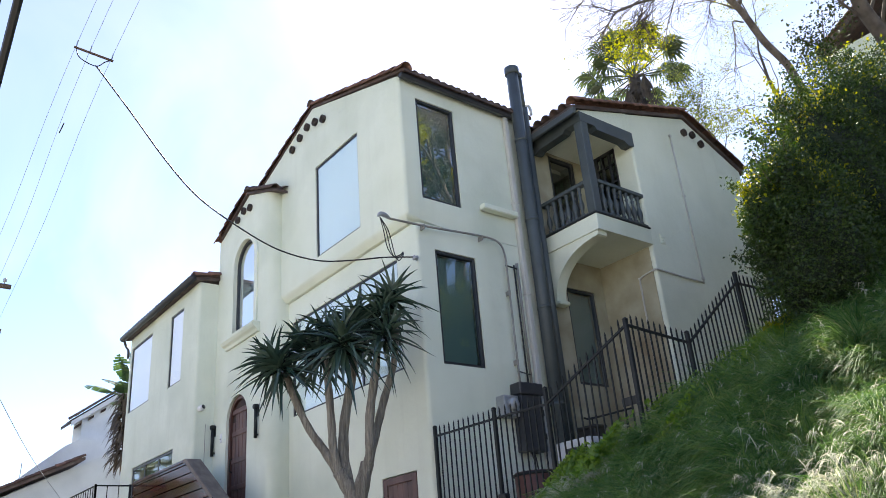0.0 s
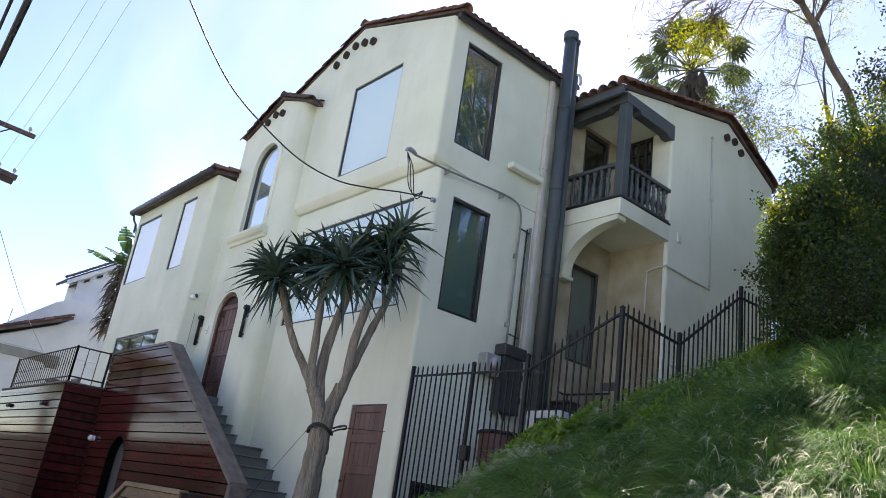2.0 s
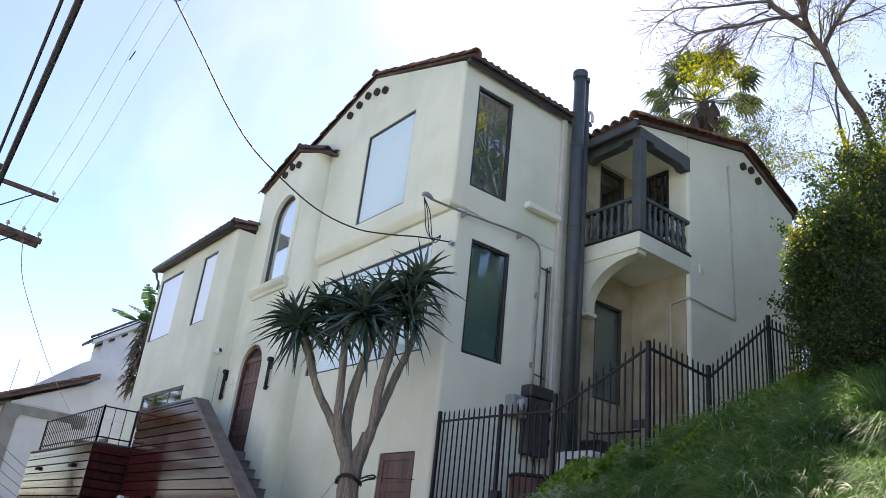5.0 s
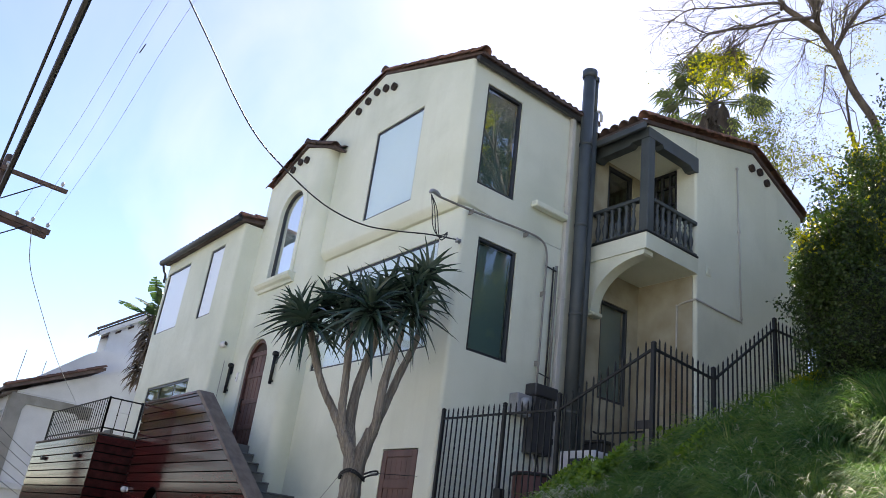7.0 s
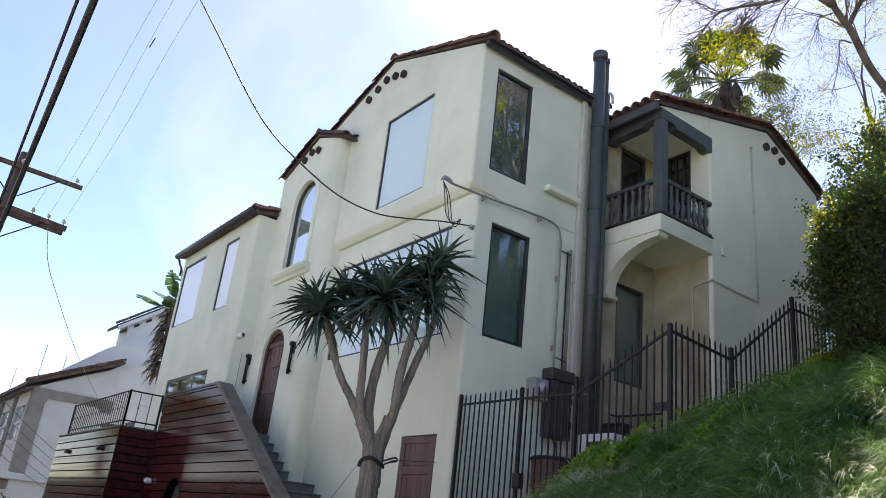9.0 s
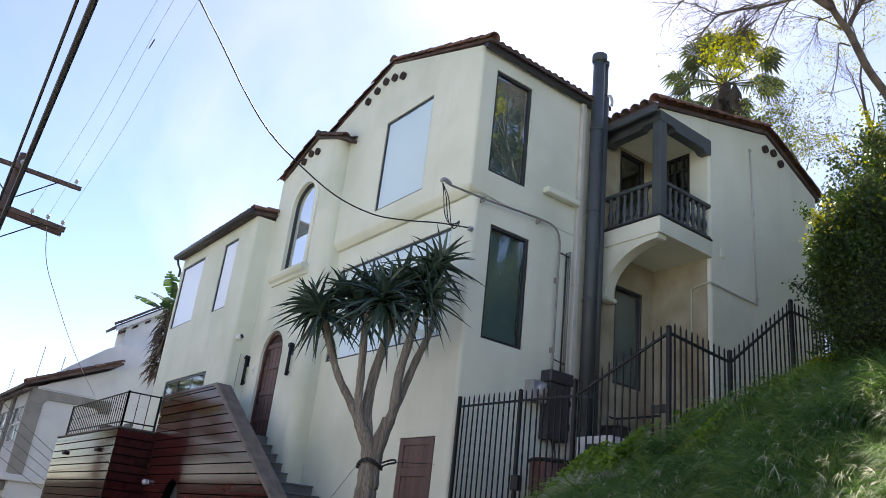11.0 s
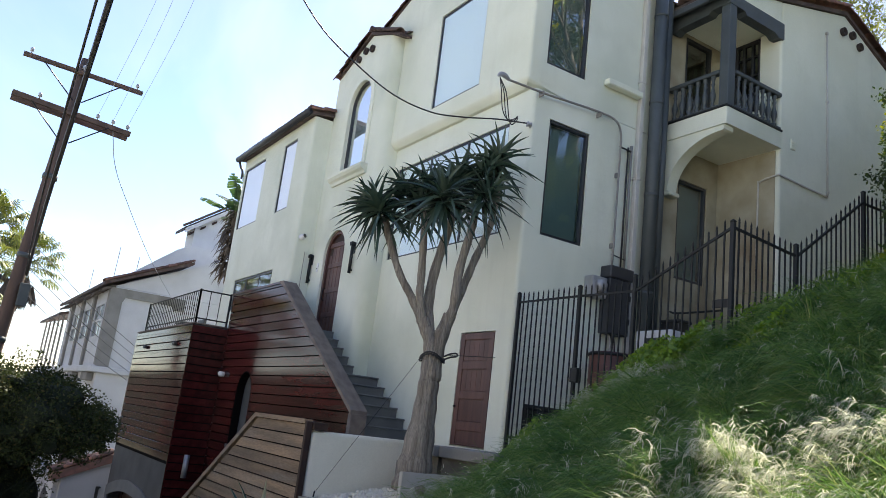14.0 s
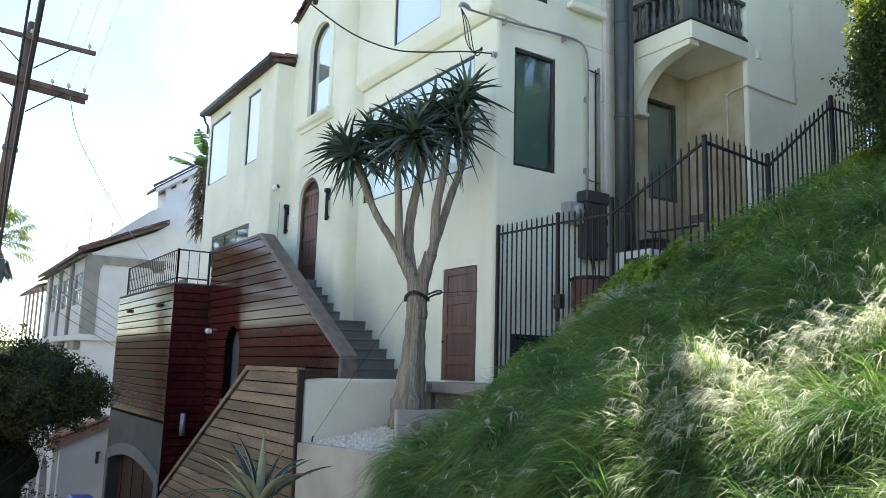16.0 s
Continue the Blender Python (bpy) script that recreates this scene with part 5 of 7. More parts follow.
# ---- tree aloe in the planter ----
aloe = thing("tree_aloe", (-1.3, 0.28, -0.45), "branching tree aloe with spiky dark green rosettes", "tree")
STEMS = [([(-1.33, 0.27, -0.7), (-1.30, 0.26, -0.2), (-1.26, 0.25, 0.5), (-1.25, 0.25, 1.0), (-1.28, 0.27, 1.45), (-1.44, 0.36, 1.80)], [0.28, 0.235, 0.165, 0.145, 0.115, 0.095], "trunk"),
         ([(-1.22, 0.22, 0.9), (-1.20, 0.21, 1.40), (-1.08, 0.15, 1.90)], [0.13, 0.12, 0.095], "trunk"),
         ([(-1.40, 0.33, 1.72), (-1.62, 0.46, 2.12), (-1.78, 0.60, 2.44), (-1.98, 0.72, 2.95), (-2.06, 0.76, 3.25)], [0.095, 0.073, 0.065, 0.060, 0.052], "limb"),
         ([(-1.43, 0.35, 1.75), (-1.52, 0.36, 2.10), (-1.54, 0.36, 2.45), (-1.57, 0.40, 3.16), (-1.62, 0.42, 3.5)], [0.082, 0.073, 0.069, 0.065, 0.052], "limb"),
         ([(-1.24, 0.27, 1.25), (-1.32, 0.40, 1.94), (-1.28, 0.42, 2.55), (-1.15, 0.36, 3.27), (-1.12, 0.34, 3.55)], [0.112, 0.095, 0.086, 0.077, 0.060], "limb"),
         ([(-1.12, 0.16, 1.75), (-1.09, 0.06, 2.0), (-1.09, 0.02, 2.56), (-0.98, -0.02, 3.24), (-0.93, -0.02, 3.6)], [0.086, 0.082, 0.077, 0.073, 0.060], "limb"),
         ([(-1.09, 0.16, 1.82), (-0.92, 0.10, 2.4), (-0.80, 0.04, 2.85), (-0.66, -0.02, 3.3), (-0.60, -0.05, 3.7), (-0.58, -0.1, 4.2)], [0.086, 0.073, 0.069, 0.060, 0.056, 0.043], "limb")]
for pts, rad, nm in STEMS:
    c = curve(pts, 6)
    rr = [rad[min(i // 6, len(rad) - 1)] * (1 - (i % 6) / 6) + rad[min(i // 6 + 1, len(rad) - 1)] * (i % 6) / 6 for i in range(len(c))]
    rr = [r * (1 + 0.06 * math.sin(i * 1.7)) for i, r in enumerate(rr)]
    g = tube(bmesh.new(), c, [r * (0.86 if nm == "limb" else 1.0) for r in rr], 14)
    part(nm, g, BARK_GREY, aloe, "smooth grey-brown bark", True)
arnd = np.random.RandomState(11)


def rosette(at, axis, count, length):
    """A head of long tapering channelled leaves that arch outwards and hang at the rim."""
    axis = Vector(axis).normalized()
    q = axis.to_track_quat("Z", "Y")
    out = []
    seg = 7
    for i in range(count):
        a = i * 2.39996 + arnd.uniform(-0.25, 0.25)
        t = (i + 0.5) / count
        el = radians(84 - 132 * t ** 0.9 + arnd.uniform(-9, 9))
        L = length * (0.66 + 0.40 * min(1, t * 2.0)) * arnd.uniform(0.82, 1.14)
        d = q @ Vector((math.cos(a) * math.cos(el), math.sin(a) * math.cos(el), math.sin(el)))
        away = (q @ Vector((math.cos(a), math.sin(a), 0))).normalized()
        p = Vector(at) - axis * (0.17 * t) + d * 0.03
        s = d.cross(axis)
        s = s.normalized() if s.length > 0.05 else away.cross(axis).normalized()
        bend, lift, sway = arnd.uniform(0.35, 1.25), arnd.uniform(-0.25, 0.5), arnd.uniform(-0.25, 0.25)
        for k in range(seg + 1):
            f = k / seg
            w = 0.041 * (1 - f ** 1.6) * (0.9 + 0.35 * math.sin(min(1, f * 2.5) * 3.1)) * (0.6 + 0.6 * length) + 0.0012
            up = s.cross(d).normalized()
            out += [p - s * w + up * w * 0.75, p - up * w * 0.2, p + s * w + up * w * 0.75]
            p = p + d * (L / seg)
            d = (d + (away * 0.45 * (1 - t) + s * sway + Vector((0, 0, -1)) * (1 - lift * f)) * (bend / seg)).normalized()
    quads = []
    for k in range(seg):
        for j in (0, 1):
            quads.append((3 * k + j, 3 * k + j + 1, 3 * k + j + 4, 3 * k + j + 3))
    return grid_mesh([tuple(v) for v in out], 3 * (seg + 1), quads)


HEADS = [((-2.24, 0.69, 3.42), (-0.45, 0.1, 0.9), 46, 0.80), ((-2.22, 1.08, 3.58), (-0.4, 0.5, 0.9), 34, 0.62), ((-1.62, 0.60, 3.66), (-0.1, -0.1, 1), 40, 0.72),
         ((-1.54, 0.01, 3.66), (-0.25, -0.5, 0.85), 48, 0.88), ((-1.42, 0.76, 4.02), (-0.1, 0.4, 1), 34, 0.66), ((-1.02, 0.43, 4.20), (0.1, 0.3, 1), 36, 0.66),
         ((-0.83, -0.02, 4.22), (0.2, -0.2, 1), 42, 0.76), ((-0.91, -0.28, 3.78), (0.3, -0.6, 0.8), 40, 0.74), ((-0.63, -0.04, 4.50), (0.35, 0.0, 1), 40, 0.74),
         ((-1.19, 0.27, 3.95), (0.0, -0.1, 1), 38, 0.72), ((-1.76, 0.86, 3.85), (-0.2, 0.3, 1), 34, 0.64)]
for at, ax, n, L in HEADS:
    part("leaf_rosette", rosette(at, ax, n, L), ALOE_LEAF, aloe, "spiky dark green leaves", True)
for z, r in ((1.22, 0.185), (1.25, 0.185)):
    ring = [(-1.24 + r * math.cos(a), 0.25 + r * math.sin(a), z + 0.05 * math.sin(a * 2)) for a in np.linspace(0, 6.28, 17)]
    part("tie_strap", tube(bmesh.new(), ring, 0.014, 5), RUBBER, aloe, "black tie strap", True)
part("tie_strap", tube(bmesh.new(), curve([(-1.12, 0.12, 1.27), (-1.02, 0.10, 1.32), (-0.92, 0.10, 1.34), (-0.91, 0.10, 1.30), (-1.02, 0.10, 1.27), (-1.12, 0.12, 1.22)], 5), 0.014, 5), RUBBER, aloe, "black tie strap", True)
guy = thing("guy_wire", (-2.2, 1.6, -0.95), "thin wire bracing the tree aloe", "wire")
part("wire", tube(bmesh.new(), [(-1.40, 0.28, 1.25), (-2.22, 1.55, -0.92)], 0.0032, 5), RUBBER, guy)
part("peg", tube(bmesh.new(), [(-2.22, 1.55, -0.90), (-2.24, 1.58, -1.15)], 0.012, 5), BLACK_IRON, guy)
guy2 = thing("guy_wire", (0, 0.3, 1.3), "thin wire from tree aloe to house wall", "wire")
part("wire", tube(bmesh.new(), [(-1.05, 0.2, 1.30), (-0.01, 0.35, 1.42)], 0.005, 5), RUBBER, guy2)

# ---- agave in front of the screen ----
agave = thing("agave", (-4.45, -2.3, -1.9), "variegated agave with cream-edged grey-green leaves", "plant")
ag_at = Vector((-4.50, -2.22, -1.22))
for i in range(30):
    a, t = i * 2.39996 + prnd.uniform(-0.25, 0.25), (i + 0.5) / 30
    el = radians(82 - 84 * t + prnd.uniform(-7, 7))
    d = Vector((math.cos(a) * math.cos(el), math.sin(a) * math.cos(el), math.sin(el)))
    L = 0.66 + 0.25 * math.sin(t * 3.1) + prnd.uniform(-0.14, 0.12)
    bend, twist = prnd.uniform(0.5, 1.7), Vector((prnd.uniform(-1, 1), prnd.uniform(-1, 1), 0)) * 0.035
    s = d.cross(Vector((0, 0, 1))).normalized()
    for nm, mt, k0 in (("leaf", AGAVE_LEAF, 0.74), ("leaf_margin", AGAVE_EDGE, 1.0)):
        p, dd = ag_at.copy(), d.copy()
        bm = bmesh.new()
        rows = []
        for k in range(9):
            f = k / 8
            w = (0.014 + 0.028 * math.sin(math.pi * min(1, 0.15 + f * 0.75)) * (1 - f ** 3)) * (1 - f ** 6) * k0 + 0.001
            up = s.cross(dd).normalized()
            off = up * (0.004 if nm == "leaf" else 0.0)
            rows.append([bm.verts.new(p - s * w + up * w * 0.5 + off), bm.verts.new(p - up * w * 0.25 + off), bm.verts.new(p + s * w + up * w * 0.5 + off)])
            p = p + dd * L / 8
            dd = (dd + twist + Vector((0, 0, -1)) * (0.08 + 0.07 * t) * bend).normalized()
        for r, q in zip(rows, rows[1:]):
            for j in (0, 1):
                bm.faces.new((r[j], r[j + 1], q[j + 1], q[j]))
        part(nm, bm, mt, agave, "", True)

# ---- utility pole and wires ----
pole = thing("utility_pole", (-6.62, 11, -3.8), "leaning brown timber utility pole with two crossarms", "pole")
axis_p = lambda z: Vector((-6.33 + (z - 0.83) * 0.0622, 11.0, z))
part("pole", tube(bmesh.new(), [axis_p(z) for z in (-4.2, 0.0, 4.0, 8.25)], [0.175, 0.165, 0.15, 0.13], 14), POLE_WOOD, pole, "", True)
ARMS = [((-7.26, 11, 7.86), (-4.45, 11, 7.77), 0.048), ((-7.29, 11, 6.83), (-4.53, 11, 6.60), 0.062)]
for a, b, h in ARMS:
    a, b = Vector(a), Vector(b)
    d = (b - a).normalized()
    u = Vector((-d.z, 0, d.x))
    for off in ((-0.19,) if h < 0.05 else (-0.20, 0.20)):
        bm = bmesh.new()
        o = Vector((0, off, 0))
        vs = [a + o + u * h * sy + Vector((0, 0.05 * sx, 0)) for sy in (-1, 1) for sx in (-1, 1)]
        ve = [v + (b - a) for v in vs]
        vs, ve = [bm.verts.new(v) for v in vs], [bm.verts.new(v) for v in ve]
        ring = (0, 1, 3, 2)
        for i in range(4):
            bm.faces.new((vs[ring[i]], vs[ring[(i + 1) % 4]], ve[ring[(i + 1) % 4]], ve[ring[i]]))
        bm.faces.new([vs[i] for i in ring])
        bm.faces.new([ve[i] for i in ring])
        part("crossarm", bm, POLE_WOOD, pole, "weathered timber crossarm")
    mid = axis_p((a.z + b.z) / 2)
    for s in (-1, 1):
        part("brace", tube(bmesh.new(), [mid + Vector((s * 0.10, -0.17, -0.75)), mid + d * s * 0.9 + Vector((0, -0.26, -0.05))], 0.016, 5), BLACK_IRON, pole)
for x, i in ((-7.1, 0), (-5.9, 0), (-4.6, 0), (-5.35, 1), (-4.98, 1), (-4.62, 1), (-6.7, 1)):
    a, b, h = ARMS[i]
    z = a[2] + (b[2] - a[2]) * (x - a[0]) / (b[0] - a[0]) + h
    part("insulator", lathe(bmesh.new(), [(0.012, 0), (0.012, 0.06), (0.05, 0.07), (0.035, 0.10), (0.05, 0.12), (0.03, 0.16)], (x, 10.8, z), 8), STEEL, pole, "", True)
part("transformer_box", bx((-6.15, 10.7, 1.85), (-5.93, 10.95, 2.40), 0.02), FLUE_GREY, pole, "small grey equipment box")
part("street_light_head", bx((-7.6, 10.8, 2.35), (-6.55, 11.05, 2.55), 0.05), FLUE_GREY, pole, "grey street light head")
for z in (5.0, 1.0, 3.0):
    part("band", tube(bmesh.new(), [axis_p(z), axis_p(z + 0.12)], 0.172, 14), FLUE_GREY, pole, "metal band", True)


def wire(name, pts, r, label, n=10, mat=RUBBER):
    w = thing(name, pts[0], label, "cable")
    part("cable", tube(bmesh.new(), curve(pts, n), r, 6), mat, w)
    return w


for dx, dz, r in ((0.0, 0.0, 0.030), (-0.11, -0.05, 0.014)):
    wire("overhead_cable", [axis_p(2.6) + Vector((0.16 + dx * 0.3, -0.2, 0)), (-6.50 + dx * 0.8, 3.5, 3.02 + dz), (-6.85 + dx, -3.75, 3.92 + dz), (-7.35 + dx, -14, 5.9), (-7.9 + dx, -26, 8.4)], r, "thick black overhead communication cable")
BAR = [Vector((-5.36, 1.64, 8.58)), Vector((-5.15, 1.63, 8.55)), Vector((-4.82, 1.59, 8.50))]
for k, (x, bpt) in enumerate(zip((-5.35, -4.98, -4.62), BAR)):
    top = bpt + Vector((0.02, 0, 0.14))
    z = 6.83 - 0.083 * (x + 7.29) + 0.22
    wire("overhead_wire", [(x, 10.8, z), Vector((x, 10.8, z)).lerp(top, 0.5) + Vector((0, 0, -0.25)), top, top + Vector((0.35, -7, 2.1)), top + Vector((0.8, -16, 5.0))], 0.0035, "thin grey overhead power wire", 8, STEEL)
bar = thing("spreader_bar", (-5.1, 1.62, 8.5), "small timber spreader bar hung between power wires", "bar")
part("bar", tube(bmesh.new(), [BAR[0] + Vector((-0.03, 0, 0)), BAR[2] + Vector((0.03, 0, 0))], 0.022, 6), POLE_WOOD, bar)
for b in BAR:
    part("clip", tube(bmesh.new(), [b, b + Vector((0.02, 0, 0.15))], 0.010, 5), STEEL, bar)
part("jumper", tube(bmesh.new(), curve([BAR[0], (-5.28, 1.66, 8.42), (-5.02, 1.71, 8.39), (-4.9, 1.65, 8.48), BAR[2]], 5), 0.009, 5), RUBBER, bar)
wire("service_drop", [(-5.02, 1.71, 8.40), (-4.45, 1.51, 7.56), (-3.90, 1.32, 6.73), (-3.42, 1.15, 6.13), (-2.83, 0.95, 5.66), (-2.24, 0.74, 5.30), (-1.65, 0.53, 5.14), (-1.13, 0.35, 5.17), (-0.58, 0.16, 5.26), (-0.10, -0.02, 5.29)], 0.013, "black twisted service cable sagging to the house", 6)
wire("overhead_wire", [(-4.95, 10.8, 6.6), (-4.61, 11.65, 5.95), (-3.9, 13.45, 5.55), (-2.08, 18.07, 4.85), (0.2, 24, 4.4)], 0.010, "thin dark service wire to the neighbouring house", 8, STEEL)
for i in range(5):
    a, b = axis_p(2.3 + 0.28 * i) + Vector((0.1, 0.15, 0)), Vector((-0.85 + 0.05 * i, 23.9, 0.7 + 0.32 * i))
    wire("overhead_wire", [a, a.lerp(b, 0.5) + Vector((0, 0, -0.12)), b], 0.009, "dark telephone wire to the neighbouring house", 10)
part("wire_marker", tube(bmesh.new(), [(-4.89, 4.78, 8.82), (-4.85, 4.66, 9.0)], 0.011, 6), RUBBER, None, "small dark splice on a wire", category="splice")

# ---- neighbouring buildings ----
nb = thing("neighbour_house", (-1, 26, -4), "white neighbouring house with grey timber trim and tile roof", "house")
bm = bx((-2.0, 24.05, -6), (3.5, 36.5, 4.35))
part("wall", cut(bm, *[bx((-2.3, y0, 2.3), (-1.85, y1, 3.8)) for y0, y1 in ((25.2, 27.4), (28.4, 30.6), (31.6, 33.8))]), WHITE_PAINT, nb)
part("gable", prism(bmesh.new(), [(-2.0, 4.36), (3.5, 4.36), (3.5, 6.9), (0.7, 5.62)], "y", 24.05, 25.0), WHITE_PAINT, nb)
part("roof", prism(bmesh.new(), [(-2.45, 4.32), (0.9, 5.82), (0.9, 5.95), (-2.45, 4.45)], "y", 23.7, 37.0), TILE_DARK, nb)
for y in np.arange(24.0, 36.9, 0.8):
    part("rafter_tail", prism(bmesh.new(), [(-2.42, 4.22), (-1.95, 4.42), (-1.95, 4.30), (-2.42, 4.12)], "y", float(y), float(y) + 0.14), GREY_WOOD, nb)
rr = part("roof_edge", bx((-2.4, 23.66, 4.40), (-2.3, 23.70, 4.44)), TILE_RED, nb)
for j in range(3):
    tile_row(rr, (-2.42, 23.75 + 0.24 * j, 4.46), (0.9, 23.75 + 0.24 * j, 5.96), TILE_A)
for y in (24.0, 27.7, 31.0, 34.2):
    part("post", bx((-2.12, y, 1.15), (-1.99, y + 0.42, 4.34), 0.01), CONCRETE, nb, "grey timber post")
part("trim_board", prism(bmesh.new(), [(-2.1, 3.75), (-1.6, 3.75), (-1.5, 3.95), (0.35, 3.95), (0.5, 3.78), (0.9, 3.78), (0.9, 4.3), (-2.1, 4.3)], "y", 23.97, 24.045), CONCRETE, nb, "grey shaped timber board")
part("trim_board", bx((-2.1, 23.98, 1.1), (-1.6, 24.04, 3.75), 0.01), CONCRETE, nb)
part("ledge", bx((-2.3, 23.9, 0.85), (3.5, 37, 1.1), 0.03), WHITE_PAINT, nb, "white ledge")
for y in (24.5, 28.5):
    part("bracket", bx((-2.28, y, 0.5), (-2.0, y + 1.4, 0.84), 0.03), CONCRETE, nb)
for y0, y1 in ((25.2, 27.4), (28.4, 30.6), (31.6, 33.8)):
    w = part("window", sheet([(y0, 2.3), (y1, 2.3), (y1, 3.8), (y0, 3.8)], "x", -1.96), PANE_DARK, nb)
    f = bmesh.new()
    for yy in (y0, (y0 + y1) / 2 - 0.04, y1 - 0.08):
        box(f, (-2.03, yy, 2.3), (-1.975, yy + 0.08, 3.8))
    for zz in (2.3, 3.0, 3.72):
        box(f, (-2.025, y0 + 0.08, zz), (-1.978, y1 - 0.08, zz + 0.08))
    part("frame", f, WHITE_PAINT, w, "white sash frame")
for k in range(10):
    part("clapboard", prism(bmesh.new(), [(-2.03, 1.13 + 0.115 * k), (-2.004, 1.13 + 0.115 * k), (-2.004, 1.24 + 0.115 * k), (-2.012, 1.24 + 0.115 * k)], "y", 24.5, 36.4), WHITE_PAINT, nb)
part("porch_floor", bx((-2.2, 36.6, 0.4), (3, 46, 1.1)), WHITE_PAINT, nb)
part("porch_roof", prism(bmesh.new(), [(-2.4, 3.85), (2, 5.3), (2, 5.5), (-2.4, 4.0)], "y", 36.9, 46), TILE_DARK, nb)
for y in (37.6, 39.6, 41.6, 43.6, 45.6):
    part("porch_post", bx((-2.10, y, 1.1), (-2.0, y + 0.1, 3.95), 0.01), CONCRETE, nb, "thin grey porch post")
tw = bmesh.new()
prism(tw, [(-1.4, 4.4), (6, 4.4), (6, 7.15), (1.15, 7.05), (0.6, 6.75), (-0.9, 5.5)], "y", 26.0, 30)
part("parapet", tw, WHITE_PAINT, nb, "white stepped parapet wall")
part("turret", prism(bmesh.new(), [(1.6, 6.5), (5.3, 6.5), (5.3, 11.05), (1.6, 8.36)], "y", 27.75, 29.2), WHITE_PAINT, nb, "white upper storey")
part("turret_fascia", prism(bmesh.new(), [(1.12, 7.92), (5.5, 11.12), (5.5, 11.32), (1.12, 8.14)], "y", 27.5, 27.62), WHITE_PAINT, nb, "white eave board")
tro = part("turret_roof", prism(bmesh.new(), [(1.08, 8.06), (5.5, 11.28), (5.5, 11.42), (1.08, 8.20)], "y", 27.63, 29.3), TILE_DARK, nb, "clay tile roof of upper storey")
tile_row(tro, (1.05, 27.6, 8.20), (5.4, 27.6, 11.38), TILE_B, 0.3)
for k in range(7):
    part("rafter_tail", prism(bmesh.new(), [(1.35 + 0.5 * k, 7.98 + 0.366 * k), (1.55 + 0.5 * k, 8.12 + 0.366 * k), (1.55 + 0.5 * k, 8.0 + 0.366 * k), (1.35 + 0.5 * k, 7.86 + 0.366 * k)], "y", 27.63, 28.0), DARK_POST, nb)
for x, y, h in ((-1.2, 30, 2.0), (-0.8, 27, 1.2), (-1.5, 35, 1.4)):
    part("antenna", tube(bmesh.new(), [(x, y, 4.6), (x + 0.05, y, 5.0 + h)], 0.018, 5), STEEL, nb, "thin roof antenna")

gw = thing("garden_wall", (-2.9, 17, -4.5), "white rendered garden wall with clay tile coping", "wall")
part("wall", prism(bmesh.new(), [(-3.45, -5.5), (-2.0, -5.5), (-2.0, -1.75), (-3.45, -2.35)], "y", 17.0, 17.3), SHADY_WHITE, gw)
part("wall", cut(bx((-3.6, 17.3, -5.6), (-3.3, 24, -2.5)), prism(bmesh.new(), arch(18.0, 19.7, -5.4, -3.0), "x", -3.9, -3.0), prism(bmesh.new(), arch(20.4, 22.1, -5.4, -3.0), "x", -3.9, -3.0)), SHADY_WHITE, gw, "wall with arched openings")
# dark sheet added behind the arches to stand for the shade inside
part("inner_wall", bx((-2.7, 17.35, -5.6), (-2.6, 23.9, -2.2)), GARAGE_DOOR, gw, "dark sheet for the shade inside the arches")
cp = part("coping", prism(bmesh.new(), [(-3.75, -2.62), (-2.0, -1.92), (-2.0, -1.66), (-3.75, -2.36)], "y", 16.85, 17.6), TILE_RED, gw, "clay tile coping")
for j in range(4):
    tile_row(cp, (-3.8, 16.95 + 0.2 * j, -2.36), (-2.0, 16.95 + 0.2 * j, -1.64), TILE_A)
wl = thing("wall_lamp", (-2.3, 16.9, -2.6), "black iron lamp on white garden wall", "lamp")
part("bracket", bx((-2.42, 16.88, -2.75), (-2.30, 17.0, -2.70), 0.01), BLACK_IRON, wl)
part("shade", tube(bmesh.new(), [(-2.40, 16.88, -3.05), (-2.40, 16.88, -2.70)], 0.05, 8), BLACK_IRON, wl)

hb = thing("hilltop_house", (20, -5, 12), "pale house with clay tile roof on the hilltop", "house")
part("wall", bx((17.4, -12, 8), (26, -1.2, 15.75)), STUCCO, hb)
hr2 = part("roof", prism(bmesh.new(), [(-1.0, 15.8), (-4.2, 17.5), (-12.2, 15.6), (-12.2, 15.4), (-4.2, 17.3), (-1.0, 15.6)], "x", 17.0, 26.5), TILE_DARK, hb)
tile_row(hr2, (17.0, -1.0, 15.8), (17.0, -4.2, 17.55), TILE_A)
tile_row(hr2, (17.0, -12.2, 15.6), (17.0, -4.2, 17.55), TILE_A)
bb = thing("hillside_building", (12.5, -2.6, 5), "small pale building behind the hedge", "house")
part("wall", bx((12.5, -4.5, 4), (16, -0.8, 9.6)), STUCCO, bb)
part("roof", bx((12.3, -4.7, 9.6), (16.2, -0.6, 9.8), 0.02), TILE_DARK, bb)


# ---- plants ----
rs = np.random.RandomState(5)


def blob_points(n, c, r, rough=0.25, shell=0.35, seed=0):
    """Points through the outer part of a lumpy ellipsoid, with their outward directions."""
    q = np.random.RandomState(seed)
    d = unit(q.normal(0, 1, (n, 3)))
    f = 1 + rough * (np.sin(d[:, 0] * 5 + seed) * np.cos(d[:, 1] * 6 + seed * 2) + 0.6 * np.sin(d[:, 2] * 9 + d[:, 0] * 7))
    k = f * (1 - shell * q.uniform(0, 1, n) ** 1.5)
    return np.array(c) + d * np.array(r) * k[:, None], d


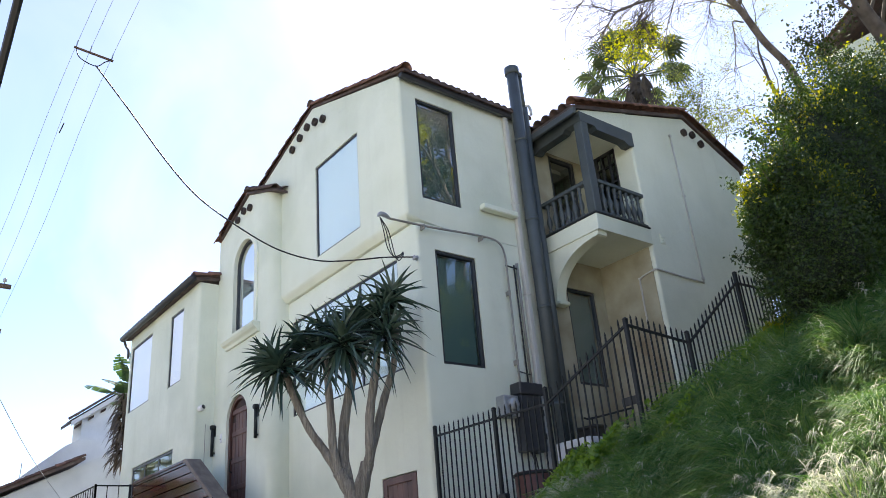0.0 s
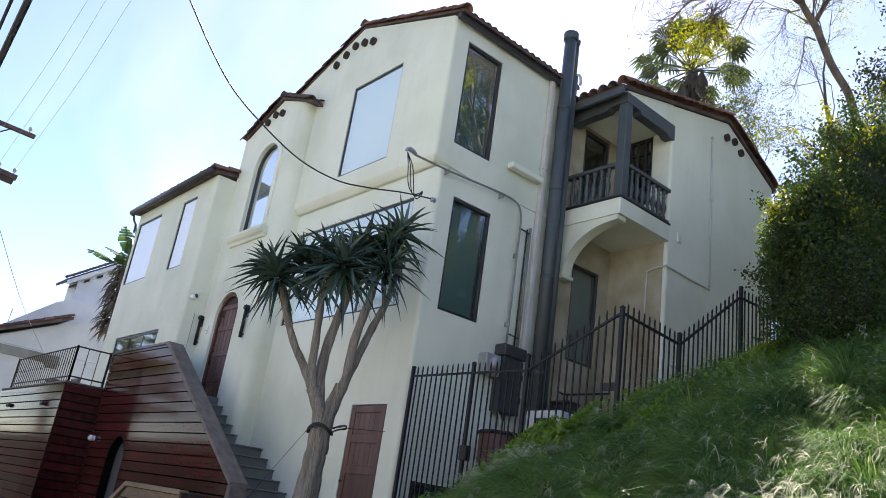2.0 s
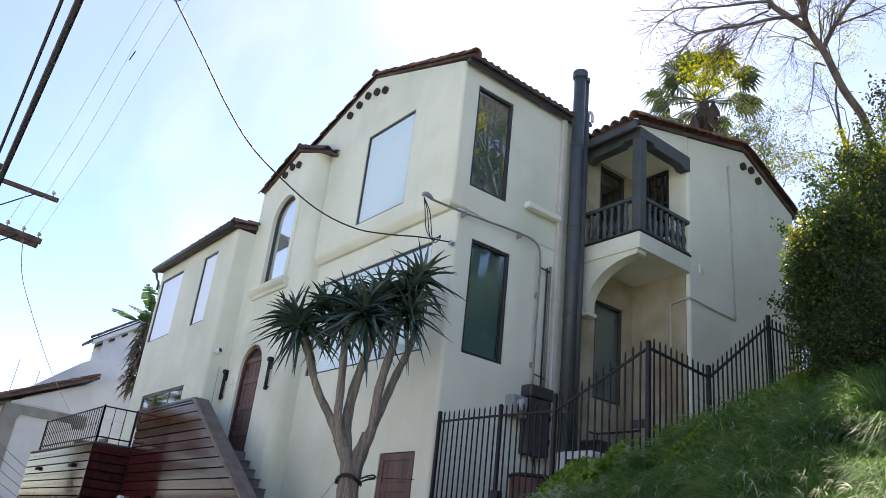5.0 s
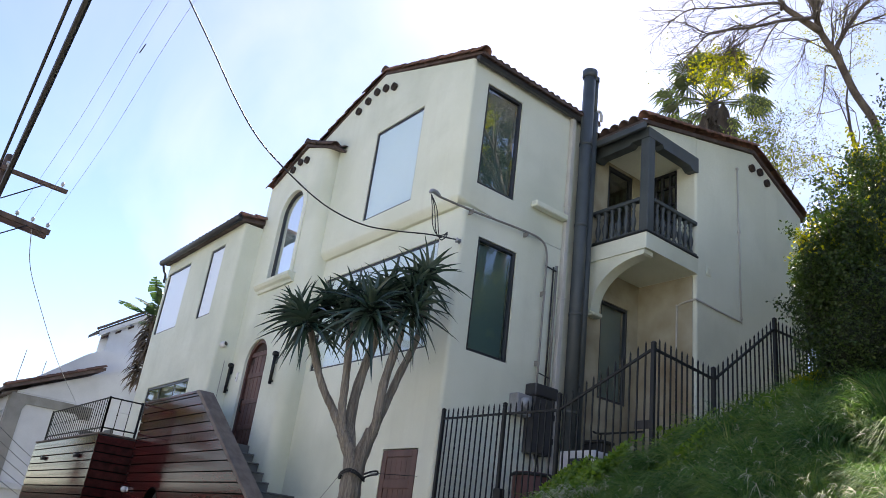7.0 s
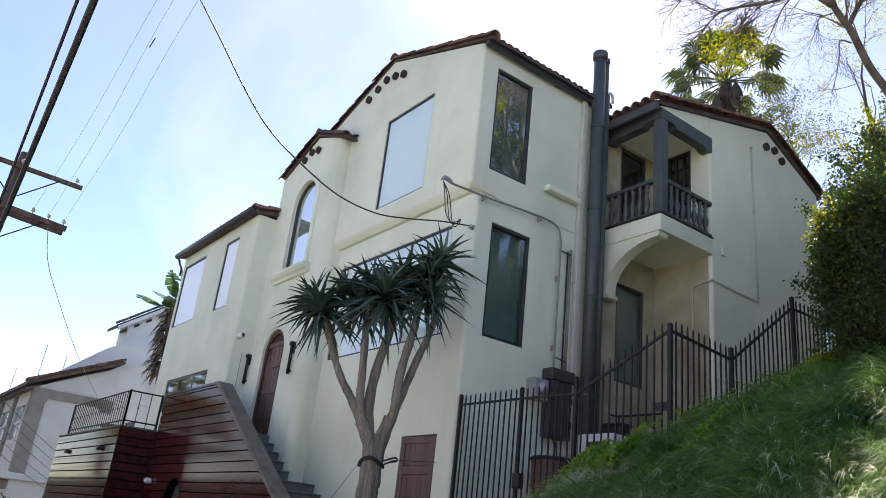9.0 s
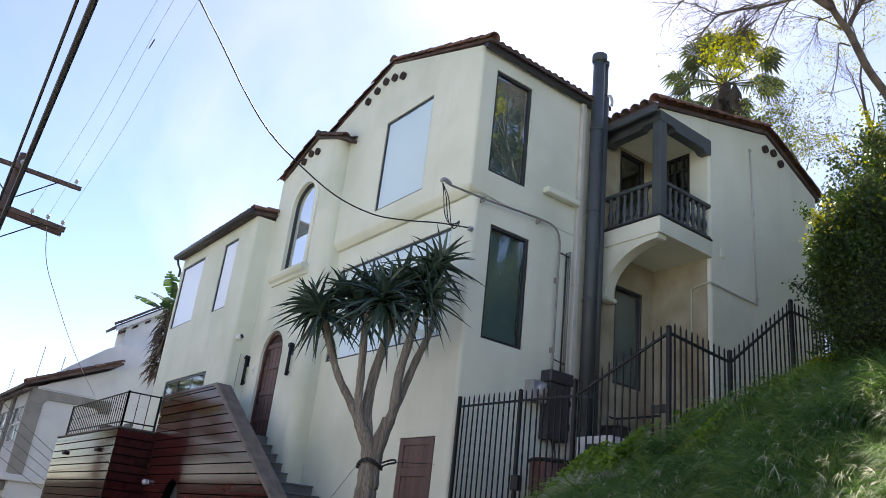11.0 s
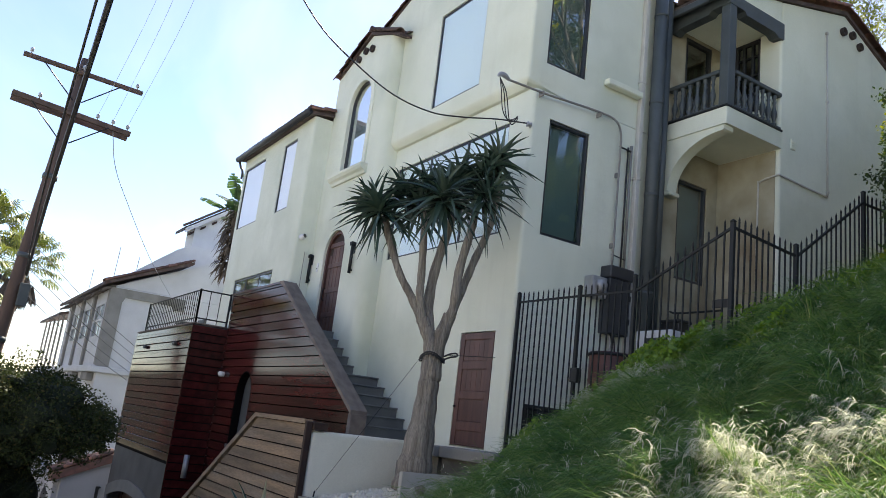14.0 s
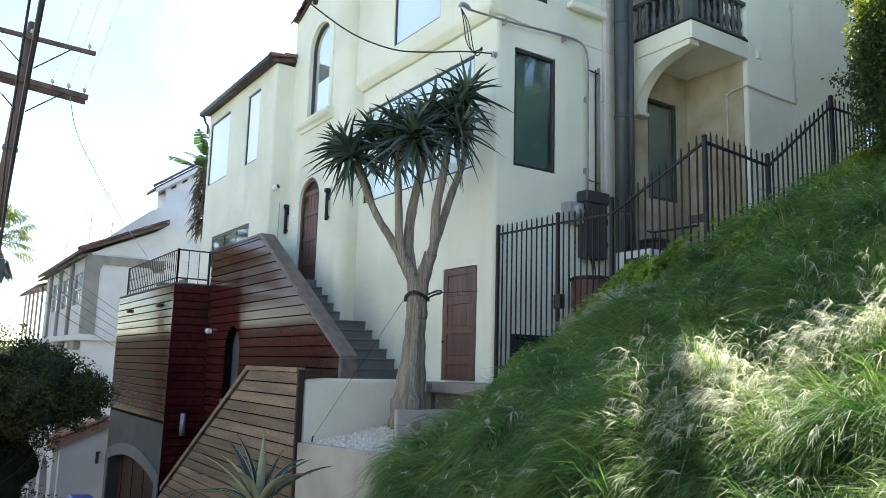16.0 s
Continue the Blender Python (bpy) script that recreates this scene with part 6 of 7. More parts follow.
def lumpy(c, r, seed, sub=3, rough=0.3):
    bm = bmesh.new()
    bmesh.ops.create_icosphere(bm, subdivisions=sub, radius=1)
    for v in bm.verts:
        d = v.co.normalized()
        k = 1 + rough * noise.noise(d * 2.2 + Vector((seed, seed * 2, 0)))
        v.co = Vector(c) + Vector((d.x * r[0], d.y * r[1], d.z * r[2])) * k
    return bm


# long silky grass on the bank, combed downhill in soft tussocks
np.random.seed(3)


def on_bank(x, y):
    return ~((y > -4.08) & (x > -0.06)) & ~((x > -2.45) & (y > -0.85 - 0.10 * (x + 2.4))) & ~((x < -2.4) & (y > -1.25 + (x + 2.4) * 1.75))


def swell(x, y, s):
    return (np.sin(x * 2.1 * s + 1.3 * np.sin(y * 1.7 * s)) + np.sin(y * 2.6 * s + 1.1 * np.sin(x * 2.3 * s + 2.0)) + 0.7 * np.sin((x + y) * 3.9 * s + 0.7)) / 2.7


NT = 15000
tx, ty = rs.uniform(-6.4, 2.6, NT), rs.uniform(-9.6, 0.2, NT)
td = np.hypot(tx + 7.4, ty + 9.7)
tk = on_bank(tx, ty) & (td > 2.3) & (rs.uniform(0, 1, NT) < np.where(td < 3.7, 0.2, np.clip(1.3 - td * 0.05, 0.5, 1)))
tk &= swell(ty + 2.0, tx - 1.0, 3.3) + rs.uniform(-0.25, 0.25, NT) > -0.52
tx, ty, td = tx[tk], ty[tk], td[tk]
per = 42
tuft = np.repeat(np.arange(len(tx)), per)
size = rs.uniform(0.75, 1.2, len(tx)) * (1 + 0.34 * swell(tx, ty, 1.5) + 0.34 * swell(ty + 2.0, tx - 1.0, 3.3))
# short and thin beside the planter, the landing and the fence
edge = np.clip((-0.50 - 0.10 * (np.clip(tx, -2.4, 0) + 2.4) - ty) / 2.4 + np.clip(-tx - 2.6, 0, 2) * 0.25, 0.22, 1)
edge *= np.where((tx > -0.9) & (ty > -4.0), np.clip(0.45 + 0.6 * (-tx - 0.05), 0.45, 1), 1)
phi = rs.uniform(0, 6.2832, len(tuft))
rad = np.abs(rs.normal(0, 0.05, len(tuft)))
gx_, gy_ = tx[tuft] + rad * np.cos(phi), ty[tuft] + rad * np.sin(phi)
flow = 2.55 + 0.55 * swell(tx + 3.1, ty, 0.8) + rs.normal(0, 0.55, len(tx))
ok = on_bank(gx_, gy_)
tuft, phi, gx_, gy_ = tuft[ok], phi[ok], gx_[ok], gy_[ok]
n_ = len(gx_)
mound = 0.10 * np.clip(swell(gx_ + 0.4, gy_, 2.3) + 0.1, 0, 1) * np.clip(edge[tuft] * 1.6 - 0.6, 0, 1)
roots = np.stack([gx_, gy_, ground_z(gx_, gy_) - 0.02 + mound], 1)
lean = rs.uniform(0.03, 0.34, n_)
comb = rs.uniform(0.25, 1.0, len(tx))[tuft] + rs.uniform(-0.1, 0.1, n_)
heads = np.stack([np.cos(phi) * lean + np.cos(flow[tuft]) * comb, np.sin(phi) * lean + np.sin(flow[tuft]) * comb, np.ones(n_)], 1)
length = (0.35 + rs.uniform(-0.15, 0.15, n_)) * (size * edge)[tuft]
wid = rs.uniform(0.0016, 0.0046, n_) * np.clip(td[tuft] / 7, 0.85, 1.4)
part("grass", blades(roots, length, heads, wid, rs.uniform(1.8, 4.4, len(tx))[tuft] + rs.uniform(-0.4, 0.4, n_), 3), GRASS, None, "long drooping green grass on a steep bank", True, category="grass", kind="stuff")
# pale nodding seed heads, thick on some tussocks, massed to pale the sun patch
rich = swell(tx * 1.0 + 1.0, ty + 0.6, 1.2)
# zones follow the sunlit patch and lighten it with pale heads
sun_zone = np.zeros(len(tx))
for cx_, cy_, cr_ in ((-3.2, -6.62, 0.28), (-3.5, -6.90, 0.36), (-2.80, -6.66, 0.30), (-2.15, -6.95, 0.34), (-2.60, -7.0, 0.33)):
    sun_zone = np.maximum(sun_zone, np.exp(-((tx - cx_) ** 2 + (ty - cy_) ** 2) / cr_ ** 2))
prob = np.clip(0.002 + 0.010 * np.clip(rich, 0, 1) + 0.6 * sun_zone * np.clip(rich + 0.6, 0.25, 1) + 0.34 * ((tx > -1.0) & (ty > -3.8)), 0, 0.5)
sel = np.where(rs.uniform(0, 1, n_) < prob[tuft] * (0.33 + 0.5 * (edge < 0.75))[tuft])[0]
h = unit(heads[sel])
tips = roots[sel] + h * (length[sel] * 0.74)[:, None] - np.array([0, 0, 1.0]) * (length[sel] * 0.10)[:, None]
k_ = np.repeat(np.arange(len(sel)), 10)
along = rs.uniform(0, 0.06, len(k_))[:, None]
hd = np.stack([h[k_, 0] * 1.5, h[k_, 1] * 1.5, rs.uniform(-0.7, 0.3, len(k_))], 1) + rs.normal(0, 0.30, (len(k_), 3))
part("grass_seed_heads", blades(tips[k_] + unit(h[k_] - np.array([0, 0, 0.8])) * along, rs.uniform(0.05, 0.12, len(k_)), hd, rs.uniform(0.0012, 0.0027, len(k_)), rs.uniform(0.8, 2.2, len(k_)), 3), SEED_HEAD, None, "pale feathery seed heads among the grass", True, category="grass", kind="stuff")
# tall stems with hanging spikelets
ts = np.where((rs.uniform(0, 1, len(tx)) < 0.05) & (edge > 0.6))[0]
sr = np.stack([tx[ts], ty[ts], ground_z(tx[ts], ty[ts])], 1)
sh = np.stack([np.cos(flow[ts]) * 0.6, np.sin(flow[ts]) * 0.6, np.ones(len(ts))], 1) + rs.normal(0, 0.2, (len(ts), 3))
sl = rs.uniform(0.32, 0.58, len(ts))
part("grass_stems", blades(sr, sl, sh, np.full(len(ts), 0.0022), rs.uniform(0.5, 1.3, len(ts)), 5), GRASS, None, "tall thin grass stems", True, category="grass", kind="stuff")
k_ = np.repeat(np.arange(len(ts)), 7)
sp = sr[k_] + unit(sh)[k_] * (sl[k_] * rs.uniform(0.68, 0.95, len(k_)))[:, None] - np.array([0, 0, 1.0]) * (sl[k_] * 0.16)[:, None] + rs.normal(0, 0.012, (len(k_), 3))
sd = sh[k_] * 0.6 + rs.normal(0, 0.5, (len(k_), 3)) - np.array([0, 0, 0.5])
part("grass_spikelets", blades(sp, rs.uniform(0.03, 0.07, len(k_)), sd, rs.uniform(0.0015, 0.003, len(k_)), rs.uniform(0.5, 1.5, len(k_)), 3), SEED_HEAD, None, "hanging pale spikelets on tall stems", True, category="grass", kind="stuff")
# leafy weeds along the crest by the fence
M = 80000
wy = rs.uniform(-6.6, -0.3, M)
wx = np.where(wy > -4.0, rs.normal(-0.34, 0.27, M), rs.uniform(-0.6, 2.6, M))
wk = np.sin(wx * 4 + wy * 3) + np.sin(wy * 5.3 - wx * 2) + rs.normal(0, 0.6, M) > 0.1
wk &= (wy > -4.0) | (wy > -5.0 - 0.2 * wx)
wk &= ~((wy > -4.05) & (wx > -0.05)) & ~((wx > -2.4) & (wy > -0.3))
wx, wy = wx[wk], wy[wk]
wp = np.stack([wx, wy, ground_z(wx, wy) + rs.uniform(0.06, 0.42, len(wx)) * (0.7 + 0.3 * np.sin(wy * 6) + 0.42 * np.exp(-((wy + 3.3) / 0.55) ** 2) * (wx > -0.9))], 1)
part("weeds", leaves(wp, 0.06, 0.5), WEED, None, "bright green leafy weeds along the fence", category="weeds", kind="stuff")

# hedge up the slope
hedge = thing("ivy_hedge", (4, -5.6, 4.5), "tall dense ivy-covered hedge climbing the slope", "hedge")
hc = [((2.12, -5.55, 3.7), (1.0, 0.78, 1.28)), ((3.16, -5.6, 4.85), (1.08, 0.82, 1.5)), ((4.4, -5.66, 5.75), (1.25, 0.95, 1.65)), ((6.2, -5.8, 6.35), (1.6, 1.1, 1.75)), ((8.0, -5.9, 7.0), (1.9, 1.2, 1.8)), ((10.0, -5.9, 7.8), (2.0, 1.3, 1.85))]
lump = random.Random(17)
for c, r in list(hc):
    for _ in range(5):
        d = Vector((lump.uniform(-1, 0.6), lump.uniform(-0.3, 0.4), lump.uniform(-0.8, 0.5))).normalized()
        hc.append((tuple(c[k] + d[k] * r[k] * 0.78 for k in range(3)), tuple(q * lump.uniform(0.30, 0.44) for q in r)))
for i, (c, r) in enumerate(hc):
    big = i < 6
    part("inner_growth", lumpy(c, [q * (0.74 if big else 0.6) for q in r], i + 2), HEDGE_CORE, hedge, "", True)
    p, d = blob_points(56000 if big else 9000, c, r, 0.16, 0.3 if big else 0.45, i + 1)
    part("foliage", leaves(p, 0.034, 0.5, d * 0.4), IVY, hedge, "small glossy green leaves", kind="stuff")
    # yellow leaves on upward faces only, painting the sunlit top of the hedge
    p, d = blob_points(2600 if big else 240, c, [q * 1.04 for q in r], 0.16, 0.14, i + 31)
    part("young_growth", leaves(p[d[:, 2] > 0.3], 0.05, 0.4, d[d[:, 2] > 0.3]), YELLOW_LEAF, hedge, "yellow-green leaves for the sunlit hedge tops", kind="stuff")
shoot = random.Random(29)
for i in range(130):
    c, r = hc[shoot.randrange(5)]
    d = Vector((shoot.uniform(-1, 0.5), shoot.uniform(-0.3, 1.0), shoot.uniform(-0.9, 0.9))).normalized()
    at = Vector([c[k] + d[k] * r[k] * 0.98 for k in range(3)])
    tip = at + (d + Vector((0, 0, 0.35))) * shoot.uniform(0.12, 0.42)
    part("shoot", tube(bmesh.new(), [at, (at + tip) / 2 + Vector((0, 0.03, 0.02)), tip], 0.004, 4), BARK_DARK, hedge, "thin leafy shoot")
    f = shoot.randrange(10 ** 6)
    n = shoot.randrange(60, 170)
    on = np.random.RandomState(f).uniform(-0.1, 1.05, (n, 1))
    q = np.array(at) * (1 - on) + np.array(tip) * on + np.random.RandomState(f + 1).normal(0, 0.055, (n, 3))
    # every sixth shoot is yellow, for the sunlit leaves at the hedge edge
    part("foliage", leaves(q, 0.05, 0.5), YELLOW_LEAF if i % 6 == 0 else IVY, hedge, "", kind="stuff")


def branch_tree(name, label, pts, rad, levels, seed, leaf_mat=None, leaf_n=0, leaf_size=0.06, bark=BARK_DARK, droop=0.0, side=0.55, twig=0.75, extra=()):
    """A tapered trunk through pts that forks into finer and finer branches."""
    tree = thing(name, pts[0], label, "tree")
    r = random.Random(seed)
    c = curve(pts, 6)
    part("trunk", tube(bmesh.new(), c, [rad * (1 - 0.55 * i / len(c)) for i in range(len(c))], 10), bark, tree, "", True)
    limbs, ends = bmesh.new(), []

    def grow(p, d, L, w, lv):
        q, pts_ = p.copy(), [p.copy()]
        for _ in range(4):
            d = (d + Vector((r.uniform(-1, 1), r.uniform(-1, 1), r.uniform(-0.7, 0.8) - droop)) * 0.20).normalized()
            q = q + d * L / 4
            pts_.append(q.copy())
        tube(limbs, pts_, [w, w * 0.85, w * 0.7, w * 0.58, w * 0.45], 5 if lv > 1 else 6, False)
        if lv >= levels:
            ends.extend(pts_[2:])
            return
        for k in range(r.choice((2, 3, 3))):
            a = pts_[r.choice((2, 3, 4))]
            e = (d + Vector((r.uniform(-1, 1), r.uniform(-1, 1), r.uniform(-0.8, 0.9))) * side * 1.4).normalized()
            grow(a, e, L * r.uniform(0.55, 0.85), w * 0.55, lv + 1)
    for line, w in extra:
        e = curve(line, 5)
        part("limb", tube(bmesh.new(), e, [w * (1 - 0.75 * i / len(e)) for i in range(len(e))], 7), bark, tree, "", True)
        for k in range(3, len(e), 2):
            d = (e[k] - e[k - 1]).normalized()
            for _ in range(2):
                grow(e[k], (d + Vector((r.uniform(-1, 1), r.uniform(-1, 1), r.uniform(-0.8, 0.8))) * 0.8).normalized(), twig * 0.75, min(w * 0.3, 0.011), levels - 2)
    n = len(c)
    for k in range(int(n * 0.45), n, 2):
        d = (c[min(k + 1, n - 1)] - c[k - 1]).normalized()
        e = (d + Vector((r.uniform(-1, 1), r.uniform(-1, 1), r.uniform(-0.4, 0.8))) * side * 1.5).normalized()
        grow(c[k], e, twig * (1.5 - 0.5 * k / n), rad * 0.2, 1)
    grow(c[-1], (c[-1] - c[-3]).normalized(), twig * 1.4, rad * 0.42, 0)
    part("branchwork", limbs, bark, tree, "fine forking branches", True)
    if leaf_mat and ends:
        q = np.array([tuple(e) for e in ends])
        q = q[np.random.RandomState(seed).randint(0, len(q), leaf_n)] + np.random.RandomState(seed + 1).normal(0, 0.14, (leaf_n, 3))
        part("crown", leaves(q, leaf_size, 0.4), leaf_mat, tree, "sparse young leaves", kind="stuff")
    return tree


np.random.seed(8)
branch_tree("bare_tree", "nearly bare tree with grey bark leaning over the hedge", [(7.9, -4.2, 6.5), (7.4, -4.05, 8.4), (7.08, -3.97, 9.29), (6.85, -3.97, 9.52), (6.43, -3.86, 9.95), (5.91, -3.82, 10.51), (5.66, -3.78, 10.69), (5.38, -3.75, 10.91), (5.18, -3.81, 11.06), (4.93, -3.88, 11.28), (4.66, -3.94, 11.50), (4.29, -4.10, 11.86)], 0.092, 4, 21, YELLOW_LEAF, 420, 0.045, BARK_PALE, 0.05, 0.6, 0.62,
            extra=(([(5.34, -3.77, 10.85), (4.91, -3.57, 11.05), (4.59, -3.47, 11.15), (4.33, -3.49, 11.26), (4.10, -3.55, 11.35), (3.69, -3.60, 11.61)], 0.075),
                   ([(5.82, -3.84, 10.64), (5.86, -3.93, 10.85), (5.91, -4.06, 11.10), (5.92, -4.36, 11.44), (6.00, -4.62, 11.68), (6.11, -4.86, 11.86), (6.22, -5.21, 12.09)], 0.055),
                   ([(5.79, -4.13, 10.99), (5.96, -4.37, 11.11), (6.14, -4.63, 11.22), (6.33, -5.11, 11.40), (6.52, -5.46, 11.51)], 0.025),
                   ([(5.82, -3.87, 10.66), (5.79, -4.01, 10.98), (5.71, -4.15, 11.35), (5.68, -4.32, 11.67), (5.81, -4.49, 11.80)], 0.022),
                   ([(5.10, -3.82, 11.00), (4.64, -3.41, 10.87), (4.23, -3.03, 10.68), (3.68, -2.49, 10.51), (3.45, -2.33, 10.21), (3.26, -2.16, 9.86)], 0.038),
                   ([(4.56, -3.43, 11.07), (4.27, -3.50, 11.02), (3.77, -3.06, 10.88), (3.34, -2.77, 10.73), (2.90, -2.50, 10.58), (2.62, -2.25, 10.27)], 0.032),
                   ([(4.57, -3.39, 11.04), (4.36, -3.20, 10.87), (4.18, -3.00, 10.66), (4.04, -2.79, 10.40), (3.87, -2.62, 10.18)], 0.022),
                   ([(4.59, -3.31, 10.81), (4.54, -3.19, 10.64), (4.52, -3.07, 10.41), (4.52, -2.91, 10.14), (4.51, -2.82, 9.91)], 0.018),
                   ([(6.02, -3.75, 10.33), (5.82, -3.63, 10.34), (5.87, -3.56, 10.06), (5.96, -3.43, 9.68), (5.99, -3.29, 9.35)], 0.018),
                   ([(5.42, -3.72, 10.73), (5.25, -3.54, 10.61), (5.22, -3.48, 10.39), (5.18, -3.40, 10.16)], 0.016),
                   ([(5.08, -3.86, 11.04), (4.98, -3.97, 11.27), (4.90, -4.05, 11.45), (4.78, -4.21, 11.71)], 0.04),
                   ([(3.92, -2.85, 10.62), (3.54, -2.52, 10.37), (3.06, -2.39, 10.35), (2.64, -2.30, 10.28)], 0.018),
                   ([(4.20, -3.54, 11.21), (3.74, -3.21, 11.03), (3.15, -2.95, 11.00), (2.77, -2.71, 10.75)], 0.022)))
np.random.seed(81)
twig_c = thing("leafy_spray", (4.4, -2.2, 10.3), "hanging spray of sunlit yellow-green leaves", "branch")
for k in range(32):
    e = Vector((4.34 + prnd.uniform(-0.4, 0.4), -2.2 + prnd.uniform(-0.5, 0.5), 10.0 + prnd.uniform(-0.36, 0.44)))
    part("twig", tube(bmesh.new(), curve([(4.2 + prnd.uniform(-0.2, 0.2), -2.7 + prnd.uniform(-0.2, 0.2), 10.6), (Vector((4.25, -2.5, 10.5)) + e) / 2, e], 4), 0.006, 4), BARK_DARK, twig_c)
    part("foliage", leaves(np.array(e) + rs.normal(0, 0.11, (46, 3)), 0.055, 0.4), YELLOW_LEAF, twig_c, "yellow-green leaf cluster", kind="stuff")
branch_tree("bare_tree", "nearly bare tree with thick dark trunk behind the hedge", [(8.6, -5.9, 5.2), (7.52, -5.84, 7.43), (6.87, -5.85, 8.67), (6.42, -5.78, 9.31), (6.07, -5.78, 9.84), (5.6, -5.7, 10.7)], 0.19, 3, 9, YELLOW_LEAF, 120, 0.06, BARK_DARK, 0.0, 0.5, 1.2)
branch_tree("young_tree", "slender tree with pale yellow-green leaves behind the house", [(10.5, -2.2, 5.5), (10.4, -2.2, 8.0), (10.3, -2.4, 9.6), (10.0, -2.2, 11.4)], 0.09, 3, 14, SPRING_GREEN, 3600, 0.055, BARK_DARK, 0.0, 0.8, 1.15)
np.random.seed(83)
top_tree = thing("leafy_treetop", (9.4, 0.1, 4.5), "small dense tree with yellow-green leaves behind the roof", "tree")
part("trunk", tube(bmesh.new(), curve([(9.4, 0.1, 4.5), (9.3, 0.1, 8.0), (9.1, 0.0, 10.2), (9.0, 0.0, 11.6)], 6), [0.09 - 0.003 * k for k in range(19)], 8), BARK_DARK, top_tree, "", True)
# the fifth, highest clump is an extra, added to shade the bank
for i, (c, r, n) in enumerate((((9.0, 0.15, 11.35), (0.5, 0.55, 0.75), 1100), ((9.2, -0.35, 11.6), (0.4, 0.45, 0.5), 500), ((9.1, 0.55, 11.0), (0.4, 0.45, 0.6), 600), ((9.0, -0.75, 10.6), (0.4, 0.4, 0.7), 600), ((9.0, -0.25, 12.3), (0.35, 0.5, 0.32), 260))):
    p, d = blob_points(n, c, r, 0.3, 0.75, i + 140)
    part("crown", leaves(p, 0.07, 0.5, d * 0.3), SPRING_GREEN, top_tree, "small backlit leaves", kind="stuff")
branch_tree("young_tree", "slender tree with mixed green leaves behind the house roof", [(10.3, -0.6, 5.0), (10.1, -0.6, 7.6), (9.8, -0.7, 9.2), (9.6, -0.6, 10.4)], 0.06, 3, 52, SPRING_GREEN, 2600, 0.05, BARK_DARK, 0.0, 0.8, 0.68)
branch_tree("young_tree", "slender tree with dark green leaves behind the hedge", [(7.0, -4.5, 6.8), (6.9, -4.7, 8.3), (6.8, -4.75, 8.9), (6.6, -4.9, 9.35)], 0.035, 3, 33, BUSH, 1500, 0.07, BARK_DARK, 0.0, 0.8, 0.36)
# two trees out of view, placed for the side windows to reflect
branch_tree("leafy_tree", "tree with sunlit yellow-green leaves up the hill", [(14.5, -15.5, 8.0), (14.3, -15.3, 12.5), (14.0, -15.0, 16.0), (13.5, -14.6, 19.0)], 0.3, 4, 44, YELLOW_LEAF, 26000, 0.17, BARK_DARK, 0.0, 0.8, 2.6)
branch_tree("leafy_tree", "unseen tree with dark green leaves for the window reflections", [(14.4, -17.0, 5.0), (14.3, -16.8, 8.5), (14.0, -16.5, 11.5), (13.8, -16.0, 14.5)], 0.3, 4, 45, BUSH, 34000, 0.18, BARK_DARK, 0.0, 0.8, 2.6)
branch_tree("bare_shrub", "thin bare twigs behind the roof", [(1.5, 9.0, 7.6), (1.3, 8.8, 8.6), (1.1, 8.6, 9.3)], 0.03, 3, 17, None, 0, 0.05, BARK_DARK, 0.0, 0.7, 0.5)


def fan_palm(base, top, r, label, fronds=26, size=1.25, seed=1, skirt=True, fan=0.62, stalk=0.85, blade=0.052, leaf=None):
    """A fan palm: trunk, pleated fan leaves on stalks, and a skirt of dead fronds."""
    tree = thing("fan_palm", base, label, "palm tree")
    q = random.Random(seed)
    b, t = Vector(base), Vector(top)
    part("trunk", tube(bmesh.new(), [b.lerp(t, k / 6) for k in range(7)], [r * (1.25 - 0.05 * k) for k in range(7)], 10), BARK_DARK, tree, "", True)
    for i in range(fronds + (46 if skirt else 0)):
        dead = i >= fronds
        a = i * 2.39996 + q.uniform(-0.2, 0.2)
        el = radians(q.uniform(-76, -22)) if dead else radians(72 - 95 * i / fronds + q.uniform(-8, 8))
        d = Vector((math.cos(a) * math.cos(el), math.sin(a) * math.cos(el), math.sin(el)))
        p = t + Vector((0, 0, -q.uniform(0.02, 0.62) * size if dead else 0)) + d * 0.1
        tip = p + d * size * (0.46 if dead else stalk * q.uniform(0.85, 1.1))
        s = d.cross(Vector((0, 0, 1))).normalized()
        u = s.cross(d).normalized()
        bm = bmesh.new()
        tube(bm, [p, p.lerp(tip, 0.6) + u * 0.03, tip], [0.018 * size, 0.013 * size, 0.009 * size], 5)
        m = 30
        hang = Vector((0, 0, -1))
        for k in range(m):
            f = radians(-115 + 230 * (k + 0.5) / m)
            e = (d * math.cos(f) + s * math.sin(f) + u * 0.08 * (-1) ** k).normalized()
            if dead:
                e = (e * 0.45 + hang).normalized()
            L = size * fan * (1 - 0.16 * abs(f)) * q.uniform(0.88, 1.08)
            w = (s * math.cos(f) - d * math.sin(f)) * blade * L
            a0 = tip + e * L * 0.68 + hang * 0.03 * L
            a1 = a0 + (e * 0.55 + hang * q.uniform(0.45, 0.95)).normalized() * L * 0.45
            r0, r1 = [bm.verts.new(a0 + w), bm.verts.new(a0 - w)], bm.verts.new(a1)
            bm.faces.new((bm.verts.new(tip), r0[0], r0[1]))
            bm.faces.new((r0[0], r1, r0[1]))
        part("frond", bm, DEAD_FROND if dead else leaf or PALM_LEAF, tree, "dry brown frond" if dead else "")
    return tree


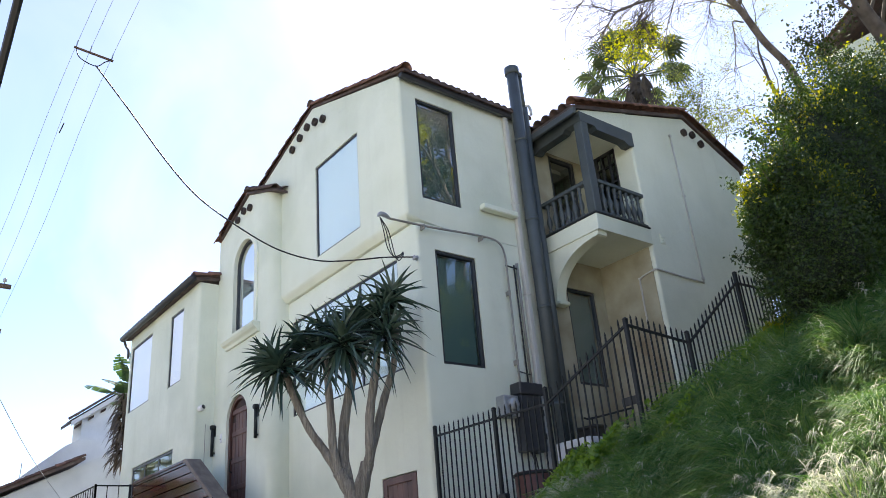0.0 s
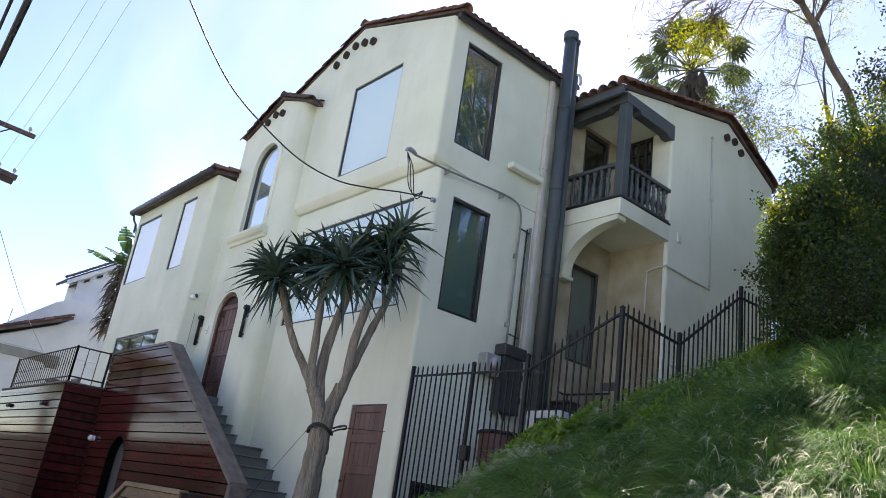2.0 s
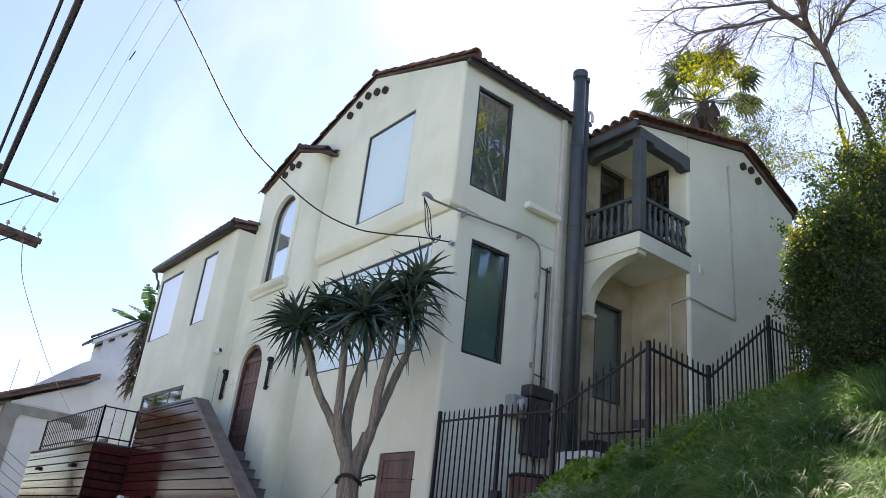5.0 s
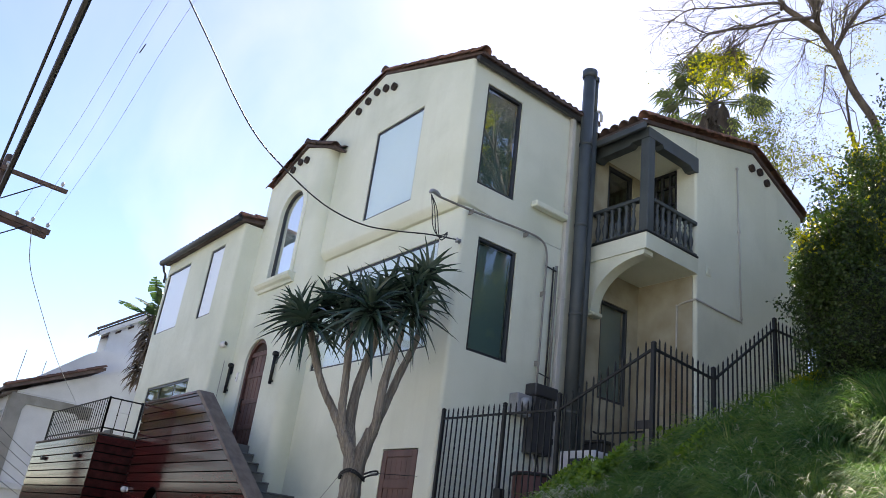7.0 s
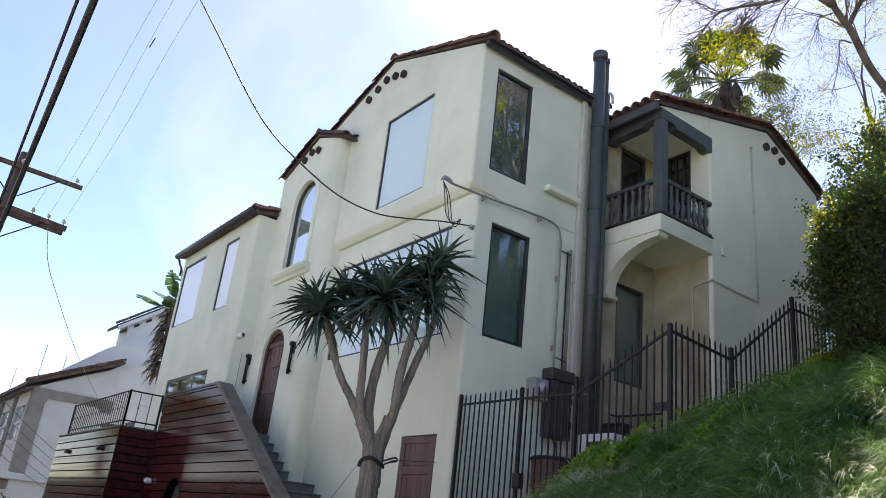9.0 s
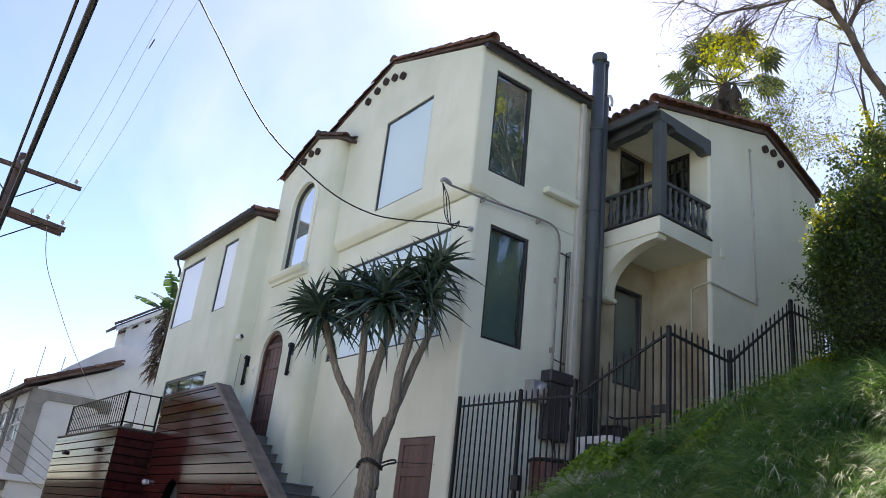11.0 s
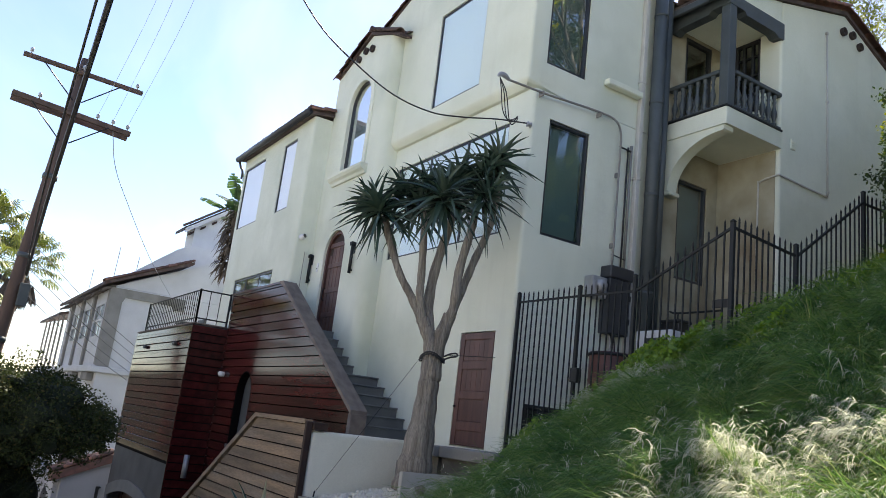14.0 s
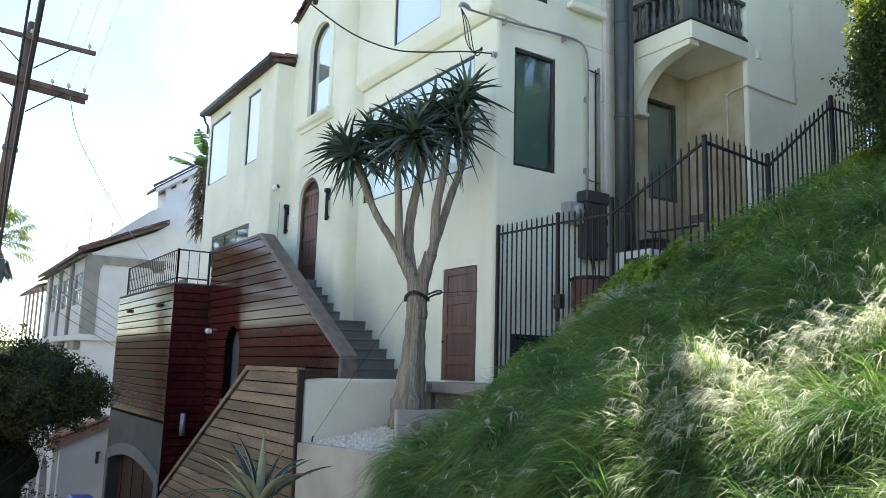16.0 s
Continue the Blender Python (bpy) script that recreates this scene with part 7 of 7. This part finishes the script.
fan_palm((14.6, 4.6, 7.5), (13.6, 4.0, 16.7), 0.24, "fan palm with skirt of dead fronds behind the house", 24, 1.75, 3, True, 0.50, 0.74, 0.075)
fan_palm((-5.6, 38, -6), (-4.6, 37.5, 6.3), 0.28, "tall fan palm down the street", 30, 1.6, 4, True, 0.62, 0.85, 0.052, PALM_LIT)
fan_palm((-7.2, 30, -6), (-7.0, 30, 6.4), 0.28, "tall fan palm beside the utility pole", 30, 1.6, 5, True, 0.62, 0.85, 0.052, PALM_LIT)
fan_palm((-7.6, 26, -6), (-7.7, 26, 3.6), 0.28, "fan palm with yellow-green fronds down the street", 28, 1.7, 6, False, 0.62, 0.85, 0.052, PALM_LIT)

ban = thing("banana_palm", (0.83, 18.2, -3.0), "tall giant bird-of-paradise with torn green leaves", "plant")
top_b = Vector((0.82, 18.2, 7.35))
for k in range(3):
    part("stem", tube(bmesh.new(), curve([(0.85 + 0.2 * k, 18.2, -3.5), (0.9 + 0.15 * k, 18.2, 3.0), top_b + Vector((0.2 * k - 0.2, 0.1 * k, -0.2 - 0.2 * k))], 6), [0.10] * 13, 8), BARK_DARK, ban, "fibrous brown stem", True)
bq = random.Random(12)
for i in range(13):
    a, el = i * 2.39996 + 0.6, radians(84 - 62 * i / 13 + bq.uniform(-12, 12))
    d = Vector((math.cos(a) * math.cos(el), math.sin(a) * math.cos(el), math.sin(el)))
    s = d.cross(Vector((0, 0, 1))).normalized()
    p, bm = top_b + Vector((bq.uniform(-0.3, 0.3), bq.uniform(-0.2, 0.2), -0.04 * i)), bmesh.new()
    tear = [1.0, 1.0]
    for k in range(16):
        f = k / 15
        if f > 0.28:
            w = 0.34 * math.sin(math.pi * (f - 0.24) / 0.80) + 0.02
            for n, sg in enumerate((-1, 1)):
                if k % 3 == n:
                    tear[n] = bq.uniform(0.6, 1.08)
                gap = 0.72 if k % 3 == (n + 2) % 3 else 1.0
                tip = p + s * sg * w * tear[n] + Vector((0, 0, -0.28 * w)) + d * 0.05
                bm.faces.new([bm.verts.new(v) for v in (p, p + d * 0.095, tip + d * 0.095 * gap, tip)])
            tube(bm, [p, p + d * 0.095], 0.012, 4)
        else:
            tube(bm, [p, p + d * 0.095], 0.024, 5)
        p = p + d * 0.095
        d = (d + Vector((0, 0, -0.035 - 0.02 * f))).normalized()
    part("leaf", bm, BANANA_LEAF, ban, "torn green paddle leaf")
for i in range(9):
    n = 54
    dr = np.random.RandomState(300 + i)
    a = dr.uniform(0, 6.2832, n)
    ring = 0.16 + 0.10 * math.sin(i * 0.35)
    hb_ = np.array(top_b) + np.stack([ring * np.cos(a), ring * np.sin(a) + 0.1, -0.15 - 0.27 * i + dr.uniform(-0.2, 0.2, n)], 1)
    hd_ = np.stack([np.cos(a) * dr.uniform(0.4, 1.5, n), np.sin(a) * dr.uniform(0.4, 1.5, n), dr.uniform(-1.0, 0.35, n)], 1)
    part("dead_leaf", blades(hb_, dr.uniform(0.35, 0.85, n), hd_, dr.uniform(0.02, 0.075, n), dr.uniform(1.5, 4.0, n), 4), DEAD_FROND, ban, "hanging dry brown leaves")

bush = thing("street_bush", (-6.2, 7.0, -3.3), "wide dark green bush by the street", "bush")
np.random.seed(21)
for i, (c, r, n) in enumerate((((-7.2, 6.6, -0.35), (1.3, 1.4, 1.1), 11500), ((-5.9, 6.6, -0.45), (1.25, 1.3, 0.95), 9500), ((-5.15, 6.5, -0.62), (0.78, 0.8, 0.5), 5200), ((-6.6, 6.2, 0.05), (0.8, 0.9, 0.45), 4200), ((-5.6, 6.9, 0.05), (0.7, 0.8, 0.42), 3600), ((-6.65, 7.6, -1.9), (1.4, 1.2, 1.25), 8500), ((-6.7, 7.7, -3.1), (1.6, 1.2, 1.4), 8500), ((-8.5, 6.6, -0.75), (1.5, 1.4, 1.35), 9500), ((-4.62, 7.0, -0.5), (0.5, 0.5, 0.42), 3000))):
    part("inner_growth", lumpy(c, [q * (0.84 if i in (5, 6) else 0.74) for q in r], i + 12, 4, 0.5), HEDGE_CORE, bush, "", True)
    p, d = blob_points(int(n * 2.0), c, [q * 1.05 for q in r], 0.26, 0.55, i + 60)
    part("foliage", leaves(p, 0.052, 0.5, d * 0.4), BUSH, bush, "small dark green leaves", kind="stuff")
tr = random.Random(3)
for k in range(6):
    a = k * 1.4
    x0 = -6.5 + tr.uniform(-0.5, 0.5)
    pts = [(x0, 6.3, -3.6), (x0 + tr.uniform(-0.4, 0.4), 6.1 + tr.uniform(-0.2, 0.3), -2.6), (x0 + 0.7 * math.cos(a) + tr.uniform(-0.3, 0.3), 6.0 + tr.uniform(-0.3, 0.5), -1.8), (-6.2 + 1.3 * math.cos(a), 6.3 + 0.6 * math.sin(a), -0.9)]
    # stems take the core colour to sit in the bush's shade
    part("stem", tube(bmesh.new(), curve(pts, 5), [0.024 - 0.0012 * j for j in range(16)], 7), HEDGE_CORE, bush, "bare crooked stem in the core's shade colour", True)
shrub = thing("street_shrub", (-6.9, 5.3, -3.4), "small dark green shrub beside the street", "shrub")
for i, (c, r) in enumerate((((-7.25, 5.5, -1.75), (0.5, 0.45, 0.55)), ((-7.4, 5.5, -2.6), (0.6, 0.5, 0.8)))):
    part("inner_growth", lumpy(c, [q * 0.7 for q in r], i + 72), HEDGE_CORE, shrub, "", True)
    p, d = blob_points(2600, c, r, 0.25, 0.5, i + 90)
    part("foliage", leaves(p, 0.07, 0.45, d * 0.4), BUSH, shrub, "dark green leaves", kind="stuff")
can = thing("recycling_bin", (-3.4, 14.0, -4.2), "blue plastic wheeled bin by the garden wall", "bin")
part("body", bx((-3.55, 13.7, -4.60), (-3.0, 14.3, -3.66), 0.03), BLUE_PLASTIC, can)
part("lid", prism(bmesh.new(), [(-3.6, -3.65), (-2.95, -3.65), (-2.98, -3.57), (-3.5, -3.54)], "y", 13.65, 14.35), BLUE_PLASTIC, can)
